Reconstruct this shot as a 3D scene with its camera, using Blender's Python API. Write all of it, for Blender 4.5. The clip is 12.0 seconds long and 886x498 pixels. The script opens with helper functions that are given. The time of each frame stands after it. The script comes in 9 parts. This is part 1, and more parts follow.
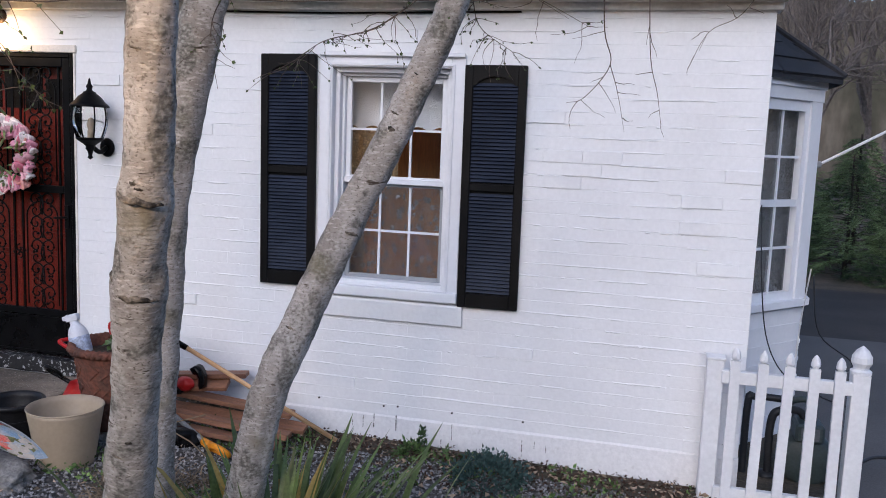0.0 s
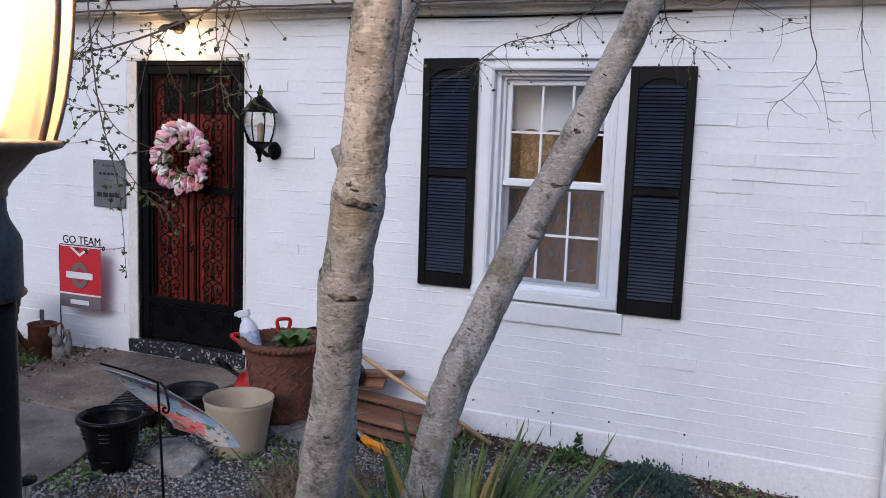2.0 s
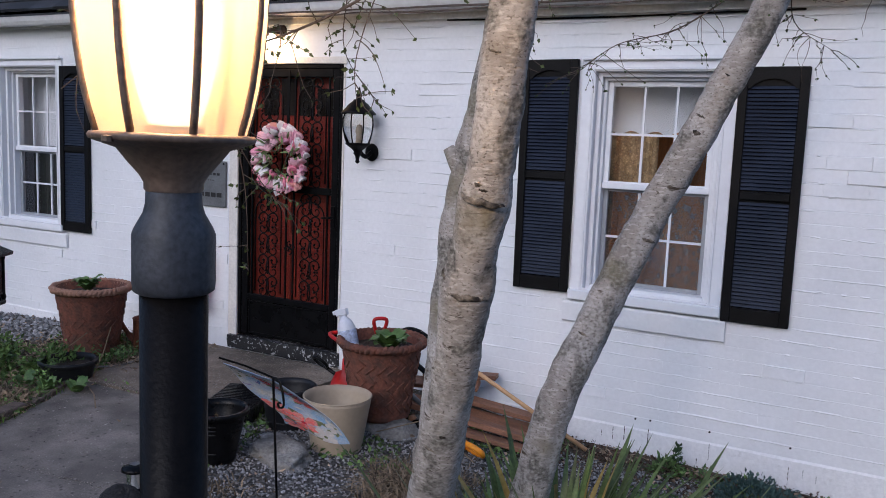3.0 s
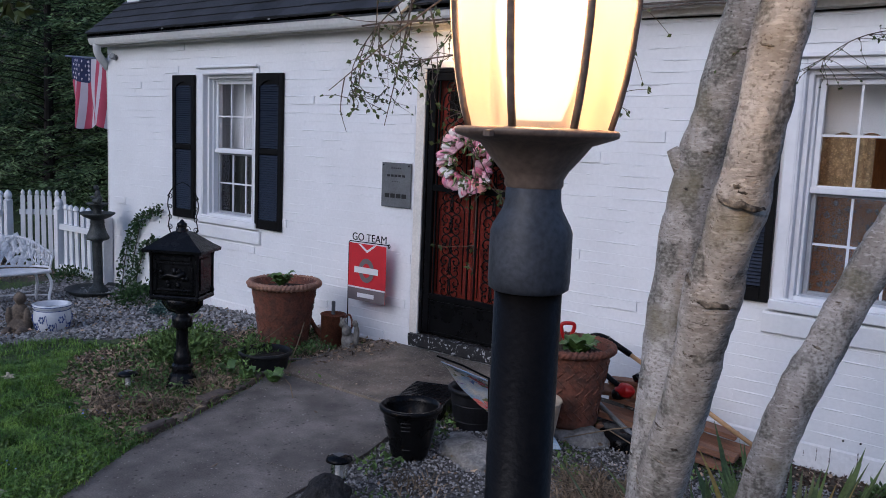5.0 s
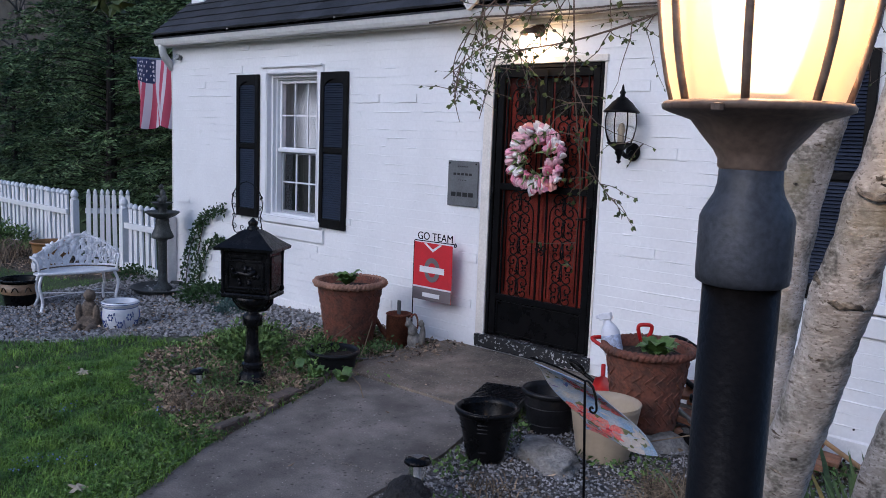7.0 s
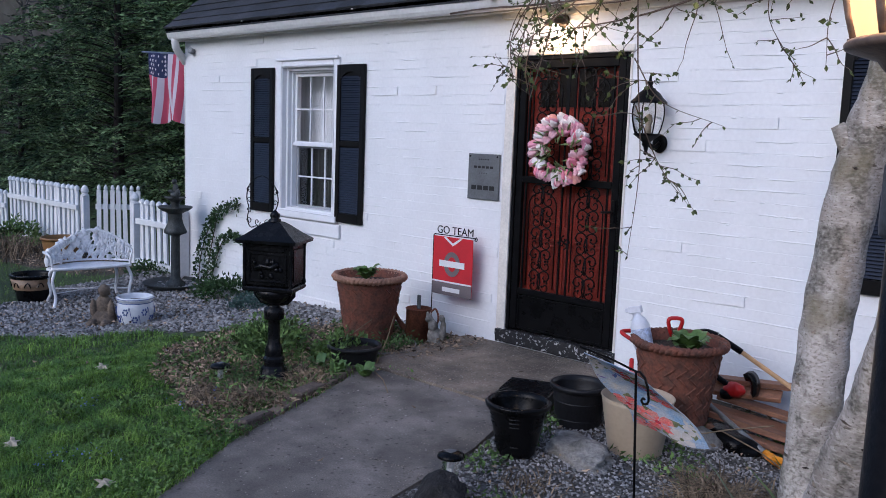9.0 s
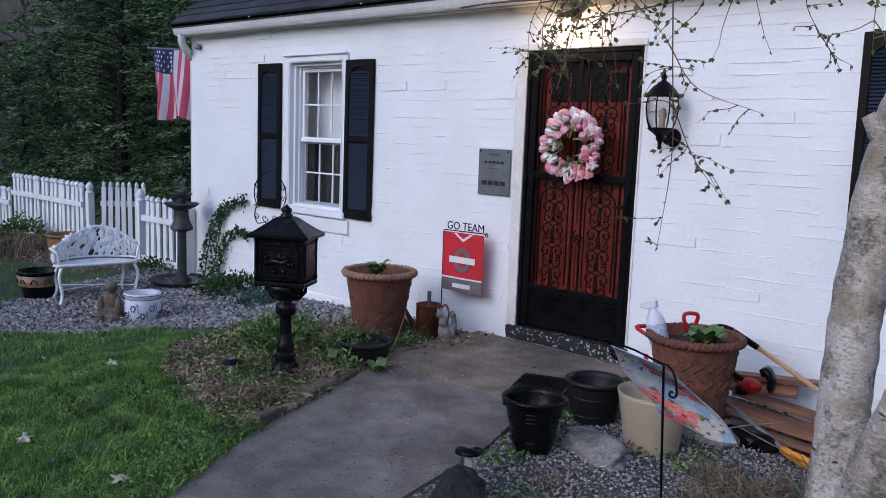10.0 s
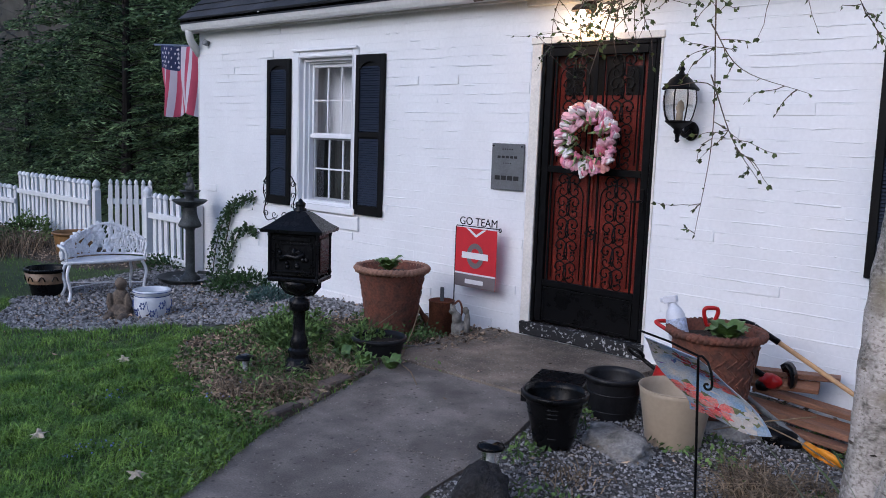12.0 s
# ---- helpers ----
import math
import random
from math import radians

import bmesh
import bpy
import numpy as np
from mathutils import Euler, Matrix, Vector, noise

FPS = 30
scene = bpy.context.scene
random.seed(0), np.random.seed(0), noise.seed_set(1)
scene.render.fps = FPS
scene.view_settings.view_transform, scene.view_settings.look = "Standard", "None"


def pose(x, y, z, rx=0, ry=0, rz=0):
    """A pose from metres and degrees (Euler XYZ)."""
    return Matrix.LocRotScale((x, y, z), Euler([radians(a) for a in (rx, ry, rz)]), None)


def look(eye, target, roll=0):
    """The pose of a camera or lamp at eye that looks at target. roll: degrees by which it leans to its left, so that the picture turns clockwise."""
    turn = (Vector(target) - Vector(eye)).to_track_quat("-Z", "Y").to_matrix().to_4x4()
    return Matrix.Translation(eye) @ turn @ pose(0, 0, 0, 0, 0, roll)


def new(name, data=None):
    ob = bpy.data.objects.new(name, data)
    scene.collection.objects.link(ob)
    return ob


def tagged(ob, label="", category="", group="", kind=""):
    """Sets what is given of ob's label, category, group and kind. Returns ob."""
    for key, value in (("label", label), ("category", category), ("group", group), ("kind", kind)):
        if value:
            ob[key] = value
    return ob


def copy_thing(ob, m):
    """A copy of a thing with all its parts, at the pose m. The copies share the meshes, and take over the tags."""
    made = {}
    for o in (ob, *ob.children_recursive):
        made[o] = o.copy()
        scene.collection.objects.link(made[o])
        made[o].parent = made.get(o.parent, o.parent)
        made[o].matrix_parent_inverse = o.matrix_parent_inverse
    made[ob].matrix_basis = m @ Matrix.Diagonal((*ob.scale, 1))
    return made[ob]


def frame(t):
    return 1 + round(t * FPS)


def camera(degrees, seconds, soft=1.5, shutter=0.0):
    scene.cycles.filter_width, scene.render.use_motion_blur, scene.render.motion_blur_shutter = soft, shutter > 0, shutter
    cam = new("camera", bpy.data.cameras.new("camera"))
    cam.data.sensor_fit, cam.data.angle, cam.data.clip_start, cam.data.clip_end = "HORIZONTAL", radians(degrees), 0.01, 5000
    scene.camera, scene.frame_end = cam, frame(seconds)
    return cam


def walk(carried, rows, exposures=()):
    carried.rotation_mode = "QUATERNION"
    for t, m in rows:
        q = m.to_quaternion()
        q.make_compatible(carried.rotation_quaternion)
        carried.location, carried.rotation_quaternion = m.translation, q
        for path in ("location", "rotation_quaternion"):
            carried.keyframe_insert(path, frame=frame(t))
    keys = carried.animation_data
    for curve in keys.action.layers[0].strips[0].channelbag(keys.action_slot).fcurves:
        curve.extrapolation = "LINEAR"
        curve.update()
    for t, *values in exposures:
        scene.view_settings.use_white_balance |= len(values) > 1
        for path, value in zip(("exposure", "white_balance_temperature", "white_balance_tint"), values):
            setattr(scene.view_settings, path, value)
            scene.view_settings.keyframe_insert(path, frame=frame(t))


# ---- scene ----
cam = camera(56.1, 12.0, soft=0.9)
PATH = [
    (0, (0.037, -4.802, 1.713), (-0.441, -2.877, 1.456), 2.3),
    (0.5, (-0.029, -4.815, 1.71), (-0.55, -2.901, 1.454), 2.3),
    (1, (-0.078, -4.833, 1.708), (-0.676, -2.941, 1.452), 2.2),
    (1.5, (-0.123, -4.84, 1.703), (-0.802, -2.976, 1.445), 2.2),
    (2, (-0.167, -4.849, 1.698), (-0.927, -3.017, 1.44), 2.2),
    (2.5, (-0.208, -4.86, 1.694), (-1.047, -3.063, 1.436), 2.2),
    (2.7, (-0.244, -4.871, 1.69), (-1.117, -3.09, 1.432), 2.3),
    (4.3, (-0.392, -4.961, 1.678), (-1.527, -3.335, 1.415), 2.3),
    (4.5, (-0.425, -4.956, 1.668), (-1.585, -3.348, 1.404), 2.3),
    (5, (-0.5, -4.994, 1.667), (-1.727, -3.437, 1.403), 2.3),
    (5.5, (-0.565, -5.02, 1.663), (-1.848, -3.509, 1.397), 2.2),
    (6, (-0.608, -5.021, 1.653), (-1.919, -3.535, 1.386), 2.1),
    (6.5, (-0.641, -5.017, 1.65), (-1.953, -3.531, 1.382), 2.1),
    (7, (-0.674, -5.03, 1.637), (-1.987, -3.545, 1.371), 2.1),
    (9, (-0.831, -5.07, 1.58), (-2.147, -3.588, 1.312), 2.1),
    (9.5, (-0.88, -5.091, 1.562), (-2.196, -3.609, 1.293), 2.1),
    (10, (-0.911, -5.099, 1.549), (-2.227, -3.617, 1.278), 2.1),
    (10.5, (-0.945, -5.1, 1.526), (-2.261, -3.619, 1.257), 2.1),
    (11, (-0.976, -5.113, 1.513), (-2.294, -3.633, 1.242), 2.1),
    (11.5, (-0.996, -5.117, 1.503), (-2.314, -3.637, 1.233), 2.1),
    (12, (-1.01, -5.115, 1.504), (-2.329, -3.636, 1.233), 2.0),
]
LIGHT = [(0.0, 0.51, 5950), (2.5, 0.36, 5800), (4.5, 0.10, 5650), (5.2, 0.14, 5600), (7.0, 0.31, 5550), (9.0, 0.46, 5550), (10.5, 0.46, 5550), (12.0, 0.46, 5650)]
walk(cam, [(t, look(eye, target, roll)) for t, eye, target, roll in PATH], exposures=[(t, stops, kelvin, 15) for t, stops, kelvin in LIGHT])

# ---- world, sun, large lights ----
world = bpy.data.worlds.new("dusk_sky")
scene.world = world
world.use_nodes = True
wn = world.node_tree.nodes
sky = wn.new("ShaderNodeTexSky")
sky.sky_type = "NISHITA"
sky.sun_disc = False
sky.sun_elevation, sky.sun_rotation = radians(24), radians(190)
sky.air_density, sky.dust_density, sky.ozone_density = 1.0, 1.5, 2.0
wn["Background"].inputs["Strength"].default_value = 0.15
world.node_tree.links.new(sky.outputs[0], wn["Background"].inputs["Color"])

sun_data = bpy.data.lights.new("sun", "SUN")
sun_data.energy, sun_data.angle, sun_data.color = 0.58, radians(40), (1.0, 0.96, 0.93)
sun = new("sun", sun_data)
sun.matrix_world = look((-3, -10, 6.5), (-3, 0, 0))


def lamp(name, place, watts, colour, size):
    data = bpy.data.lights.new(name, "POINT")
    data.energy, data.color, data.shadow_soft_size = watts, colour, size
    ob = new(name, data)
    ob.location = place
    return ob


# ---- materials ----
def mat(name, col, rough=0.6, metal=0.0, var=0.12, scale=5.0, fine=70.0, bump=0.15, dist=0.004, col2=None, blotch=0.5,
        rand=0.0, island=0.0, spec=0.4, coat=0.0, stretch=(1, 1, 1)):
    """A surface with colour drifting at two sizes, grain in relief, and a colour of its own for each piece."""
    m = bpy.data.materials.new(name)
    m.use_nodes = True
    nt = m.node_tree
    b = nt.nodes["Principled BSDF"]
    link = nt.links.new
    geo = nt.nodes.new("ShaderNodeNewGeometry")
    mp = nt.nodes.new("ShaderNodeMapping")
    mp.inputs["Scale"].default_value = stretch
    link(geo.outputs["Position"], mp.inputs["Vector"])
    n1 = nt.nodes.new("ShaderNodeTexNoise")
    n1.inputs["Scale"].default_value, n1.inputs["Detail"].default_value = scale, 5
    n2 = nt.nodes.new("ShaderNodeTexNoise")
    n2.inputs["Scale"].default_value, n2.inputs["Detail"].default_value = fine, 4
    link(mp.outputs[0], n1.inputs["Vector"])
    link(mp.outputs[0], n2.inputs["Vector"])
    lo = tuple(c * (1 - var) for c in col) if col2 is None else col2
    hi = tuple(min(1, c * (1 + var)) for c in col)
    r1 = nt.nodes.new("ShaderNodeValToRGB")
    r1.color_ramp.elements[0].position, r1.color_ramp.elements[1].position = blotch - 0.15, blotch + 0.15
    r1.color_ramp.elements[0].color, r1.color_ramp.elements[1].color = (*lo, 1), (*hi, 1)
    link(n1.outputs[0], r1.inputs[0])
    hsv = nt.nodes.new("ShaderNodeHueSaturation")
    link(r1.outputs[0], hsv.inputs["Color"])
    mr = nt.nodes.new("ShaderNodeMapRange")
    mr.inputs["From Min"].default_value, mr.inputs["From Max"].default_value = 0.3, 0.7
    mr.inputs["To Min"].default_value, mr.inputs["To Max"].default_value = 1 - var, 1 + var
    link(n2.outputs[0], mr.inputs["Value"])
    value = mr.outputs[0]
    if rand or island:
        if rand:
            src = nt.nodes.new("ShaderNodeObjectInfo").outputs["Random"]
        else:
            src = geo.outputs["Random Per Island"]
        m2 = nt.nodes.new("ShaderNodeMapRange")
        m2.inputs["To Min"].default_value, m2.inputs["To Max"].default_value = 1 - (rand or island), 1 + (rand or island)
        link(src, m2.inputs["Value"])
        mul = nt.nodes.new("ShaderNodeMath")
        mul.operation = "MULTIPLY"
        link(value, mul.inputs[0])
        link(m2.outputs[0], mul.inputs[1])
        value = mul.outputs[0]
    link(value, hsv.inputs["Value"])
    link(hsv.outputs[0], b.inputs["Base Color"])
    rr = nt.nodes.new("ShaderNodeMapRange")
    rr.inputs["To Min"].default_value, rr.inputs["To Max"].default_value = max(0.02, rough - 0.12), min(1, rough + 0.12)
    link(n1.outputs[0], rr.inputs["Value"])
    link(rr.outputs[0], b.inputs["Roughness"])
    b.inputs["Metallic"].default_value = metal
    b.inputs["Specular IOR Level"].default_value = spec
    b.inputs["Coat Weight"].default_value = coat
    if bump:
        bp = nt.nodes.new("ShaderNodeBump")
        bp.inputs["Strength"].default_value, bp.inputs["Distance"].default_value = bump, dist
        link(n2.outputs[0], bp.inputs["Height"])
        link(bp.outputs[0], b.inputs["Normal"])
    return m


def glow(name, colour, strength):
    m = bpy.data.materials.new(name)
    m.use_nodes = True
    b = m.node_tree.nodes["Principled BSDF"]
    b.inputs["Base Color"].default_value = (*colour, 1)
    b.inputs["Emission Color"].default_value = (*colour, 1)
    b.inputs["Emission Strength"].default_value = strength
    return m


def glass(name, colour=(1, 1, 1), rough=0.0):
    m = bpy.data.materials.new(name)
    m.use_nodes = True
    b = m.node_tree.nodes["Principled BSDF"]
    b.inputs["Base Color"].default_value = (*colour, 1)
    b.inputs["Transmission Weight"].default_value = 1.0
    b.inputs["Roughness"].default_value = rough
    b.inputs["IOR"].default_value = 1.45
    return m


WHITE_PAINT = mat("white_masonry_paint", (0.80, 0.80, 0.81), 0.45, var=0.03, scale=2.5, fine=38, bump=0.3, dist=0.005, spec=0.35)
MORTAR_PAINT = mat("painted_mortar", (0.78, 0.78, 0.79), 0.6, var=0.04, scale=6, fine=90, bump=0.6, dist=0.005)
FOUNDATION = mat("chipped_foundation_paint", (0.76, 0.75, 0.75), 0.7, var=0.06, scale=16, fine=50, bump=0.35, dist=0.005, col2=(0.40, 0.37, 0.34), blotch=0.22)
TRIM = mat("white_vinyl_trim", (0.80, 0.80, 0.82), 0.35, var=0.02, scale=4, fine=30, bump=0.04)
FASCIA = mat("weathered_fascia_paint", (0.62, 0.60, 0.56), 0.5, var=0.10, scale=3, fine=40, bump=0.2, col2=(0.42, 0.39, 0.34), blotch=0.34)
GUTTER = mat("aged_white_gutter", (0.66, 0.65, 0.63), 0.4, var=0.06, scale=2, fine=30, bump=0.08)
SHINGLE = mat("charcoal_shingle", (0.035, 0.036, 0.042), 0.85, var=0.25, scale=4, fine=180, bump=0.8, island=0.35, rand=0.0)
BLACK_PAINT = mat("black_shutter_paint", (0.007, 0.0065, 0.0065), 0.5, var=0.25, scale=5, fine=90, bump=0.12, spec=0.12)
# Louvre slats: bluer and slightly lighter than the frame paint.
BLUE_BLACK = mat("blue_black_louvre_paint", (0.014, 0.019, 0.034), 0.36, var=0.2, scale=5, fine=90, bump=0.1)
IRON = mat("black_iron", (0.0045, 0.0045, 0.005), 0.4, var=0.3, scale=14, fine=120, bump=0.3, spec=0.09)
RUBBER = mat("black_plastic", (0.0045, 0.0045, 0.005), 0.28, var=0.25, scale=8, fine=90, bump=0.08, spec=0.14)
PEELING = mat("peeling_black_paint", (0.008, 0.008, 0.009), 0.5, var=0.3, scale=48, fine=190, bump=0.8, col2=(0.42, 0.42, 0.42), blotch=0.25)
for node in PEELING.node_tree.nodes:
    if node.type == "VALTORGB":
        node.color_ramp.elements[0].position, node.color_ramp.elements[1].position = 0.385, 0.415
RED_DOOR = mat("red_door_paint", (0.26, 0.028, 0.014), 0.4, var=0.2, scale=5, fine=60, bump=0.15, stretch=(4, 4, 0.7))
TERRACOTTA = mat("terracotta", (0.128, 0.047, 0.029), 0.85, var=0.28, scale=14, fine=60, bump=0.9, col2=(0.085, 0.042, 0.030), blotch=0.46)
TERRA_PALE = mat("weathered_terracotta_rim", (0.29, 0.16, 0.11), 0.85, var=0.2, scale=12, fine=80, bump=0.6)
BEIGE = mat("beige_plastic", (0.36, 0.29, 0.21), 0.45, var=0.05, scale=6, fine=50, bump=0.06)
SOIL = mat("potting_soil", (0.035, 0.024, 0.017), 0.95, var=0.4, scale=20, fine=120, bump=1.0, dist=0.02)
EARTH = mat("bare_earth", (0.085, 0.065, 0.048), 0.95, var=0.3, scale=3, fine=45, bump=1.0, dist=0.02, col2=(0.05, 0.045, 0.028))
TURF = mat("turf", (0.045, 0.065, 0.020), 0.95, var=0.3, scale=2, fine=40, bump=1.0, dist=0.02, col2=(0.028, 0.045, 0.014))
GRAVELBED = mat("gravel_bed", (0.085, 0.08, 0.075), 0.9, var=0.4, scale=30, fine=60, bump=1.0, dist=0.02)
PEBBLE = mat("grey_pebble", (0.24, 0.235, 0.235), 0.8, var=0.15, scale=20, fine=150, bump=0.3, island=0.5)
DRIVE = mat("grey_drive", (0.10, 0.094, 0.092), 0.9, var=0.14, scale=1.2, fine=90, bump=0.4)
STONE = mat("weathered_stone", (0.25, 0.235, 0.215), 0.9, var=0.25, scale=8, fine=60, bump=0.9, dist=0.01, col2=(0.13, 0.12, 0.105))
LAVA = mat("dark_rock", (0.018, 0.017, 0.017), 0.85, var=0.4, scale=20, fine=60, bump=1.0, dist=0.02)
WOOD = mat("reddish_board", (0.215, 0.100, 0.056), 0.6, var=0.25, scale=3, fine=40, bump=0.3, stretch=(1, 6, 6), rand=0.2)
ASH = mat("pale_handle_wood", (0.50, 0.30, 0.15), 0.5, var=0.12, scale=4, fine=60, bump=0.1)
RED = mat("red_plastic", (0.42, 0.012, 0.012), 0.35, var=0.1, scale=6, fine=60, bump=0.03)
YELLOW = mat("yellow_plastic", (0.75, 0.27, 0.012), 0.4, var=0.1, scale=6, fine=60, bump=0.03)
GREY_METAL = mat("grey_metal", (0.20, 0.21, 0.22), 0.45, metal=0.4, var=0.2, scale=10, fine=80, bump=0.2)
FENCE = mat("fence_vinyl", (0.74, 0.74, 0.75), 0.4, var=0.05, scale=4, fine=40, bump=0.06)
ENAMEL = mat("white_enamel", (0.74, 0.74, 0.76), 0.4, var=0.1, scale=14, fine=90, bump=0.2)
SLATE = mat("grey_slate", (0.125, 0.13, 0.135), 0.7, var=0.12, scale=8, fine=80, bump=0.3)
VERDIGRIS = mat("dark_bronze", (0.055, 0.060, 0.058), 0.6, metal=0.3, var=0.35, scale=10, fine=90, bump=0.5)


def concrete(name, light, dark, specks):
    """Worn concrete: broad damp stains, fine grain and small pale stones showing in the surface."""
    m = mat(name, light, 0.9, var=0.22, scale=1.9, fine=130, bump=0.6, dist=0.003, col2=dark)
    nt = m.node_tree
    b = nt.nodes["Principled BSDF"]
    link = nt.links.new
    geo = nt.nodes.new("ShaderNodeNewGeometry")
    col = b.inputs["Base Color"].links[0].from_socket
    for scale, lo, hi, shade, amount in ((95, 0.05, 0.15, (0.36, 0.33, 0.29, 1), specks), (41, 0.02, 0.16, (0.050, 0.041, 0.034, 1), 0.10), (23, 0.02, 0.07, (0.40, 0.37, 0.33, 1), 0.05)):
        vor = nt.nodes.new("ShaderNodeTexVoronoi")
        vor.inputs["Scale"].default_value = scale
        link(geo.outputs["Position"], vor.inputs["Vector"])
        size = nt.nodes.new("ShaderNodeMapRange")
        size.inputs["From Min"].default_value, size.inputs["From Max"].default_value = hi * 3, lo * 3
        link(vor.outputs["Distance"], size.inputs["Value"])
        sep = nt.nodes.new("ShaderNodeSeparateColor")
        link(vor.outputs["Color"], sep.inputs[0])
        few = nt.nodes.new("ShaderNodeMath")
        few.operation = "LESS_THAN"
        few.inputs[1].default_value = amount
        link(sep.outputs[0], few.inputs[0])
        fac = nt.nodes.new("ShaderNodeMath")
        fac.operation = "MULTIPLY"
        link(size.outputs[0], fac.inputs[0])
        link(few.outputs[0], fac.inputs[1])
        mx = nt.nodes.new("ShaderNodeMix")
        mx.data_type = "RGBA"
        mx.inputs[7].default_value = shade
        link(fac.outputs[0], mx.inputs[0])
        link(col, mx.inputs[6])
        col = mx.outputs[2]
    big = nt.nodes.new("ShaderNodeTexNoise")
    big.inputs["Scale"].default_value, big.inputs["Detail"].default_value = 5.5, 8
    link(geo.outputs["Position"], big.inputs["Vector"])
    mr = nt.nodes.new("ShaderNodeMapRange")
    mr.inputs["From Min"].default_value, mr.inputs["From Max"].default_value = 0.35, 0.65
    mr.inputs["To Min"].default_value, mr.inputs["To Max"].default_value = 0.74, 1.16
    link(big.outputs[0], mr.inputs["Value"])
    hsv = nt.nodes.new("ShaderNodeHueSaturation")
    link(col, hsv.inputs["Color"])
    link(mr.outputs[0], hsv.inputs["Value"])
    link(hsv.outputs[0], b.inputs["Base Color"])
    return m


CONCRETE = concrete("worn_concrete", (0.182, 0.160, 0.142), (0.095, 0.084, 0.074), 0.04)
# Landing: sandy specks, and the door lamp's warm light put into its colour.
LANDSLAB = concrete("sandy_worn_concrete", (0.195, 0.158, 0.122), (0.098, 0.080, 0.063), 0.30)



# ---- mesh helpers ----
def finish(bm, smooth=False):
    me = bpy.data.meshes.new("mesh")
    bmesh.ops.recalc_face_normals(bm, faces=bm.faces)
    bm.to_mesh(me)
    bm.free()
    if smooth:
        for p in me.polygons:
            p.use_smooth = True
    return me


def part(name, bm, material, parent=None, label="", smooth=False, category="", group="", kind=""):
    me = finish(bm, smooth) if isinstance(bm, bmesh.types.BMesh) else bm
    if material is not None and not me.materials:
        me.materials.append(material)
    ob = new(name, me)
    ob.parent = parent
    return tagged(ob, label, category, group, kind)


def thing(name, label, category, at=(0, 0, 0), turn=0.0, group="", kind=""):
    ob = new(name)
    ob.empty_display_size = 0.1
    ob.matrix_basis = pose(*at, 0, 0, turn)
    return tagged(ob, label, category, group, kind)


def box(bm, x0, x1, y0, y1, z0, z1, bevel=0.0, m=None):
    vs = [bm.verts.new((x, y, z)) for x in (x0, x1) for y in (y0, y1) for z in (z0, z1)]
    fs = []
    for a, b, c, d in ((0, 1, 3, 2), (4, 6, 7, 5), (0, 4, 5, 1), (2, 3, 7, 6), (0, 2, 6, 4), (1, 5, 7, 3)):
        fs.append(bm.faces.new((vs[a], vs[b], vs[c], vs[d])))
    if bevel:
        es = list({e for f in fs for e in f.edges})
        out = bmesh.ops.bevel(bm, geom=es, offset=bevel, segments=1, affect="EDGES")
        vs = list({v for f in out["faces"] for v in f.verts} | {v for v in vs if v.is_valid})
    if m is not None:
        bmesh.ops.transform(bm, matrix=m, verts=[v for v in vs if v.is_valid])
    return bm


def boxes(*rows, bevel=0.0):
    bm = bmesh.new()
    for r in rows:
        box(bm, *r, bevel=bevel)
    return bm


def lathe(profile, seg=32, bm=None, at=(0, 0, 0), wobble=0.0):
    """Turn a profile of (radius, height) round the z axis."""
    bm = bm or bmesh.new()
    rings = []
    for r, z in profile:
        if r <= 1e-5:
            rings.append([bm.verts.new((at[0], at[1], at[2] + z))])
        else:
            ring = []
            for k in range(seg):
                a = 2 * math.pi * k / seg
                q = r * (1 + wobble * noise.noise((3 * math.cos(a), 3 * math.sin(a), 6 * z)))
                ring.append(bm.verts.new((at[0] + q * math.cos(a), at[1] + q * math.sin(a), at[2] + z)))
            rings.append(ring)
    for a, b in zip(rings, rings[1:]):
        for k in range(seg):
            j = (k + 1) % seg
            if len(a) == 1 and len(b) > 1:
                bm.faces.new((a[0], b[j], b[k]))
            elif len(b) == 1 and len(a) > 1:
                bm.faces.new((a[k], a[j], b[0]))
            elif len(a) > 1:
                bm.faces.new((a[k], a[j], b[j], b[k]))
    return bm


def tube(points, radius, sides=8, bm=None, closed=False, bumpy=0.0):
    """A round bar through points; radius is a number or one for each point."""
    bm = bm or bmesh.new()
    pts = [Vector(p) for p in points]
    n = len(pts)
    rad = [radius] * n if isinstance(radius, (int, float)) else list(radius)
    rings, side = [], None
    for i, p in enumerate(pts):
        if closed:
            d = (pts[(i + 1) % n] - pts[i - 1]).normalized()
        else:
            d = (pts[min(i + 1, n - 1)] - pts[max(i - 1, 0)]).normalized()
        if side is None:
            side = d.orthogonal().normalized()
        side = (side - d * side.dot(d)).normalized()
        up = d.cross(side)
        ring = []
        for k in range(sides):
            a = 2 * math.pi * k / sides
            q = rad[i]
            v = side * math.cos(a) + up * math.sin(a)
            if bumpy:
                q *= 1 + bumpy * noise.noise(p * 9 + v * 1.7)
            ring.append(bm.verts.new(p + v * q))
        rings.append(ring)
    pairs = list(zip(rings, rings[1:])) + ([(rings[-1], rings[0])] if closed else [])
    for a, b in pairs:
        for k in range(sides):
            j = (k + 1) % sides
            bm.faces.new((a[k], a[j], b[j], b[k]))
    if not closed:
        bm.faces.new(rings[0])
        bm.faces.new(rings[-1])
    return bm


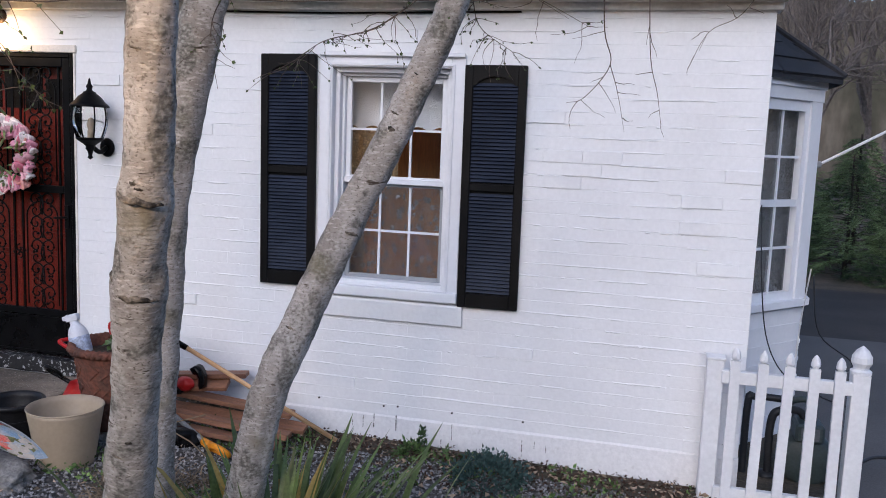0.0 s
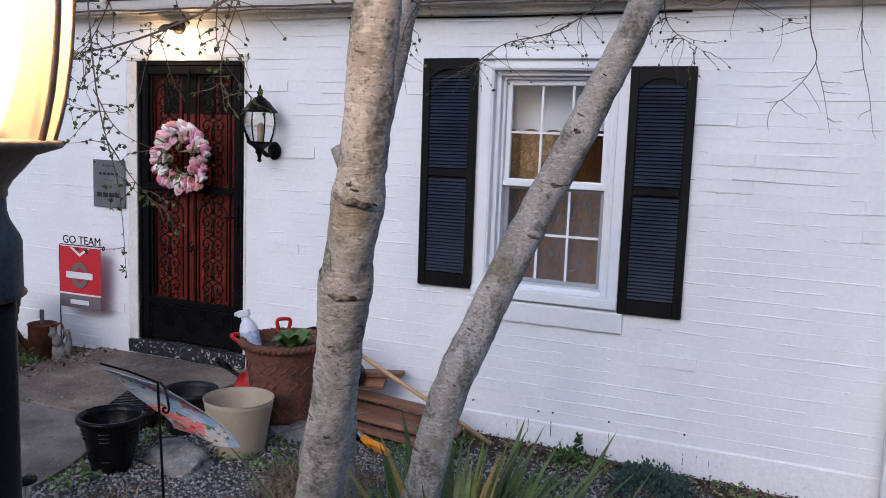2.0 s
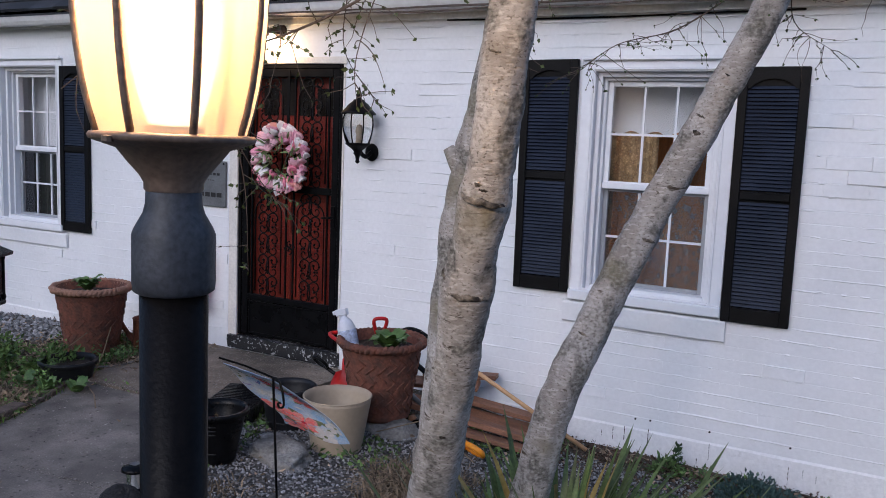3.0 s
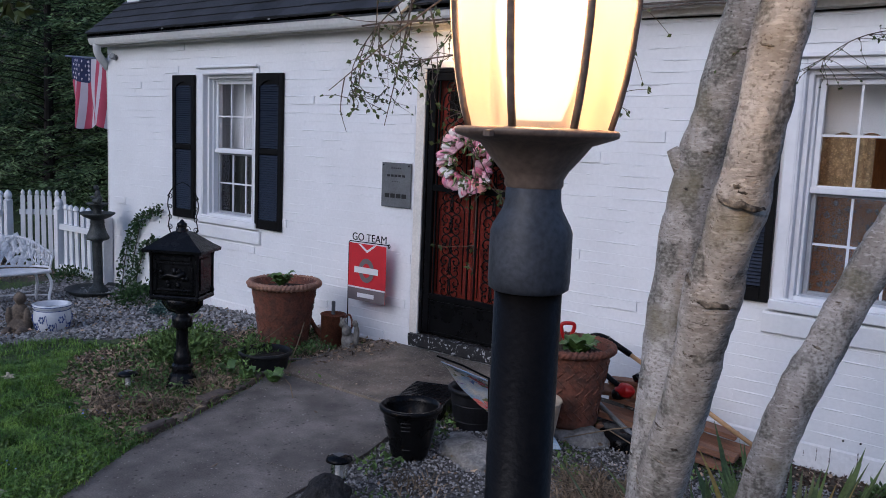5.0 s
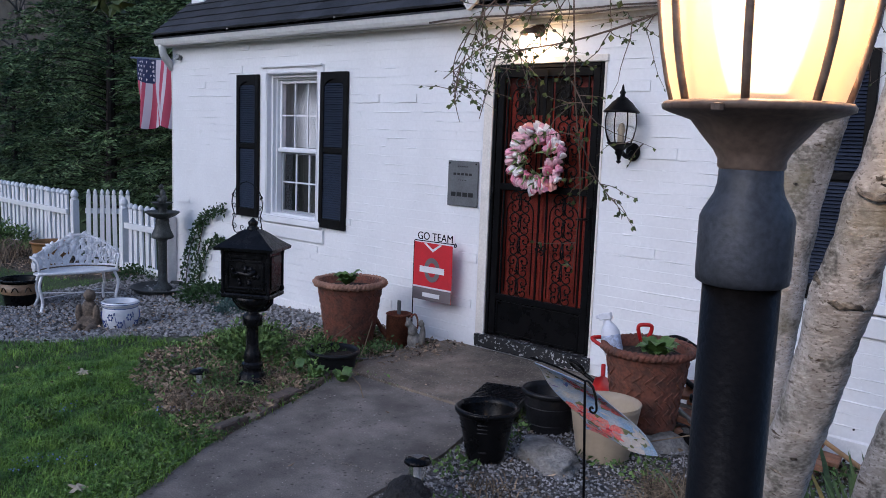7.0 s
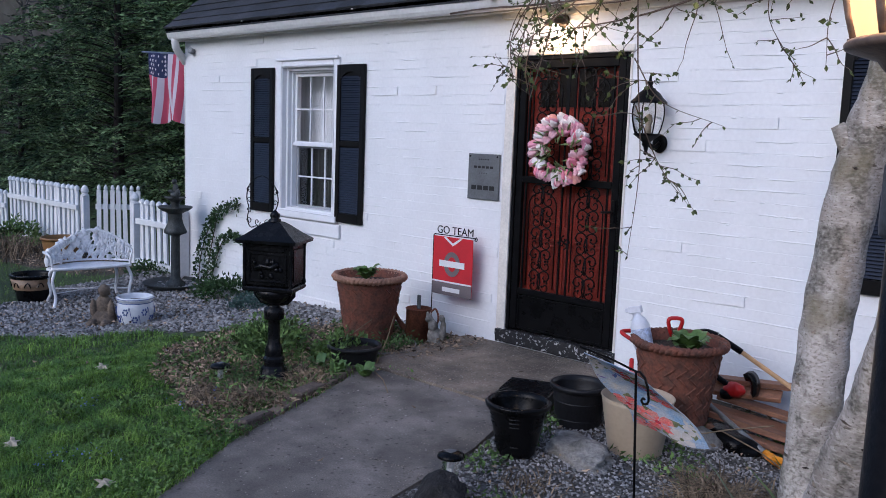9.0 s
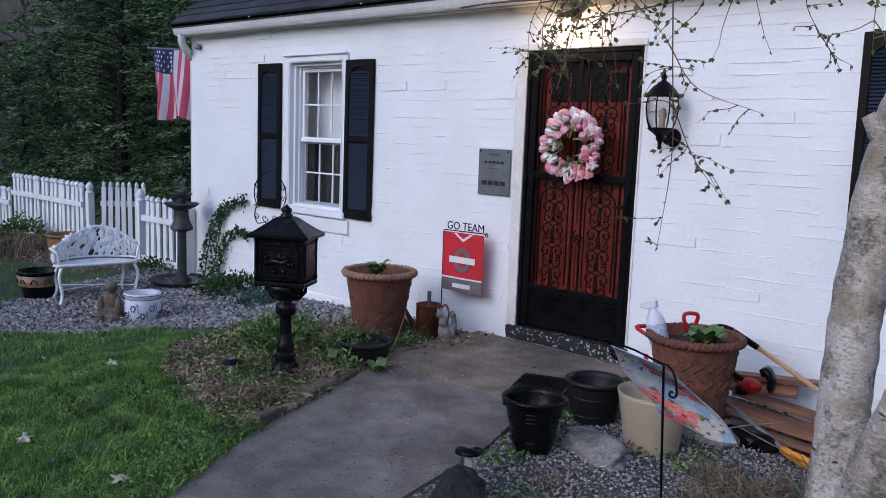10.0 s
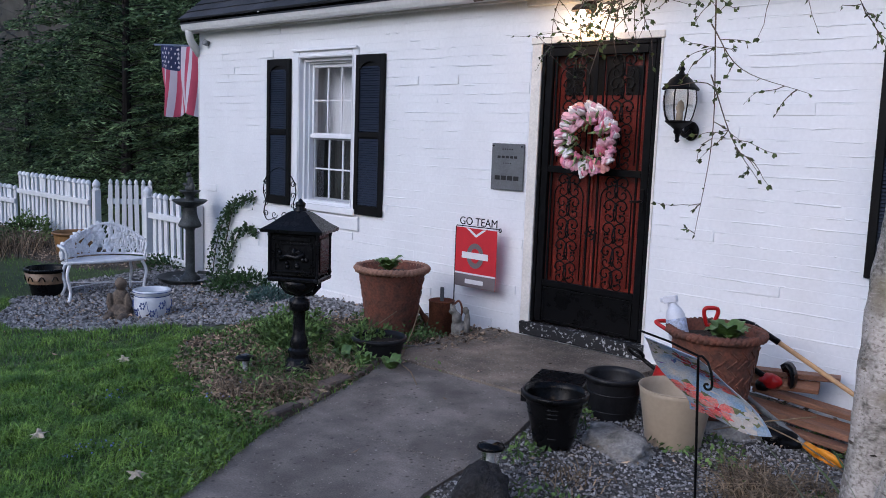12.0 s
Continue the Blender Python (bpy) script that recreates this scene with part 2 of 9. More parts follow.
def bend(points, steps=6):
    """A smooth line through points (Catmull-Rom)."""
    p = [Vector(q) for q in points]
    p = [p[0] * 2 - p[1]] + p + [p[-1] * 2 - p[-2]]
    out = []
    for i in range(1, len(p) - 2):
        for k in range(steps):
            t = k / steps
            out.append(0.5 * ((2 * p[i]) + (p[i + 1] - p[i - 1]) * t + (2 * p[i - 1] - 5 * p[i] + 4 * p[i + 1] - p[i + 2]) * t * t
                              + (3 * p[i] - p[i - 1] - 3 * p[i + 1] + p[i + 2]) * t ** 3))
    out.append(p[-2])
    return out


def soup(name, verts, faces, material, parent=None, label="", category="", kind="stuff", smooth=False):
    """One mesh from arrays: verts (n, 3), faces (m, 3 or 4)."""
    verts, faces = np.asarray(verts, dtype=np.float32), np.asarray(faces, dtype=np.int32)
    me = bpy.data.meshes.new("mesh")
    k = faces.shape[1]
    me.vertices.add(len(verts))
    me.vertices.foreach_set("co", verts.ravel())
    me.loops.add(faces.size)
    me.loops.foreach_set("vertex_index", faces.ravel())
    me.polygons.add(len(faces))
    me.polygons.foreach_set("loop_start", np.arange(0, faces.size, k, dtype=np.int32))
    me.update(calc_edges=True)
    me.polygons.foreach_set("use_smooth", np.full(len(faces), bool(smooth)))
    me.materials.append(material)
    ob = new(name, me)
    ob.parent = parent
    return tagged(ob, label, category, "", kind)


rng = np.random.default_rng(7)

# ---- ground ----
def smooth(a, b, x):
    t = min(1.0, max(0.0, (x - a) / (b - a)))
    return t * t * (3 - 2 * t)


def ground_z(x, y):
    """Height of the ground: level by the door, falling away to both ends of the house."""
    z = -0.03
    z -= 0.20 * smooth(-5.2, -9.0, x) * (0.55 + 0.45 * smooth(-0.1, -1.4, y))
    z -= 0.12 * smooth(-3.0, -1.8, x) + 0.05 * smooth(-1.8, 0.4, x)
    z -= 0.04 * smooth(-2.0, -5.0, y)
    return z


def inside(x, y, poly):
    hit = False
    for (x0, y0), (x1, y1) in zip(poly, poly[1:] + poly[:1]):
        if (y0 > y) != (y1 > y) and x < (x1 - x0) * (y - y0) / (y1 - y0) + x0:
            hit = not hit
    return hit


WALK = [(-4.93, -1.25), (-4.72, -1.62), (-4.52, -2.2), (-4.36, -2.66), (-3.98, -3.36), (-3.6, -4.2), (-3.3, -6.0), (-2.2, -6.0), (-2.55, -4.3), (-3.1, -3.1),
        (-3.29, -2.63), (-3.41, -1.87), (-3.62, -1.25)]
LANDING = [(-4.98, -0.06), (-5.0, -0.55), (-4.93, -1.245), (-3.62, -1.245), (-3.55, -0.7), (-3.5, -0.06)]
BED = [(-4.4, -2.75), (-5.0, -2.6), (-5.6, -2.45), (-6.1, -2.15), (-6.5, -1.7), (-6.7, -1.25), (-6.2, -0.55), (-5.9, 0.3), (-4.6, 0.3), (-4.2, -2.0)]
GRAVEL_LEFT = [(-6.7, -1.25), (-7.2, -1.6), (-7.45, -2.1), (-8.0, -2.5), (-8.7, -2.35), (-9.4, -1.9), (-9.9, -1.2), (-9.9, 0.3), (-5.9, 0.3), (-6.2, -0.55)]
MULCH_BED = [(-15.5, 0.0), (-15.5, -0.8), (-13.6, -1.0), (-11.6, -0.95), (-10.4, -0.75), (-9.9, -0.3), (-9.9, 0.0)]
GRAVEL_RIGHT = [(-3.6, 0.3), (-3.5, -1.8), (-3.3, -2.6), (-3.0, -3.3), (-2.2, -5.5), (3.0, -5.5), (3.0, -0.6), (0.62, -0.6), (0.62, 0.3)]


def zone(x, y):
    w = 0.12 * noise.noise((x * 2.2, y * 2.2, 0))
    x, y = x + w, y + w
    if inside(x, y, MULCH_BED):
        return 2
    if inside(x, y, GRAVEL_LEFT):
        return 1
    if inside(x, y, GRAVEL_RIGHT):
        return 2 if y > -0.28 + 0.1 * w else 1
    if inside(x, y, BED):
        return 2
    if x > -3.2:
        return 2
    return 0


def build_ground():
    bm = bmesh.new()
    xs = [-400, -200, -90, -45, -25, -18, -14] + [-12 + 0.12 * i for i in range(126)] + [3.6, 5, 8, 14, 25, 45, 90, 200, 400]
    ys = [-400, -150, -60, -25, -12, -8] + [-5.6 + 0.12 * i for i in range(52)] + [1.2, 2, 3.5, 6, 10, 16, 25, 45, 90, 200, 400]
    grid = []
    for x in xs:
        row = []
        for y in ys:
            near = -12.1 < x < 3.2 and -5.7 < y < 0.7
            z = ground_z(x, y) + (0.012 * noise.noise((x * 2.5, y * 2.5, 3)) if near else 0)
            row.append(bm.verts.new((x, y, z)))
        grid.append(row)
    for i in range(len(xs) - 1):
        for j in range(len(ys) - 1):
            f = bm.faces.new((grid[i][j], grid[i + 1][j], grid[i + 1][j + 1], grid[i][j + 1]))
            cx, cy = (xs[i] + xs[i + 1]) / 2, (ys[j] + ys[j + 1]) / 2
            f.material_index = zone(cx, cy)
            f.smooth = True
    me = finish(bm)
    for m in (TURF, GRAVELBED, EARTH):
        me.materials.append(m)
    return part("ground", me, None, label="sloping front yard ground of turf, gravel beds and bare earth", category="ground", kind="structure")


build_ground()


def slab(name, poly, top, thick, label, material=None):
    bm = bmesh.new()
    low = [bm.verts.new((x, y, top(x, y) - thick)) for x, y in poly]
    high = [bm.verts.new((x, y, top(x, y))) for x, y in poly]
    bm.faces.new(high)
    bm.faces.new(low[::-1])
    n = len(poly)
    for i in range(n):
        j = (i + 1) % n
        bm.faces.new((low[i], low[j], high[j], high[i]))
    bmesh.ops.triangulate(bm, faces=[f for f in bm.faces if len(f.verts) > 4])
    return part(name, bm, material or CONCRETE, label=label, category="pavement", kind="structure")


slab("pavement", WALK, lambda x, y: 0.004 + 0.05 * min(0, y + 1.25) / 4, 0.2, "worn grey-brown concrete garden walk")
slab("pavement", LANDING, lambda x, y: 0.018, 0.2, "worn sandy concrete landing slab before the front door", LANDSLAB)

# ---- house shell ----
X0, X1, TOP = -9.24, 0.61, 2.56
WINDOWS = ((-1.508, 0.452, 2.210), (-7.100, 0.458, 2.258))
WZ0 = 0.80
DX0, DX1, DZ0, DZ1 = -4.70, -3.70, 0.02, 2.235


def wall_with_holes(x0, x1, z0, z1, y0, y1, holes):
    bm = bmesh.new()
    xs = sorted({x0, x1, *[h[0] for h in holes], *[h[1] for h in holes]})
    zs = sorted({z0, z1, *[h[2] for h in holes], *[h[3] for h in holes]})
    for a, b in zip(xs, xs[1:]):
        for c, d in zip(zs, zs[1:]):
            cx, cz = (a + b) / 2, (c + d) / 2
            if not any(h[0] < cx < h[1] and h[2] < cz < h[3] for h in holes):
                box(bm, a, b, y0, y1, c, d)
    bmesh.ops.remove_doubles(bm, verts=bm.verts, dist=1e-5)
    seen = {}
    for f in list(bm.faces):
        key = frozenset(f.verts)
        seen.setdefault(key, []).append(f)
    bmesh.ops.delete(bm, geom=[f for fs in seen.values() if len(fs) > 1 for f in fs], context="FACES_ONLY")
    return bm


HOLES = [(c - h, c + h, WZ0 - 0.05, zt) for c, h, zt in WINDOWS] + [(DX0 - 0.045, DX1 + 0.01, DZ0, DZ1)]
wall_front = part("wall_front", wall_with_holes(X0, X1, -0.4, TOP, 0.0010, 0.24, HOLES), MORTAR_PAINT,
                  label="white-painted brick front wall with scattered proud bricks", category="wall", kind="structure")
part("wall_left", boxes((X0, X0 + 0.24, 0.24, 7.0, -0.4, 4.2)), WHITE_PAINT, label="white-painted brick end wall of the house", category="wall", kind="structure")
part("wall_right", boxes((X1 - 0.24, X1, 0.24, 7.0, -0.4, 3.4)), WHITE_PAINT, label="white-painted brick side wall of the house", category="wall", kind="structure")
part("wall_back", boxes((X0, X1, 7.0, 7.24, -0.4, 3.4)), WHITE_PAINT, label="white back wall of the house", category="wall", kind="structure")
INTERIOR = mat("interior_plaster", (0.30, 0.24, 0.19), 0.8, var=0.08)
part("floor", boxes((X0 + 0.24, X1 - 0.24, 0.24, 7.0, 0.0, 0.06)), WOOD, label="wooden floor inside the house", category="floor", kind="structure")
part("ceiling", boxes((X0 + 0.24, X1 - 0.24, 0.24, 7.0, 2.42, 2.48)), INTERIOR, label="plain plaster ceiling inside the house", category="ceiling", kind="structure")
part("partition_wall", boxes((X0 + 0.24, X1 - 0.24, 2.6, 2.7, 0.06, 2.42)), INTERIOR, label="plain plaster wall inside the house", category="wall", kind="structure")

# eaves: frieze, fascia, gutter with rolled lip, soffit and roof
fascia = thing("fascia", "weathered off-white eaves board under the roof", "eaves", kind="structure")
part("frieze_board", boxes((X0 - 0.03, -4.80, -0.035, 0.10, 2.528, 2.60), bevel=0.004), FASCIA, fascia)
part("frieze_board", boxes((-4.798, X1 + 0.03, -0.035, 0.10, 2.465, 2.60), bevel=0.004), FASCIA, fascia)
part("crown_strip", boxes((X0 - 0.05, X1 + 0.05, -0.075, -0.036, 2.505, 2.60), bevel=0.008), FASCIA, fascia)


def gutter(x0, x1):
    prof = [(-0.18, 2.625), (-0.18, 2.60), (-0.165, 2.545), (-0.15, 2.52), (-0.08, 2.515), (-0.08, 2.52), (-0.145, 2.526), (-0.16, 2.55), (-0.172, 2.60), (-0.165, 2.612), (-0.165, 2.625)]
    bm = bmesh.new()
    ends = []
    for x in (x0, x1):
        ends.append([bm.verts.new((x, y - 0.02, z)) for y, z in prof])
    n = len(prof)
    for i in range(n):
        j = (i + 1) % n
        bm.faces.new((ends[0][i], ends[0][j], ends[1][j], ends[1][i]))
    bm.faces.new(ends[0])
    bm.faces.new(ends[1])
    return bm


rain_gutter = thing("rain_gutter", "aged off-white metal rain gutter along the eaves", "gutter")
part("trough", gutter(-9.30, X1 + 0.06), GUTTER, rain_gutter)
part("downspout", tube(bend([(-9.22, -0.14, 2.53), (-9.22, -0.12, 2.42), (-9.29, 0.02, 2.30), (-9.29, 0.06, 2.15), (-9.29, 0.06, 0.1)], 4), 0.042, 10), GUTTER, rain_gutter, smooth=True)
for gx in (-7.9, -6.3, -4.7, -3.1, -1.5, 0.1):
    part("gutter_strap", boxes((gx, gx + 0.025, -0.203, -0.07, 2.618, 2.632)), GUTTER, rain_gutter)


def build_roof():
    roof = thing("roof", "dark charcoal asphalt shingle roof of the house", "roof", kind="structure")
    slope = radians(40)
    bm = bmesh.new()
    y0, z0 = -0.20, 2.635
    ye, ze = 3.6, 2.635 + 3.8 * math.tan(slope)
    for (ya, za, yb, zb) in ((y0, z0, ye, ze), (7.4, z0, ye, ze)):
        v = [bm.verts.new(p) for p in ((X0 - 0.06, ya, za), (X1 + 0.06, ya, za), (X1 + 0.06, yb, zb), (X0 - 0.06, yb, zb))]
        w = [bm.verts.new(Vector(q.co) - Vector((0, 0, 0.05))) for q in v]
        bm.faces.new(v)
        bm.faces.new(w[::-1])
        for i in range(4):
            j = (i + 1) % 4
            bm.faces.new((v[i], v[j], w[j], w[i]))
    part("roof_deck", bm, SHINGLE, roof)
    V, F = [], []
    c, s = math.cos(slope), math.sin(slope)
    for r in range(30):
        x = X0 - 0.08 - (0.16 if r % 2 else 0)
        while x < X1 + 0.06:
            w = random.uniform(0.26, 0.36)
            a, b = max(x, X0 - 0.08), min(x + w - 0.006, X1 + 0.08)
            x += w
            if b - a < 0.03:
                continue
            d0, d1 = r * 0.14 - 0.01 + random.uniform(-0.004, 0.004), r * 0.14 + 0.17
            h0, h1 = 0.016 + random.uniform(0, 0.004), 0.004
            k = len(V)
            for xx in (a, b):
                for d, h in ((d0, h0), (d1, h1), (d0, 0.0)):
                    V.append((xx, y0 + d * c - h * s, z0 + d * s + h * c))
            F += [(k, k + 3, k + 4, k + 1), (k, k + 2, k + 5, k + 3), (k, k + 1, k + 2, k + 2), (k + 3, k + 5, k + 4, k + 4)]
    F = [f for f in F if len(set(f)) == 4]
    soup("shingles", V, F, SHINGLE, roof, "overlapping charcoal shingles")
    # gable ends
    for gx in (X0, X1 - 0.24):
        g = bmesh.new()
        tri = [(0.0, TOP), (7.2, TOP), (3.6, TOP + 3.6 * math.tan(slope) - 0.02)]
        a = [g.verts.new((gx, y, z)) for y, z in tri]
        b = [g.verts.new((gx + 0.24, y, z)) for y, z in tri]
        g.faces.new(a)
        g.faces.new(b[::-1])
        for i in range(3):
            j = (i + 1) % 3
            g.faces.new((a[i], a[j], b[j], b[i]))
        part("gable", g, WHITE_PAINT, roof, "white gable end")
    # small white gable cheek that rises from the gutter over the door
    part("dormer_cheek", tube([(-4.78, -0.21, 2.60), (-4.62, -0.21, 2.70), (-4.3, -0.21, 2.92), (-3.9, -0.21, 3.2)], 0.045, 4), FASCIA, roof, "white rake board")
    return roof


build_roof()

# ---- windows ----
PANE = glass("window_glass")
SCREEN = mat("grey_screen_frame", (0.33, 0.34, 0.36), 0.5, var=0.05)
LACE = mat("lace_curtain", (0.25, 0.26, 0.27), 0.9, var=0.12, scale=30, fine=120)
DIM_NET = mat("grey_net_curtain", (0.045, 0.046, 0.047), 0.9, var=0.15, scale=10, fine=120, stretch=(3, 3, 0.4))
VALANCE = mat("tan_lace_valance", (0.50, 0.36, 0.20), 0.9, var=0.15, scale=30, fine=120)
SHADE = mat("roller_shade", (0.70, 0.72, 0.75), 0.9, var=0.04)


def lace_material(m, sheer, motif=15):
    """Net with denser flower heads: alpha drops between the motifs and in the fine mesh."""
    nt = m.node_tree
    b = nt.nodes["Principled BSDF"]
    geo = nt.nodes.new("ShaderNodeNewGeometry")
    outs = []
    for scale, lo, hi in ((motif, 0.30, 0.44), (58, 0.26, 0.40)):
        vor = nt.nodes.new("ShaderNodeTexVoronoi")
        vor.inputs["Scale"].default_value = scale
        nt.links.new(geo.outputs["Position"], vor.inputs["Vector"])
        mr = nt.nodes.new("ShaderNodeMapRange")
        mr.inputs["From Min"].default_value, mr.inputs["From Max"].default_value = lo, hi
        mr.inputs["To Min"].default_value, mr.inputs["To Max"].default_value = 1.0, sheer
        nt.links.new(vor.outputs["Distance"], mr.inputs["Value"])
        outs.append(mr.outputs[0])
    mul = nt.nodes.new("ShaderNodeMath")
    mul.operation = "MULTIPLY"
    nt.links.new(outs[0], mul.inputs[0])
    nt.links.new(outs[1], mul.inputs[1])
    nt.links.new(mul.outputs[0], b.inputs["Alpha"])


lace_material(LACE, 0.55, 18)
lace_material(VALANCE, 0.72)


def drape(x0, x1, z0, z1, y, folds=7, amp=0.02, wavy=0.0):
    bm = bmesh.new()
    nx, nz = 60, 8
    rows = []
    for j in range(nz + 1):
        row = []
        for i in range(nx + 1):
            u = i / nx
            z = z0 + (z1 - z0) * j / nz
            if wavy and j == 0:
                z += wavy * abs(math.sin(u * 12 * math.pi / 2))
            row.append(bm.verts.new((x0 + (x1 - x0) * u, y + amp * math.sin(u * folds * 2 * math.pi) + 0.3 * amp * math.sin(u * 31), z)))
        rows.append(row)
    for a, b in zip(rows, rows[1:]):
        for i in range(nx):
            bm.faces.new((a[i], a[i + 1], b[i + 1], b[i]))
    return bm


def ring(w0, w1, z0, z1, t, y0, y1, bevel=0.003):
    return boxes((w0, w0 + t, y0, y1, z0, z1), (w1 - t, w1, y0, y1, z0, z1), (w0 + t, w1 - t, y0, y1, z1 - t, z1), (w0 + t, w1 - t, y0, y1, z0, z0 + t), bevel=bevel)


def sash_window(name, cx, half, z1, label, blind):
    win = thing(name, label, "window", kind="structure", at=(cx, 0, 0))
    h = half
    z0 = WZ0
    part("casing", boxes((-h, -h + 0.083, -0.02, 0.16, z0, z1), (h - 0.083, h, -0.02, 0.16, z0, z1), (-h + 0.083, h - 0.083, -0.02, 0.16, z1 - 0.076, z1), bevel=0.004), TRIM, win)
    part("drip_cap", boxes((-h + 0.002, h - 0.002, -0.045, -0.0205, z1 - 0.014, z1 + 0.010), bevel=0.004), TRIM, win)
    part("casing_bead", ring(-h + 0.060, h - 0.060, z0 + 0.012, z1 - 0.054, 0.014, -0.027, -0.0205, 0.003), TRIM, win)
    part("inner_stop", ring(-h + 0.084, h - 0.084, z0 + 0.012, z1 - 0.077, 0.028, 0.030, 0.16), TRIM, win)
    part("jamb", ring(-h + 0.113, h - 0.113, z0 + 0.014, z1 - 0.106, 0.018, 0.070, 0.18), TRIM, win)
    part("window_sill", boxes((-h - 0.005, h + 0.005, -0.05, 0.16, z0 - 0.05, z0 + 0.011), bevel=0.006), TRIM, win)
    w = h - 0.132
    mid = 1.452
    for zz0, zz1, y, nm, t in ((mid, z1 - 0.125, 0.100, "upper_sash", 0.032), (z0 + 0.034, mid - 0.002, 0.125, "lower_sash", 0.030)):
        material = TRIM if nm == "upper_sash" else SCREEN
        s = part(nm, ring(-w, w, zz0, zz1, t, y, y + 0.03), material, win)
        gx0, gx1, gz0, gz1 = -w + t, w - t, zz0 + t, zz1 - t
        part("pane", boxes((gx0, gx1, y + 0.018, y + 0.022, gz0, gz1)), PANE, s).visible_shadow = False
        for k in (1, 2):
            x = gx0 + (gx1 - gx0) * k / 3
            part("muntin", boxes((x - 0.007, x + 0.007, y + 0.006, y + 0.017, gz0, gz1)), TRIM, s)
        zc = (gz0 + gz1) / 2
        part("muntin", boxes((gx0, gx1, y + 0.004, y + 0.016, zc - 0.007, zc + 0.007)), TRIM, s)
    part("meeting_rail", boxes((-w, w, 0.082, 0.099, mid - 0.014, mid + 0.022), bevel=0.003), TRIM, win)
    part("sash_lift", boxes((-w + 0.03, w - 0.03, 0.118, 0.1245, z0 + 0.040, z0 + 0.052), bevel=0.002), SCREEN, win)
    cur = thing("curtain", "sheer floral lace curtain behind the window glass", "curtain", at=(cx, 0, 0))
    part("lower_lace", drape(-h - 0.2 * blind, h, z0, mid + 0.02, 0.36), DIM_NET if blind else LACE, cur)
    if blind:
        part("roller_blind", drape(-h - 0.22, h + 0.05, mid + 0.03, z1, 0.34, 4, 0.004), SHADE, cur, "pale roller blind")
    else:
        part("roller_blind", drape(-h, h, 1.765, z1, 0.33, 2, 0.004, wavy=0.03), SHADE, cur, "half-drawn pale blind with a scalloped edge")
        part("side_lace", drape(-h, -h + 0.40, mid, 1.79, 0.345, 4, 0.015, wavy=0.02), VALANCE, cur, "warm tan lace valance end")
        part("side_lace", drape(h - 0.20, h, mid, 1.70, 0.345, 2, 0.012, wavy=0.02), VALANCE, cur, "warm tan lace valance end")
    return win


sash_window("window_1", *WINDOWS[0], "white double-hung sash window with grid panes and lace", False)
sash_window("window_2", *WINDOWS[1], "white double-hung sash window with pale roller blind", True)


def room_things():
    cab = thing("wooden_cabinet", "orange-brown wooden cabinet inside the lit room", "cabinet", at=(-1.35, 1.25, 0.06))
    PINE = mat("orange_pine", (0.36, 0.15, 0.045), 0.45, var=0.2, scale=4, fine=40, stretch=(5, 5, 0.6))
    part("carcass", boxes((-0.75, 0.75, 0.0, 0.4, 0.0, 1.86), bevel=0.01), PINE, cab)
    for x in (-0.36, 0.36):
        part("door", boxes((x - 0.33, x + 0.33, -0.022, -0.001, 0.06, 1.80), bevel=0.008), PINE, cab)
    # No lamp is in view; this one is added for the room's warm light.
    tl = thing("table_lamp", "small lit table lamp, unseen, added for the room's warm light", "lamp", at=(-2.6, 0.95, 0.06))
    part("stand", lathe([(0, 0), (0.14, 0), (0.14, 0.03), (0.02, 0.06), (0.02, 1.30), (0, 1.30)], 16), PINE, tl, smooth=True)
    part("shade", lathe([(0.16, 1.22), (0.10, 1.45)], 20), glow("lit_lampshade", (1.0, 0.72, 0.40), 2.0), tl, "lit cream shade", smooth=True)
    lamp("room_light", (-2.6, 0.95, 1.40), 2.3, (1.0, 0.66, 0.36), 0.08)


room_things()


def brick_sill(cx, half):
    bm = bmesh.new()
    n = 26
    cols = []
    for i in range(n + 1):
        x = cx - half + 2 * half * i / n
        w = 0.003 * noise.noise((x * 9, 0, 4))
        cols.append([bm.verts.new(v) for v in ((x, 0.05, 0.604 + w), (x, -0.016 + w, 0.606 + w), (x, -0.024 + w, 0.614), (x, -0.030 + w, 0.722 + w), (x, -0.024, 0.734), (x, 0.05, 0.748))])
    for a, b in zip(cols, cols[1:]):
        for i in range(6):
            j = (i + 1) % 6
            bm.faces.new((a[i], b[i], b[j], a[j]))
    bm.faces.new(cols[0])
    bm.faces.new(cols[-1])
    return part("brick_sill", bm, WHITE_PAINT, label="white-painted masonry sill under a window", category="sill", kind="structure")


brick_sill(-1.508, 0.488)
brick_sill(-7.105, 0.50)


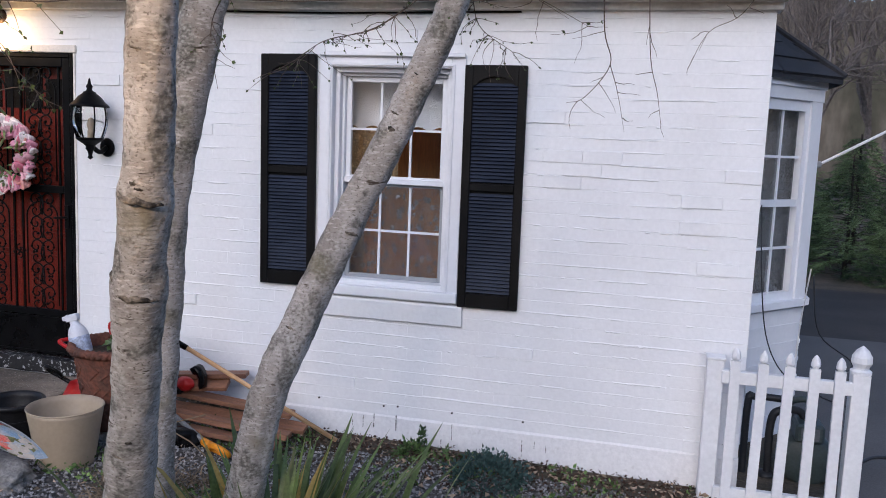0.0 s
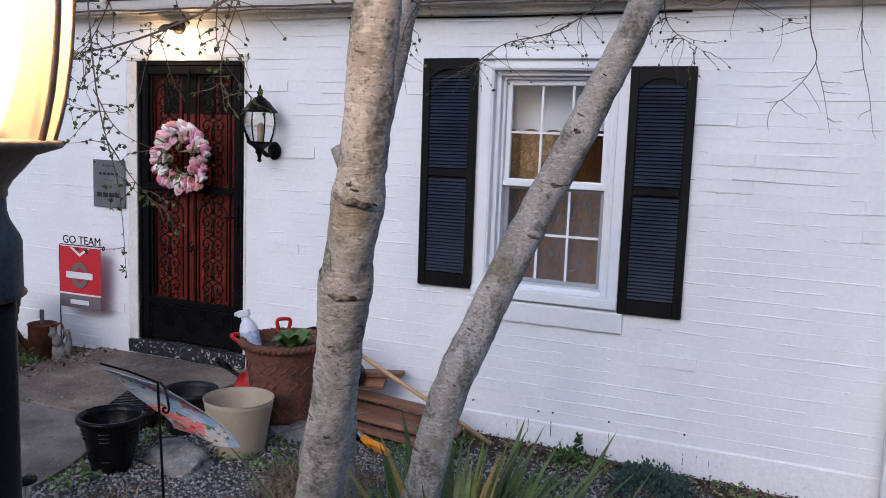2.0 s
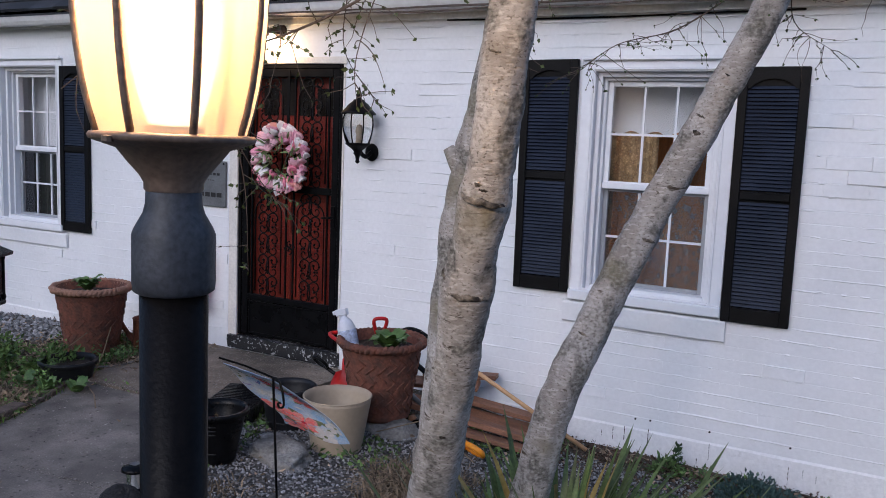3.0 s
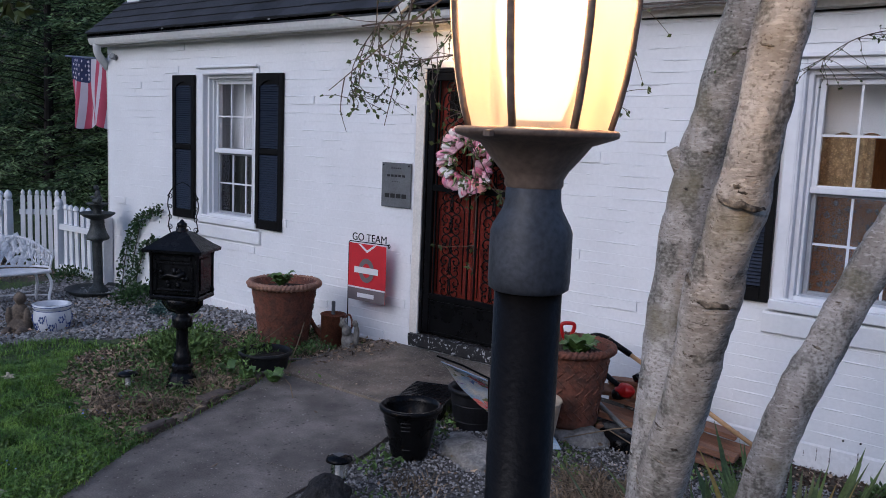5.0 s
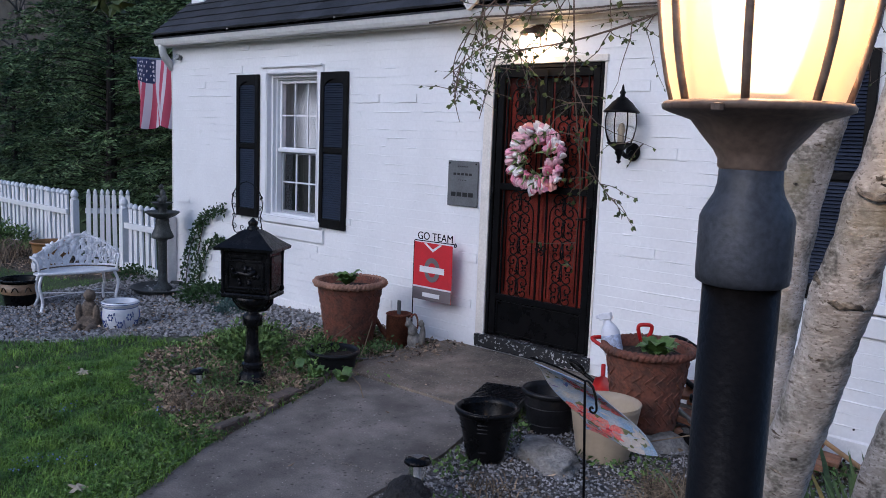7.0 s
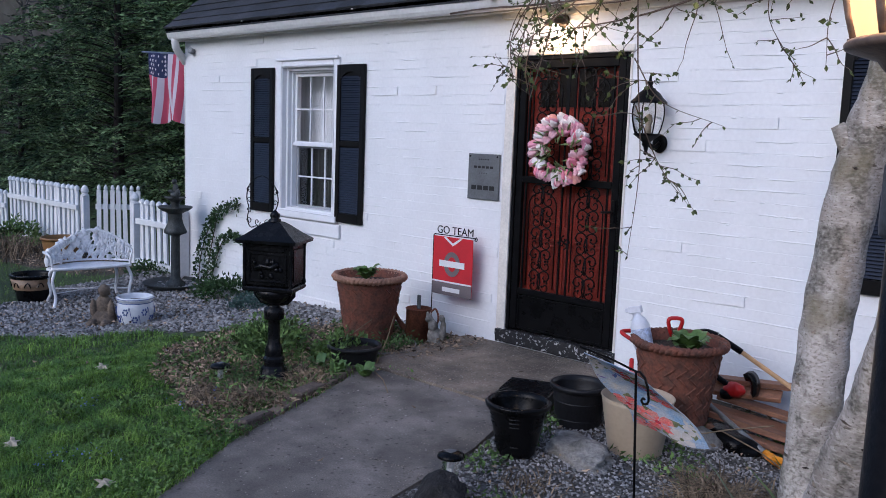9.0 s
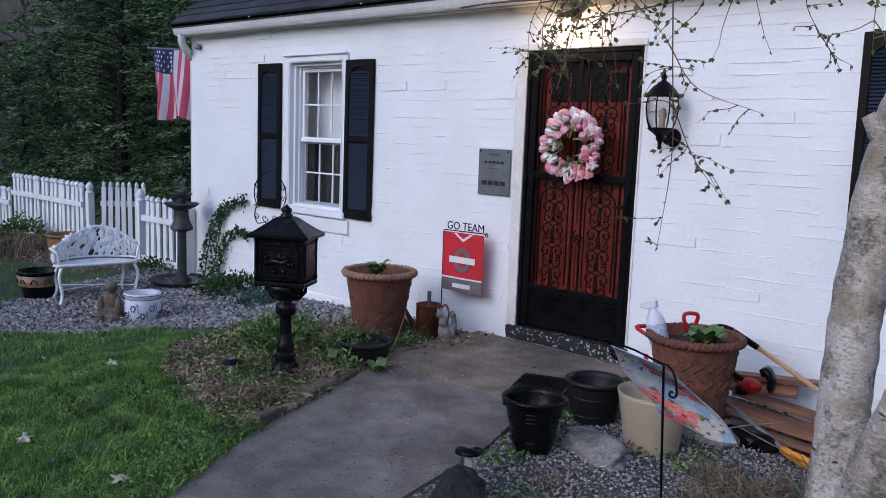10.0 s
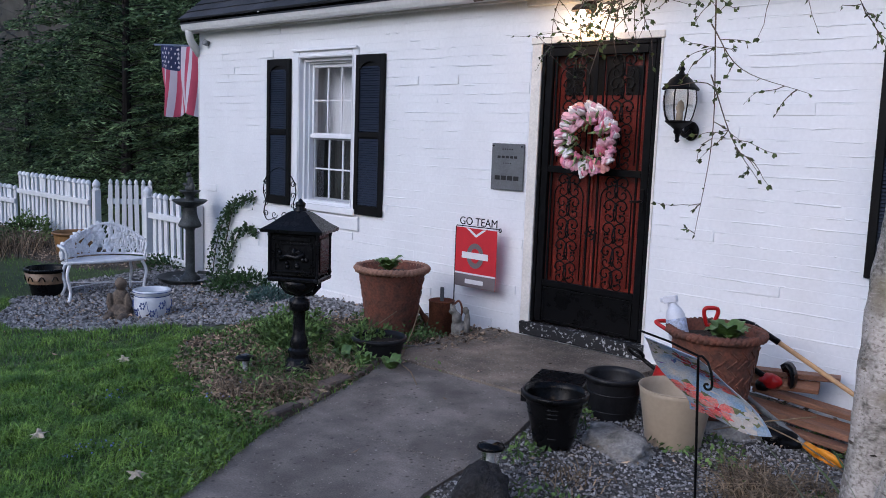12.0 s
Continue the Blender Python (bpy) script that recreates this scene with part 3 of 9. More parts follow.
def shutter(label, width, height):
    sh = thing("shutter", label, "shutter", group="window shutters")
    w, hh, st = width, height, 0.050
    part("stile", boxes((0, st, -0.036, -0.003, 0, hh), bevel=0.004), BLACK_PAINT, sh)
    part("stile", boxes((w - st, w, -0.036, -0.003, 0, hh), bevel=0.004), BLACK_PAINT, sh)
    mid = hh * 0.505
    part("rail", boxes((st, w - st, -0.035, -0.004, 0, 0.085), bevel=0.004), BLACK_PAINT, sh)
    part("rail", boxes((st, w - st, -0.035, -0.004, mid - 0.022, mid + 0.022), bevel=0.004), BLACK_PAINT, sh)
    # top rail with a cathedral arch cut in its lower edge
    bm = bmesh.new()
    n = 16
    cols = []
    for i in range(n + 1):
        u = i / n
        c = abs(u - 0.5) * 2
        arch = 0.0 if c > 0.86 else 0.052 * math.cos(c / 0.86 * math.pi / 2) ** 0.6
        x = st + (w - 2 * st) * u
        cols.append([bm.verts.new((x, y, z)) for y in (-0.035, -0.004) for z in (hh - 0.115 + arch, hh)])
    for a, b in zip(cols, cols[1:]):
        for q in ((0, 1), (1, 3), (3, 2), (2, 0)):
            bm.faces.new((a[q[0]], b[q[0]], b[q[1]], a[q[1]]))
    bm.faces.new(cols[0])
    bm.faces.new(cols[-1])
    part("top_rail", bm, BLACK_PAINT, sh)
    # Black sheet close behind the slats fills the gaps between them.
    part("backing", boxes((st, w - st, -0.0165, -0.0125, 0.085, hh - 0.02)), BLACK_PAINT, sh)
    slat = bmesh.new()
    box(slat, 0, w - 2 * st, -0.0025, 0.0025, -0.0100, 0.0100, m=pose(st, -0.021, 0, -35, 0, 0))
    slat_mesh = finish(slat)
    z = 0.10
    while z < hh - 0.095:
        if abs(z - mid) > 0.032:
            part("slat", slat_mesh, BLUE_BLACK, sh).location = (0, 0, z)
        z += 0.0212
    return sh


first = shutter("black louvred wooden shutter beside a sash window", 0.362, 1.42)
first.matrix_basis = pose(-2.335, 0, 0.782, 0, -0.4, 0)
for sx, sz, lean in ((-1.05, 0.735, -0.3), (-7.972, 0.766, 0.0), (-6.662, 0.766, 0.2)):
    copy_thing(first, pose(sx, 0, sz, 0, lean, 0))


# ---- front door ----
def spiral(cx, cz, r, turns, start, hand=1, steps=22, grow=0.15):
    pts = []
    for i in range(steps + 1):
        u = i / steps
        a = start + hand * turns * 2 * math.pi * u
        q = r * (1 - (1 - grow) * u)
        pts.append((cx + q * math.cos(a), 0, cz + q * math.sin(a)))
    return pts


def build_door():
    casing = thing("door_casing", "white-painted wooden casing round the front door", "door frame", kind="structure")
    CREAM = mat("cream_casing_paint", (0.72, 0.68, 0.62), 0.5, var=0.08, scale=6, fine=60, bump=0.3)
    part("jamb_board", boxes((DX0 - 0.045, DX0 + 0.04, -0.012, 0.20, DZ0, DZ1 - 0.046), bevel=0.005), CREAM, casing)
    part("jamb_board", boxes((DX1 - 0.008, DX1 + 0.010, -0.006, 0.20, DZ0, DZ1 - 0.046), bevel=0.003), CREAM, casing)
    part("head_board", boxes((DX0 - 0.055, DX1 + 0.02, -0.016, 0.20, DZ1 - 0.045, DZ1 + 0.004), bevel=0.005), CREAM, casing)

    step = thing("door_step", "black-painted sill step with peeling paint", "step", kind="structure")
    bm = boxes((-4.72, -3.69, -0.05, 0.20, 0.019, 0.118))
    bmesh.ops.subdivide_edges(bm, edges=bm.edges, cuts=9, use_grid_fill=True)
    for v in bm.verts:
        v.co += 0.008 * noise.noise_vector(v.co * 14)
    part("tread", bm, PEELING, step)

    x0, x1, z0, z1 = -4.655, -3.712, 0.125, 2.188
    sd = thing("door_1", "black iron security storm door with scrollwork and kick panel", "door", kind="structure", at=(x0, 0.0, z0))
    w, h = x1 - x0, z1 - z0
    yf, yb = -0.004, 0.035
    part("hinge_rail", boxes((0, 0.028, yf, yb, 0, h), bevel=0.003), IRON, sd)
    part("stile", boxes((0.034, 0.092, yf + 0.004, yb, 0.01, h - 0.03), bevel=0.004), IRON, sd)
    part("stile", boxes((w - 0.085, w - 0.028, yf + 0.004, yb, 0.01, h - 0.03), bevel=0.004), IRON, sd)
    part("latch_rail", boxes((w - 0.024, w, yf, yb, 0, h), bevel=0.003), IRON, sd)
    part("head_rail", boxes((0.03, w - 0.026, yf, yb, h - 0.028, h), bevel=0.003), IRON, sd)
    part("top_rail", boxes((0.092, w - 0.085, yf + 0.004, yb, h - 0.09, h - 0.03), bevel=0.004), IRON, sd)
    part("mid_rail", boxes((0.092, w - 0.085, yf + 0.004, yb, 1.135, 1.185), bevel=0.004), IRON, sd)
    part("low_rail", boxes((0.092, w - 0.085, yf + 0.004, yb, 0.285, 0.33), bevel=0.004), IRON, sd)
    part("kick_panel", boxes((0.09, w - 0.083, yf + 0.016, yb - 0.004, 0.01, 0.286), bevel=0.003), RUBBER, sd)
    part("kick_edge", ring(0.10, w - 0.093, 0.02, 0.276, 0.012, yf + 0.010, yf + 0.0155, 0.0), IRON, sd)
    ix0, ix1 = 0.092, w - 0.085
    iw = ix1 - ix0
    for u in (0.045, 0.47, 0.56, 0.955):
        for za, zb in ((0.33, 1.135), (1.185, h - 0.09)):
            part("bar", boxes((ix0 + u * iw - 0.006, ix0 + u * iw + 0.006, yf + 0.008, yf + 0.02, za, zb)), IRON, sd)
    for u in (0.25, 0.76):
        for za, zb in ((0.33, 1.135), (1.185, h - 0.09)):
            bm = bmesh.new()
            cx = ix0 + u * iw
            y = yf + 0.014
            half = 0.16 * iw

            def lay(pts, r, mirror=True):
                for sgn in ((1, -1) if mirror else (1,)):
                    tube([(cx + sgn * (p[0] - cx), y + p[1], p[2]) for p in pts], r, 6, bm)
            hh = zb - za
            # arched panel outline
            arch = [(cx - half, 0, za + 0.03), (cx - half, 0, zb - 0.16)] + [(cx - half * math.cos(a), 0, zb - 0.16 + 0.10 * math.sin(a)) for a in [k * math.pi / 10 for k in range(1, 6)]]
            lay(arch, 0.0055)
            n = 5 if hh < 0.85 else 5
            for k in range(n):
                zc = za + hh * (k + 0.5) / n
                r = 0.055
                lay(spiral(cx + 0.052, zc + 0.03, r, 1.15, math.pi, -1), 0.0055)
                lay(spiral(cx + 0.052, zc - 0.045, r * 0.8, 1.0, math.pi, 1), 0.005)
                lay([(cx, 0, zc - 0.07), (cx + 0.012, -0.004, zc - 0.02), (cx, 0, zc + 0.06)], 0.006)
                for q in range(5):
                    a = q * 1.257 + k
                    lathe([(0, -0.011), (0.010, -0.004), (0.011, 0.003), (0, 0.011)], 7, bm, (cx + 0.03 * math.cos(a) + 0.02 * (-1) ** q, y - 0.003, zc + 0.045 * math.sin(a)))
                for sgn in (-1, 1):
                    for q in (0.03, 0.07):
                        lathe([(0, -0.014), (0.008, -0.004), (0.009, 0.004), (0, 0.014)], 6, bm, (cx + sgn * (0.06 + q * 0.4), y - 0.002, zc + q - 0.04))
            part("scrollwork", bm, IRON, sd, "cast scroll and leaf ornament", smooth=True)
    for za in (1.25, 0.72):
        bm = bmesh.new()
        for k in range(4):
            a = k * math.pi / 2
            tube([(ix0 + 0.515 * iw + q[0], yf + 0.014, za + q[2]) for q in spiral(0.02 * math.cos(a), 0.02 * math.sin(a), 0.03, 1.0, a, 1, 12)], 0.005, 6, bm)
        part("rosette", bm, IRON, sd, smooth=True)
    scr = bpy.data.materials.new("dark_insect_screen")
    scr.use_nodes = True
    b = scr.node_tree.nodes["Principled BSDF"]
    b.inputs["Base Color"].default_value = (0.008, 0.008, 0.008, 1)
    b.inputs["Roughness"].default_value = 0.6
    b.inputs["Alpha"].default_value = 0.10
    part("insect_screen", boxes((ix0, ix1, yb - 0.012, yb - 0.010, 0.33, h - 0.09)), scr, sd, "fine dark insect screen")
    lock = part("lock_box", boxes((w - 0.075, w - 0.04, yf - 0.012, yf + 0.003, 0.90, 1.06), bevel=0.004), IRON, sd)
    part("door_handle", tube(bend([(w - 0.057, yf - 0.012, 0.98), (w - 0.057, yf - 0.05, 0.98), (w - 0.12, yf - 0.055, 0.975)], 4), 0.008, 8), IRON, lock, smooth=True)
    for zz in (0.25, 1.05, 1.8):
        part("hinge", lathe([(0, 0), (0.009, 0.002), (0.009, 0.098), (0, 0.10)], 10, at=(0.03, yf - 0.006, zz)), IRON, sd, smooth=True)

    rd = thing("door_2", "red wooden panelled front door behind the storm door", "door", kind="structure", at=(x0, 0.11, z0))
    part("door_leaf", boxes((0.0, w, 0.0, 0.044, 0.0, h)), RED_DOOR, rd)
    for px0, px1 in ((0.12, 0.43), (0.51, 0.82)):
        for pz0, pz1 in ((0.2, 0.72), (0.82, 1.30), (1.38, 1.62)):
            part("panel", ring(px0, px1, pz0, pz1, 0.03, -0.016, -0.001, 0.004), RED_DOOR, rd)
            part("panel_field", boxes((px0 + 0.05, px1 - 0.05, -0.011, -0.001, pz0 + 0.05, pz1 - 0.05), bevel=0.006), RED_DOOR, rd)
    dark = mat("dark_door_glass", (0.02, 0.018, 0.016), 0.06, var=0.1, bump=0.0)
    for k in range(4):
        a = 0.15 + 0.165 * k
        part("door_light", boxes((a, a + 0.14, -0.006, -0.001, 1.70, 1.70 + (0.20 if k in (0, 3) else 0.27))), dark, rd, "dark glass light in the door top")


build_door()


# ---- lamp post ----
def lamp_post():
    lp = thing("lamp_post", "black iron garden lamp post with a lit glass lantern", "street lamp", at=(-1.0, -4.2, 0))
    LPOST = mat("satin_black_post", (0.0065, 0.0052, 0.0045), 0.32, var=0.3, scale=9, fine=140, bump=0.35, dist=0.002, spec=0.10)
    # Collar black is lightened to grey-blue for the light that falls on it.
    LCOL = mat("lit_black_casting", (0.047, 0.049, 0.057), 0.5, var=0.3, scale=18, fine=150, bump=0.4, dist=0.002)
    # Brown is raised and warmed to carry the lantern's bounced light in its colour.
    BROWN = mat("bounce_lit_bronze_casting", (0.165, 0.115, 0.086), 0.5, metal=0.0, var=0.25, scale=10, fine=120, bump=0.35, dist=0.002)
    gz = ground_z(-1.0, -4.2)
    part("post", lathe([(0, gz - 0.3), (0.0385, gz - 0.3), (0.0385, 1.52), (0, 1.52)], 40), LPOST, lp, smooth=True)
    part("fitter_collar", lathe([(0.041, 1.500), (0.0455, 1.503), (0.0465, 1.512), (0.0465, 1.567), (0.044, 1.574), (0.034, 1.592), (0.0315, 1.602), (0.0308, 1.622), (0, 1.622)], 40), LCOL, lp, smooth=True)
    part("lantern_base", lathe([(0.0308, 1.616), (0.033, 1.619), (0.033, 1.626), (0.038, 1.635), (0.051, 1.650), (0.062, 1.664), (0.086, 1.672), (0.0905, 1.674), (0.0915, 1.678), (0.089, 1.6815), (0.0, 1.6815)], 40), BROWN, lp, smooth=True)
    part("bolt", lathe([(0, -0.004), (0.006, -0.003), (0.006, 0.003), (0, 0.004)], 8, at=(0.0, -0.0915, 1.674)), BROWN, lp)
    prof = [(0.080, 1.682), (0.0865, 1.705), (0.093, 1.735), (0.098, 1.77), (0.1015, 1.81), (0.103, 1.85), (0.101, 1.89), (0.096, 1.925), (0.087, 1.95)]
    cream = bpy.data.materials.new("lit_cream_glass")
    cream.use_nodes = True
    b = cream.node_tree.nodes["Principled BSDF"]
    b.inputs["Base Color"].default_value = (0.62, 0.47, 0.30, 1)
    b.inputs["Transmission Weight"].default_value = 0.40
    b.inputs["Roughness"].default_value = 0.32
    b.inputs["IOR"].default_value = 1.12
    b.inputs["Emission Color"].default_value = (1.0, 0.72, 0.44, 1)
    b.inputs["Emission Strength"].default_value = 0.24
    n = 8
    for k in range(n):
        a0 = 2 * math.pi * (k + 0.035) / n + 0.25
        a1 = 2 * math.pi * (k + 0.965) / n + 0.25
        bm = bmesh.new()
        grid = []
        for r, z in prof:
            grid.append([bm.verts.new((r * math.cos(a0 + (a1 - a0) * i / 6), r * math.sin(a0 + (a1 - a0) * i / 6), z)) for i in range(7)])
        for p, q in zip(grid, grid[1:]):
            for i in range(6):
                bm.faces.new((p[i], p[i + 1], q[i + 1], q[i]))
        ob = part("glass_panel", bm, cream, lp, "bent cream glass panel lit from within", smooth=True)
        ob.visible_shadow = False
        ar = 2 * math.pi * k / n + 0.25
        part("rib", tube([((r + 0.002) * math.cos(ar), (r + 0.002) * math.sin(ar), z) for r, z in prof], 0.0042, 6), BROWN, lp, smooth=True)
    part("bulb", lathe([(0, 1.692), (0.024, 1.694), (0.033, 1.72), (0.042, 1.76), (0.046, 1.80), (0.042, 1.84), (0.028, 1.868), (0, 1.88)], 24), glow("lit_bulb", (1.0, 0.84, 0.58), 4.0), lp, "glowing bulb", smooth=True)
    part("socket", lathe([(0, 1.68), (0.03, 1.682), (0.03, 1.691), (0, 1.6915)], 14), BROWN, lp)
    part("cap", lathe([(0.082, 1.945), (0.104, 1.95), (0.106, 1.957), (0.09, 1.985), (0.05, 2.02), (0.02, 2.04), (0.012, 2.06), (0.018, 2.075), (0.0, 2.10)], 32), BROWN, lp, smooth=True)
    lamp("lantern_light", (-1.0, -4.2, 1.905), 38.0, (1.0, 0.66, 0.34), 0.045)


lamp_post()

# ---- birch trees ----
def birch_bark():
    m = bpy.data.materials.new("river_birch_bark")
    m.use_nodes = True
    nt = m.node_tree
    b = nt.nodes["Principled BSDF"]
    link = nt.links.new
    geo = nt.nodes.new("ShaderNodeNewGeometry")

    def tex(scale, stretch, detail=5):
        mp = nt.nodes.new("ShaderNodeMapping")
        mp.inputs["Scale"].default_value = stretch
        n = nt.nodes.new("ShaderNodeTexNoise")
        n.inputs["Scale"].default_value, n.inputs["Detail"].default_value = scale, detail
        link(geo.outputs["Position"], mp.inputs["Vector"])
        link(mp.outputs[0], n.inputs["Vector"])
        return n.outputs[0]

    def ramp(src, stops):
        r = nt.nodes.new("ShaderNodeValToRGB")
        els = r.color_ramp.elements
        els[0].position, els[0].color = stops[0][0], (*stops[0][1], 1)
        els[1].position, els[1].color = stops[-1][0], (*stops[-1][1], 1)
        for p, c in stops[1:-1]:
            e = els.new(p)
            e.color = (*c, 1)
        link(src, r.inputs[0])
        return r.outputs[0]

    def mix(fac, a, c):
        x = nt.nodes.new("ShaderNodeMix")
        x.data_type = "RGBA"
        link(fac, x.inputs[0])
        link(a, x.inputs[6])
        link(c, x.inputs[7])
        return x.outputs[2]

    base = ramp(tex(9, (1, 1, 0.30), 6), [(0.30, (0.19, 0.17, 0.148)), (0.44, (0.31, 0.283, 0.256)), (0.58, (0.40, 0.375, 0.35)), (0.74, (0.34, 0.275, 0.22))])
    # short papery dashes lying across the trunk
    dash = ramp(tex(46, (1, 1, 2.0), 10), [(0.34, (0.5,) * 3), (0.50, (0.0,) * 3)])
    col = mix(dash, base, ramp(tex(60, (1, 1, 2), 4), [(0.3, (0.17, 0.14, 0.11)), (0.7, (0.36, 0.32, 0.28))]))
    pale = ramp(tex(34, (1, 1, 3.2), 9), [(0.52, (0.0,) * 3), (0.63, (0.7,) * 3)])
    col = mix(pale, col, ramp(tex(9, (1, 1, 1), 3), [(0.3, (0.50, 0.455, 0.42)), (0.7, (0.57, 0.545, 0.52))]))
    speck = ramp(tex(105, (1, 1, 1.5), 5), [(0.33, (0.85,) * 3), (0.43, (0.0,) * 3)])
    col = mix(speck, col, ramp(tex(50, (1, 1, 1)), [(0.3, (0.07, 0.055, 0.042)), (0.7, (0.17, 0.145, 0.115))]))
    crack = ramp(tex(8, (1, 1, 5), 9), [(0.29, (1.0,) * 3), (0.33, (0.0,) * 3)])
    col = mix(crack, col, ramp(tex(26, (1, 1, 2)), [(0.3, (0.04, 0.03, 0.022)), (0.7, (0.10, 0.078, 0.055))]))
    lichen = ramp(tex(11, (1, 1, 0.8), 10), [(0.51, (0.0,) * 3), (0.58, (0.85,) * 3)])
    col = mix(lichen, col, ramp(tex(70, (1, 1, 1.4), 6), [(0.34, (0.055, 0.052, 0.044)), (0.52, (0.18, 0.17, 0.148)), (0.68, (0.36, 0.35, 0.32))]))
    broad = ramp(tex(5.5, (1.6, 1.6, 0.5), 4), [(0.50, (0.0,) * 3), (0.64, (0.55,) * 3)])
    col = mix(broad, col, ramp(tex(80, (1, 1, 1.3), 6), [(0.36, (0.16, 0.14, 0.12)), (0.48, (0.48, 0.455, 0.425)), (0.7, (0.64, 0.62, 0.59))]))
    moss = ramp(tex(4.2, (1, 1, 1), 9), [(0.60, (0.0,) * 3), (0.72, (0.7,) * 3)])
    col = mix(moss, col, ramp(tex(40, (1, 1, 1)), [(0.3, (0.12, 0.105, 0.06)), (0.7, (0.25, 0.225, 0.155))]))
    link(col, b.inputs["Base Color"])
    b.inputs["Roughness"].default_value = 0.8
    b.inputs["Specular IOR Level"].default_value = 0.25
    bp = nt.nodes.new("ShaderNodeBump")
    bp.inputs["Strength"].default_value, bp.inputs["Distance"].default_value = 0.8, 0.0035
    add = nt.nodes.new("ShaderNodeMath")
    add.operation = "ADD"
    link(tex(44, (1, 1, 3.0), 8), add.inputs[0])
    link(tex(105, (1, 1, 1.5), 5), add.inputs[1])
    link(add.outputs[0], bp.inputs["Height"])
    link(bp.outputs[0], b.inputs["Normal"])
    return m


SILVER_BIRCH = birch_bark()
TWIG = mat("birch_twig", (0.10, 0.075, 0.06), 0.8, var=0.25, scale=20, fine=80, bump=0.3)


def trunk(points, radii, steps=18, swell=()):
    """A bark tube; swell lists (height, amount, reach) of the bulges under lost limbs."""
    pts = bend(points, steps)
    n = len(pts) - 1
    rr = []
    for i in range(n + 1):
        u = i / n * (len(radii) - 1)
        k = min(int(u), len(radii) - 2)
        bulge = sum(amount * math.exp(-((pts[i].z - z) / (reach if pts[i].z < z else 0.45 * reach)) ** 2) for z, amount, reach in swell)
        rr.append(radii[k] + (radii[k + 1] - radii[k]) * (u - k) + bulge)
    bm = tube(pts, rr, 32, bumpy=0.09)
    for v in bm.verts:
        v.co += 0.0035 * noise.noise_vector(v.co * 24) + 0.002 * noise.noise_vector(v.co * 60)
    return bm, pts, rr


KNOTBARK = mat("dark_knot_bark", (0.17, 0.145, 0.115), 0.9, var=0.5, scale=40, fine=90, bump=1.0, dist=0.008, col2=(0.022, 0.018, 0.014))


def collar(tree, c, axis, facing, r, span, thick):
    """A swollen ridge of bark that wraps part of the way round a trunk where a limb was lost."""
    axis, facing = Vector(axis).normalized(), Vector(facing)
    facing = (facing - axis * facing.dot(axis)).normalized()
    side = axis.cross(facing)
    pts, rad = [], []
    n = 15
    for k in range(n + 1):
        a = (k / n - 0.5) * span
        w = math.cos((k / n - 0.5) * math.pi)
        pts.append(Vector(c) + (facing * math.cos(a) + side * math.sin(a)) * (r - 0.55 * thick) + axis * (0.5 * thick * math.cos(3 * a) - 0.3 * thick * w + 1.3 * thick * noise.noise((k * 0.55, c[2] * 7, 3))))
        rad.append(thick * (0.25 + 0.75 * w) * (1 + 0.25 * noise.noise((k * 0.9, c[0] * 9, c[2] * 9))))
    part("knot", tube(pts, rad, 9, bumpy=0.5), KNOTBARK, tree, "dark bark knot", smooth=True)


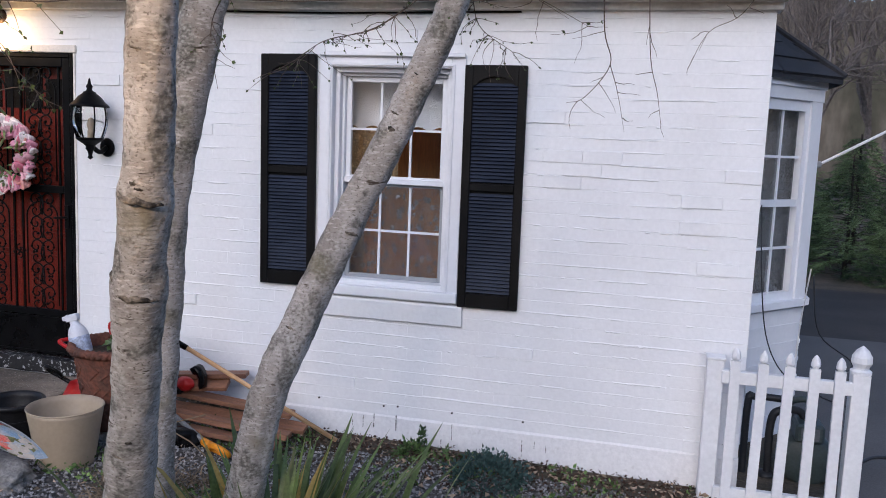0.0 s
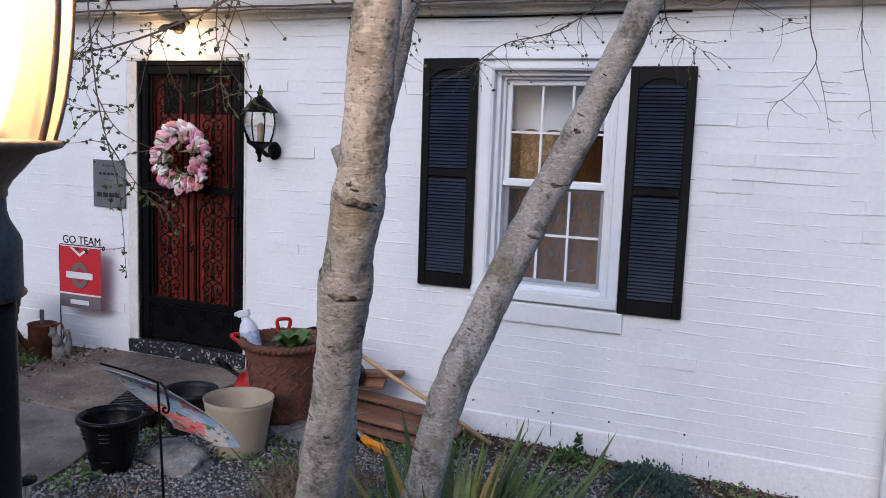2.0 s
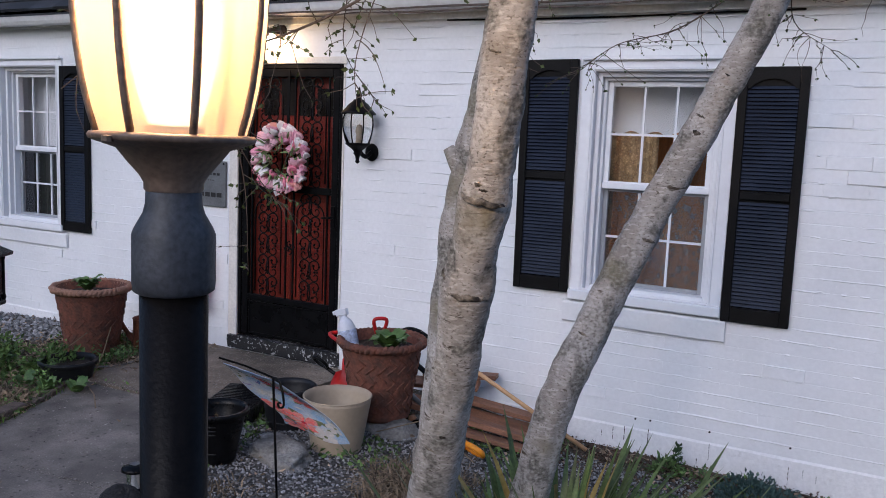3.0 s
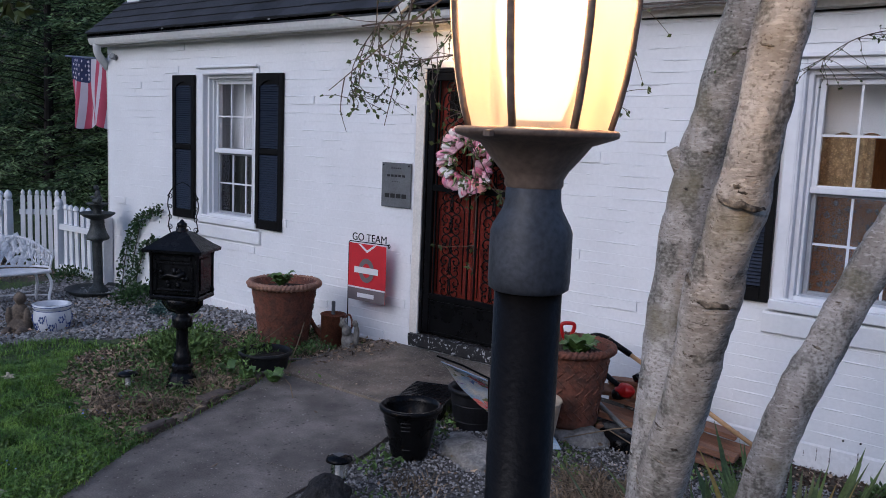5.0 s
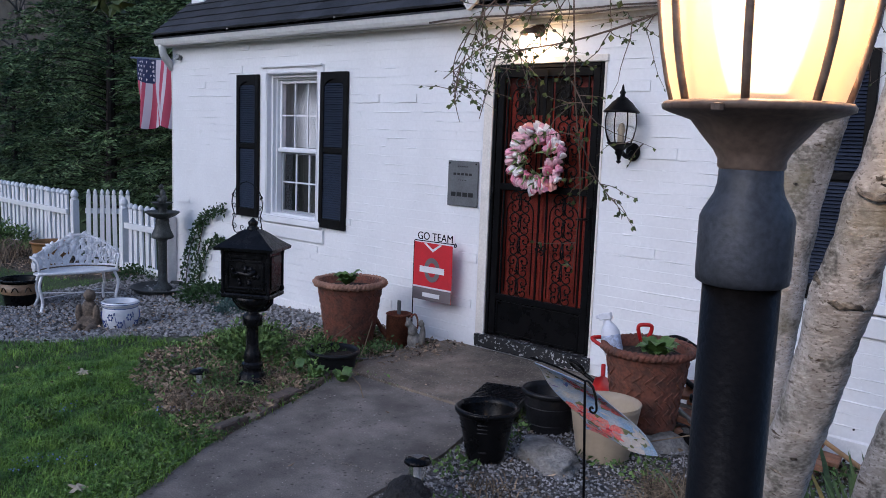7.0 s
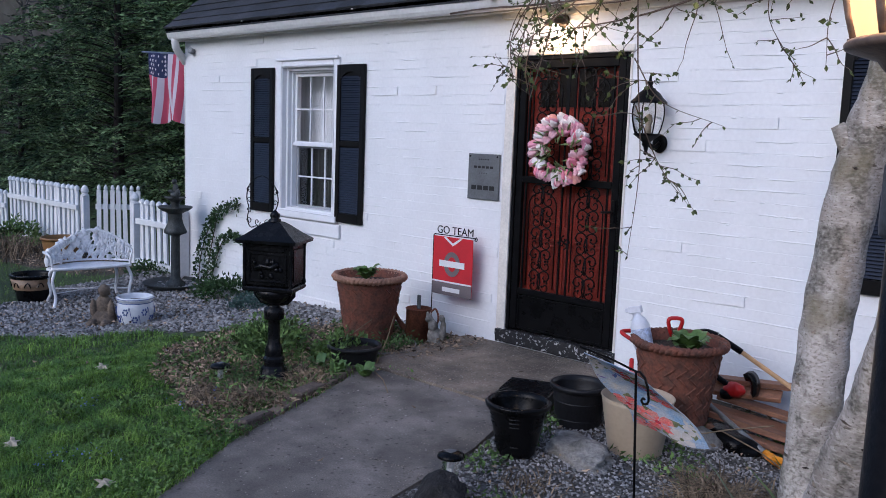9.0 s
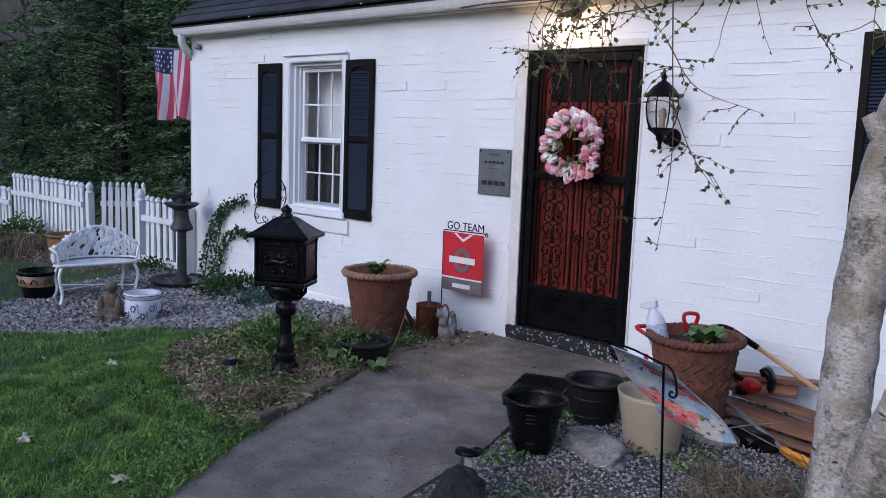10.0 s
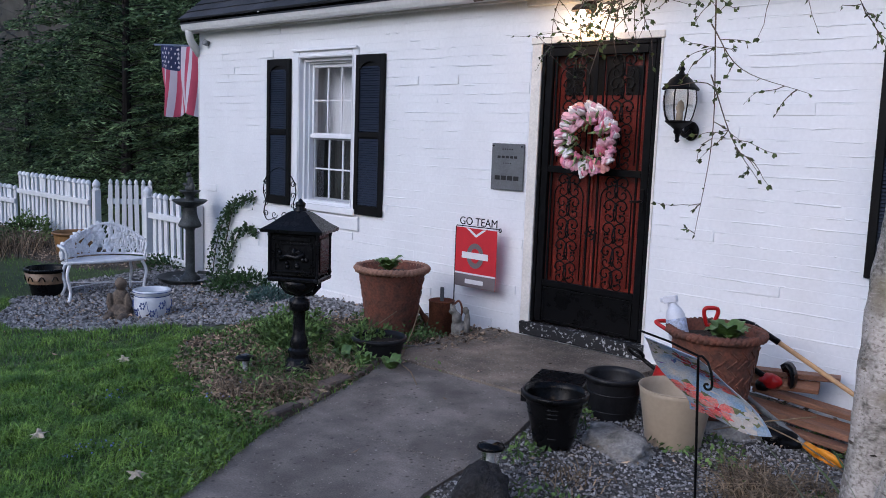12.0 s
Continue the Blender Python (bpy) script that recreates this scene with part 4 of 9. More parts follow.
def birches():
    tree = thing("birch_tree", "grey-tan birch tree with several leaning trunks", "tree", at=(0, 0, 0))
    bm, p1, r1 = trunk([(-1.66, -2.42, -0.12), (-1.55, -2.55, 0.35), (-1.438, -2.68, 0.72), (-1.360, -2.77, 0.95), (-1.262, -2.89, 1.30), (-1.195, -2.965, 1.50), (-1.134, -3.032, 1.72), (-1.084, -3.098, 1.95), (-0.94, -3.25, 2.5), (-0.6, -3.5, 3.4)],
                       [0.082, 0.076, 0.072, 0.067, 0.065, 0.061, 0.058, 0.056, 0.050, 0.04], 24,
                       ((1.30, 0.009, 0.10), (1.555, 0.007, 0.08), (0.72, 0.004, 0.08), (1.94, 0.003, 0.06)))
    part("trunk", bm, SILVER_BIRCH, tree, "peeling tan-grey trunk with knots", smooth=True)
    bm, p2, r2 = trunk([(-1.66, -2.27, -0.12), (-1.67, -2.24, 0.25), (-1.672, -2.22, 0.60), (-1.678, -2.165, 1.0), (-1.632, -2.18, 1.46), (-1.545, -2.19, 1.85), (-1.48, -2.18, 2.15), (-1.38, -2.2, 2.6), (-1.25, -2.25, 3.4)],
                       [0.115, 0.095, 0.083, 0.080, 0.077, 0.075, 0.073, 0.065, 0.05], 24, ((1.40, 0.006, 0.09), (1.10, 0.005, 0.09)))
    tube([(-1.615, -2.19, 1.56), (-1.668, -2.215, 1.625), (-1.690, -2.222, 1.662)], [0.060, 0.030, 0.021], 12, bm)
    part("trunk", bm, SILVER_BIRCH, tree, "peeling grey trunk with a sawn stub", smooth=True)
    bm, p3, r3 = trunk([(-1.42, -2.2, -0.15), (-1.375, -2.18, 0.15), (-1.315, -2.16, 0.48), (-1.25, -2.14, 0.79), (-1.182, -2.06, 1.0), (-1.091, -1.98, 1.265), (-0.994, -1.92, 1.505), (-0.842, -1.9, 1.83), (-0.668, -1.95, 2.19), (-0.4, -2.0, 2.9)],
                       [0.080, 0.073, 0.068, 0.066, 0.065, 0.063, 0.061, 0.058, 0.054, 0.045], 24, ((1.38, 0.004, 0.07), (1.75, 0.003, 0.06), (0.95, 0.004, 0.07)))
    part("trunk", bm, SILVER_BIRCH, tree, "slanting grey trunk", smooth=True)
    a1 = (0.3, -0.33, 1.0)
    collar(tree, (-1.168, -3.003, 1.56), a1, (0.25, -1, 0), 0.067, 2.3, 0.008)
    collar(tree, (-1.260, -2.893, 1.302), a1, (0.5, -1, 0), 0.073, 2.4, 0.009)
    collar(tree, (-1.258, -2.893, 1.325), a1, (-0.9, -0.6, 0), 0.073, 1.2, 0.009)
    collar(tree, (-1.441, -2.675, 0.71), a1, (0.0, -1, 0), 0.072, 2.2, 0.007)
    collar(tree, (-1.086, -3.096, 1.94), a1, (0.2, -1, 0), 0.055, 1.4, 0.006)
    collar(tree, (-1.640, -2.178, 1.40), (0.2, 0, 1), (-1, -0.5, 0), 0.078, 1.5, 0.012)
    collar(tree, (-1.668, -2.168, 1.10), (0.0, 0.0, 1), (-1, -0.5, 0), 0.080, 1.5, 0.010)
    collar(tree, (-1.675, -2.19, 0.80), (0.0, 0.0, 1), (-0.8, -0.8, 0), 0.081, 1.7, 0.007)
    collar(tree, (-0.881, -1.905, 1.75), (0.5, 0.0, 1), (0.1, -1, 0), 0.058, 0.5, 0.007)
    collar(tree, (-0.69, -1.945, 2.16), (0.5, 0.0, 1), (0.7, -1, 0), 0.054, 1.0, 0.008)
    collar(tree, (-1.045, -1.95, 1.38), (0.4, 0.1, 1), (0.9, -0.6, 0), 0.063, 1.5, 0.006)
    rnd = random.Random(8)
    for pts, rr in ((p1, r1), (p2, r2), (p3, r3)):
        for _ in range(9):
            i = rnd.randrange(int(0.15 * len(pts)), int(0.85 * len(pts)))
            a = rnd.uniform(-2.6, -0.4)
            collar(tree, pts[i], pts[i + 1] - pts[i - 1], (math.cos(a), math.sin(a), 0), rr[i] + 0.0005, rnd.uniform(0.25, 0.8), rnd.uniform(0.002, 0.0045))
    return tree


birches()


# ---- pots and mailbox ----
def rope_ring(r, z, tube_r, twists=26, bm=None):
    bm = bm or bmesh.new()
    n = 96
    for s in range(2):
        pts = []
        for i in range(n):
            a = 2 * math.pi * i / n
            b = twists * a + math.pi * s
            q = r + tube_r * 0.45 * math.cos(b)
            pts.append((q * math.cos(a), q * math.sin(a), z + tube_r * 0.45 * math.sin(b)))
        tube(pts, tube_r * 0.72, 6, bm, closed=True)
    return bm


def terracotta_pot(label, at, r_top, r_bot, h, basket, group="terracotta pots"):
    pot = thing("terracotta_pot", label, "plant pot", at=at, group=group)
    prof = [(0, 0), (r_bot, 0), (r_bot * 1.03, 0.02)]
    for i in range(1, 9):
        u = i / 9
        prof.append((r_bot + (r_top * 0.93 - r_bot) * u ** 1.1, h * u * 0.95))
    prof += [(r_top * 0.96, h * 0.95), (r_top * 0.97, h), (r_top * 0.88, h), (r_top * 0.84, h * 0.86), (0, h * 0.84)]
    part("body", lathe(prof, 48, wobble=0.006), TERRACOTTA, pot, smooth=True)
    part("rope_rim", rope_ring(r_top * 0.97, h * 0.97, h * 0.055), TERRA_PALE if not basket else TERRACOTTA, pot, "twisted rope rim", smooth=True)
    # woven relief in slanting bands
    bm = bmesh.new()
    rows = 7
    for row in range(rows):
        u0 = 0.12 + 0.78 * row / rows
        for k in range(22):
            if noise.noise((k * 1.7, row * 2.3, r_bot * 40)) > (0.35 if basket else 0.12):
                continue
            pts = []
            for q in range(5):
                v = u0 + 0.10 * q / 4
                a = 2 * math.pi * (k + 0.8 * q / 4 * (1 if row % 2 else -1)) / 22
                r = r_bot + (r_top * 0.93 - r_bot) * v ** 1.1 + 0.001
                pts.append((r * math.cos(a), r * math.sin(a), h * v * 0.95))
            tube(pts, 0.0058 if basket else 0.0046, 5, bm, bumpy=0.35)
    part("woven_relief", bm, TERRACOTTA, pot, "basket-weave relief", smooth=True, kind="stuff")
    part("soil", lathe([(0, h * 0.90), (r_top * 0.5, h * 0.91), (r_top * 0.86, h * 0.88)], 24, wobble=0.05), SOIL, pot)
    return pot


terracotta_pot("large terracotta pot with a rope rim and woven relief", (-5.48, -0.68, 0.0), 0.275, 0.185, 0.50, False)
terracotta_pot("large terracotta pot holding tools and a green hosta", (-2.875, -0.72, 0.02), 0.258, 0.178, 0.470, True)


# ---- things fixed to the house front ----
def wall_lantern():
    wl = thing("wall_lantern", "black carriage wall lantern with clear beaded glass", "wall lamp", at=(-3.475, -0.15, 0))
    part("cap", lathe([(0.128, 1.838), (0.132, 1.845), (0.122, 1.856), (0.10, 1.875), (0.075, 1.905), (0.045, 1.925), (0.04, 1.935), (0.022, 1.94), (0.016, 1.955), (0.024, 1.968), (0.012, 1.985), (0.008, 2.01), (0.0, 2.025)], 28), IRON, wl, smooth=True)
    prof = [(0.085, 1.645), (0.10, 1.68), (0.113, 1.73), (0.118, 1.77), (0.116, 1.80), (0.108, 1.838)]
    clear = glass("lantern_glass", (0.93, 0.95, 0.96), 0.03)
    part("glass", lathe(prof, 28), clear, wl, "clear bent glass", smooth=True).visible_shadow = False
    for k in range(8):
        a = 2 * math.pi * k / 8 + 0.2
        part("rib", tube([((r + 0.002) * math.cos(a), (r + 0.002) * math.sin(a), z) for r, z in prof], 0.005, 6), IRON, wl, smooth=True)
    part("base", lathe([(0.092, 1.647), (0.096, 1.640), (0.08, 1.628), (0.045, 1.605), (0.028, 1.59), (0.032, 1.575), (0.018, 1.56), (0.012, 1.53), (0.02, 1.52), (0.0, 1.505)], 24), IRON, wl, smooth=True)
    part("candle", lathe([(0, 1.64), (0.016, 1.64), (0.016, 1.70), (0.013, 1.705), (0.020, 1.73), (0.013, 1.765), (0, 1.775)], 14), BEIGE, wl, "unlit bulb on its holder", smooth=True)
    bm = lathe([(0, -0.012), (0.058, -0.010), (0.062, 0.0), (0.05, 0.008), (0, 0.010)], 24)
    bmesh.ops.transform(bm, matrix=pose(0.03, 0.135, 1.585, 90, 0, 0), verts=bm.verts)
    part("back_plate", bm, IRON, wl, smooth=True)
    part("arm", tube(bend([(0.03, 0.13, 1.585), (0.02, 0.07, 1.555), (0.0, 0.0, 1.60)], 5), 0.016, 10), IRON, wl, smooth=True)
    wl.scale = (0.86, 1.0, 1.0)


wall_lantern()


def porch_light():
    pl = thing("porch_light", "small black porch light, lit, above the door", "wall lamp", at=(-4.265, 0, 0))
    BRONZE = mat("porch_bronze", (0.05, 0.03, 0.018), 0.45, metal=0.5, var=0.2)
    bm = lathe([(0, 0), (0.05, 0.002), (0.05, 0.012), (0.03, 0.02), (0, 0.022)], 20)
    bmesh.ops.transform(bm, matrix=pose(0, 0.002, 2.425, 90, 0, 0), verts=bm.verts)
    part("back_plate", bm, BRONZE, pl, smooth=True)
    part("arm", tube([(0, -0.015, 2.43), (0, -0.07, 2.44), (0, -0.105, 2.425)], 0.010, 8), BRONZE, pl, smooth=True)
    part("shade", lathe([(0.018, 2.43), (0.05, 2.425), (0.072, 2.405), (0.08, 2.385), (0.075, 2.384), (0.06, 2.40), (0.0, 2.42)], 24, at=(0, -0.105, 0)), BRONZE, pl, smooth=True)
    part("bulb", lathe([(0, 2.30), (0.02, 2.305), (0.036, 2.33), (0.036, 2.355), (0.018, 2.39), (0, 2.395)], 18, at=(0, -0.105, 0)), glow("porch_bulb", (1.0, 0.80, 0.50), 20.0), pl, "glowing bulb", smooth=True)
    lamp("porch_bulb_light", (-4.265, -0.105, 2.285), 4.6, (1.0, 0.58, 0.22), 0.035)


porch_light()


def petal_mats():
    return [mat("petal", c, 0.55, var=0.05, scale=30, fine=120, bump=0.05, rand=0.14) for c in ((0.66, 0.20, 0.27), (0.74, 0.42, 0.46), (0.80, 0.72, 0.70), (0.64, 0.28, 0.37), (0.78, 0.36, 0.31))]


def wreath():
    wr = thing("wreath", "round door wreath of pink and white silk tulips", "wreath", at=(-4.175, -0.055, 1.505))
    mats = petal_mats()
    VINE = mat("wreath_vine", (0.05, 0.06, 0.025), 0.8, var=0.3)
    LEAFG = mat("silk_leaf", (0.17, 0.22, 0.08), 0.6, var=0.25, scale=20, rand=0.25)
    ringpts = [(0.19 * math.cos(2 * math.pi * k / 40), 0.0, 0.19 * math.sin(2 * math.pi * k / 40)) for k in range(40)]
    part("vine_ring", tube(ringpts, 0.035, 10, closed=True, bumpy=0.3), VINE, wr)
    # one tulip: three overlapping cupped petals on a bud
    def bud():
        bm = lathe([(0, -0.042), (0.016, -0.036), (0.025, -0.015), (0.026, 0.005), (0.020, 0.028), (0.010, 0.042), (0, 0.046)], 10)
        for k in range(3):
            a = 2 * math.pi * k / 3
            pts = [(0.012 * math.cos(a), 0.012 * math.sin(a), -0.036), (0.030 * math.cos(a), 0.030 * math.sin(a), -0.005), (0.022 * math.cos(a), 0.022 * math.sin(a), 0.03), (0.010 * math.cos(a), 0.010 * math.sin(a), 0.052)]
            tube(pts, [0.007, 0.015, 0.010, 0.001], 6, bm)
        return finish(bm, True)
    meshes = []
    for m in mats:
        me = bud()
        me.materials.append(m)
        meshes.append(me)
    leaf_bm = bmesh.new()
    tube([(0, 0, 0), (0, 0.004, 0.04), (0, 0.0, 0.09)], [0.003, 0.012, 0.001], 4, leaf_bm)
    leaf = finish(leaf_bm)
    leaf.materials.append(LEAFG)
    for i in range(96):
        a = random.uniform(0, 2 * math.pi)
        r = random.choice((0.145, 0.185, 0.215, 0.235, 0.24)) + random.uniform(-0.012, 0.012)
        out = random.uniform(0.2, 1.3) * (1 if r > 0.17 else -0.7)
        d = Vector((math.cos(a) * out + 0.8 * math.sin(a) * -0.5, -0.55 - random.random() * 0.5, math.sin(a) * out + 0.4 * math.cos(a)))
        q = d.to_track_quat("Z", "Y")
        pick = min(4, int(random.triangular(0, 5, 1.6 + math.sin(a))))
        ob = part("tulip", meshes[pick], None, wr)
        depth = 0.035 + 0.02 * math.cos((r - 0.19) / 0.06)
        ob.matrix_basis = Matrix.LocRotScale((r * math.cos(a), -depth, r * math.sin(a)), q, Vector((1, 1, 1)) * random.uniform(0.75, 1.05))
    for i in range(64):
        a = random.uniform(0, 2 * math.pi)
        d = Vector((math.cos(a + random.uniform(-1.2, 1.2)), -0.5, math.sin(a + random.uniform(-1.2, 1.2)))) * random.choice((-1, 1))
        d.y = -abs(d.y)
        ob = part("leaf", leaf, None, wr)
        ob.matrix_basis = Matrix.LocRotScale(((0.17 - 0.05 * (i % 2)) * math.cos(a), -0.035 - 0.02 * (i % 3), (0.17 - 0.05 * (i % 2)) * math.sin(a)), d.to_track_quat("Z", "Y"), Vector((1, 1, 1)) * random.uniform(0.6, 1.1))
    wr.scale = (0.93, 0.93, 0.97)
    part("hanger", boxes((-0.012, 0.012, 0.035, 0.041, 0.15, 0.66)), IRON, wr)


wreath()


def plaque():
    pq = thing("wall_plaque", "grey slate name plaque beside the door", "plaque", at=(-4.925, -0.005, 1.28))
    w, h = 0.155, 0.178
    part("slate", boxes((-w, w, -0.016, -0.001, -h, h), bevel=0.004), SLATE, pq)
    INK = mat("engraved_black", (0.012, 0.012, 0.012), 0.6, var=0.1)
    rows = [(0.135, 0.055, 0.010), (0.075, 0.10, 0.018), (0.028, 0.045, 0.007), (-0.085, 0.12, 0.034)]
    for z, half, t in rows:
        n = 4 if t > 0.03 else 5
        step = 2 * half / n
        for k in range(n):
            part("engraved_bar", boxes((-half + k * step + 0.006, -half + (k + 1) * step - 0.006, -0.0185, -0.0162, z - t * 0.5, z + t * 0.5)), INK, pq)
    for sx in (-1, 1):
        part("screw", lathe([(0, 0), (0.007, 0), (0.007, 0.004), (0, 0.006)], 10), IRON, pq).matrix_basis = pose(sx * (w - 0.02), -0.016, h - 0.02, 90, 0, 0)
    for ob in pq.children:
        pass


plaque()


def letters(body, size, material, parent, at, rx=90):
    cu = bpy.data.curves.new("letters", "FONT")
    cu.body, cu.size, cu.extrude, cu.align_x = body, size, 0.0015, "CENTER"
    tmp = bpy.data.objects.new("tmp", cu)
    scene.collection.objects.link(tmp)
    bpy.context.view_layer.update()
    me = bpy.data.meshes.new_from_object(tmp)
    bpy.data.objects.remove(tmp)
    me.materials.clear()
    me.materials.append(material)
    ob = part("lettering", me, None, parent)
    ob.matrix_basis = pose(*at, rx, 0, 0)
    return ob


def cloth(w, h, nx, ny, f):
    bm = bmesh.new()
    rows = []
    for j in range(ny + 1):
        rows.append([bm.verts.new(f(w * i / nx, h * j / ny)) for i in range(nx + 1)])
    for a, b in zip(rows, rows[1:]):
        for i in range(nx):
            bm.faces.new((a[i], a[i + 1], b[i + 1], b[i]))
    return bm


def solid(bm, t=0.002):
    bmesh.ops.recalc_face_normals(bm, faces=bm.faces)
    bmesh.ops.solidify(bm, geom=bm.faces[:], thickness=t)
    return bm


def team_flag():
    fl = thing("garden_flag", "small red and grey garden flag on a black metal stand", "flag", at=(-5.33, -0.12, 0.0), group="garden flags")
    CLOTH_RED = mat("red_cloth", (0.52, 0.022, 0.030), 0.85, var=0.08, scale=8, fine=200, bump=0.2, dist=0.001)
    CLOTH_GREY = mat("grey_cloth", (0.16, 0.13, 0.13), 0.85, var=0.08, scale=8, fine=200, bump=0.2)
    CLOTH_WHITE = mat("white_cloth", (0.72, 0.70, 0.70), 0.85, var=0.04, scale=8, fine=200, bump=0.2)
    part("stake", tube([(0, 0, -0.12), (0, 0, 0.79), (0.01, 0, 0.80), (0.44, 0, 0.805)], 0.0045, 6), IRON, fl)
    part("curl", tube([(0.44 + q[0], 0, 0.795 + q[2]) for q in spiral(0.0, 0.0, 0.018, 1.1, math.pi / 2, -1, 14)], 0.004, 6), IRON, fl)
    letters("GO TEAM", 0.088, IRON, fl, (0.225, 0.002, 0.812))
    wob = lambda x, z: -0.012 - 0.012 * math.sin(x * 9 + z * 4) * (0.5 - z)
    part("cloth", solid(cloth(0.41, 0.47, 16, 14, lambda x, z: (0.015 + x, wob(x, z), 0.32 + z))), CLOTH_RED, fl)

    def patch(name, poly, material, lift=0.004):
        bm = bmesh.new()
        f = bm.faces.new([bm.verts.new((x, wob(x, z - 0.32) - lift, z)) for x, z in poly])
        bmesh.ops.triangulate(bm, faces=[f])
        part(name, solid(bm, 0.001), material, fl)
    patch("grey_band", [(0.016, 0.321), (0.22, 0.321), (0.424, 0.321), (0.424, 0.42), (0.22, 0.42), (0.016, 0.42)], CLOTH_GREY)
    patch("white_line", [(0.016, 0.421), (0.22, 0.421), (0.424, 0.421), (0.424, 0.434), (0.22, 0.434), (0.016, 0.434)], CLOTH_WHITE)
    patch("collar", [(0.12, 0.786), (0.22, 0.72), (0.32, 0.786), (0.29, 0.786), (0.22, 0.742), (0.15, 0.786)], CLOTH_WHITE)
    # round badge: a pale ring with a plain bar across it
    bm = bmesh.new()
    n = 24
    outer = [bm.verts.new((0.22 + 0.085 * math.cos(a), wob(0.22, 0.24) - 0.007, 0.575 + 0.10 * math.sin(a))) for a in [2 * math.pi * k / n for k in range(n)]]
    inner = [bm.verts.new((0.22 + 0.045 * math.cos(a), wob(0.22, 0.24) - 0.007, 0.575 + 0.058 * math.sin(a))) for a in [2 * math.pi * k / n for k in range(n)]]
    for k in range(n):
        j = (k + 1) % n
        bm.faces.new((outer[k], outer[j], inner[j], inner[k]))
    part("badge_ring", solid(bm, 0.001), CLOTH_GREY, fl)
    patch("badge_bar", [(0.09, 0.55), (0.35, 0.55), (0.35, 0.60), (0.09, 0.60)], CLOTH_WHITE, 0.010)
    patch("small_bar", [(0.13, 0.35), (0.31, 0.35), (0.31, 0.385), (0.13, 0.385)], CLOTH_WHITE, 0.008)


team_flag()


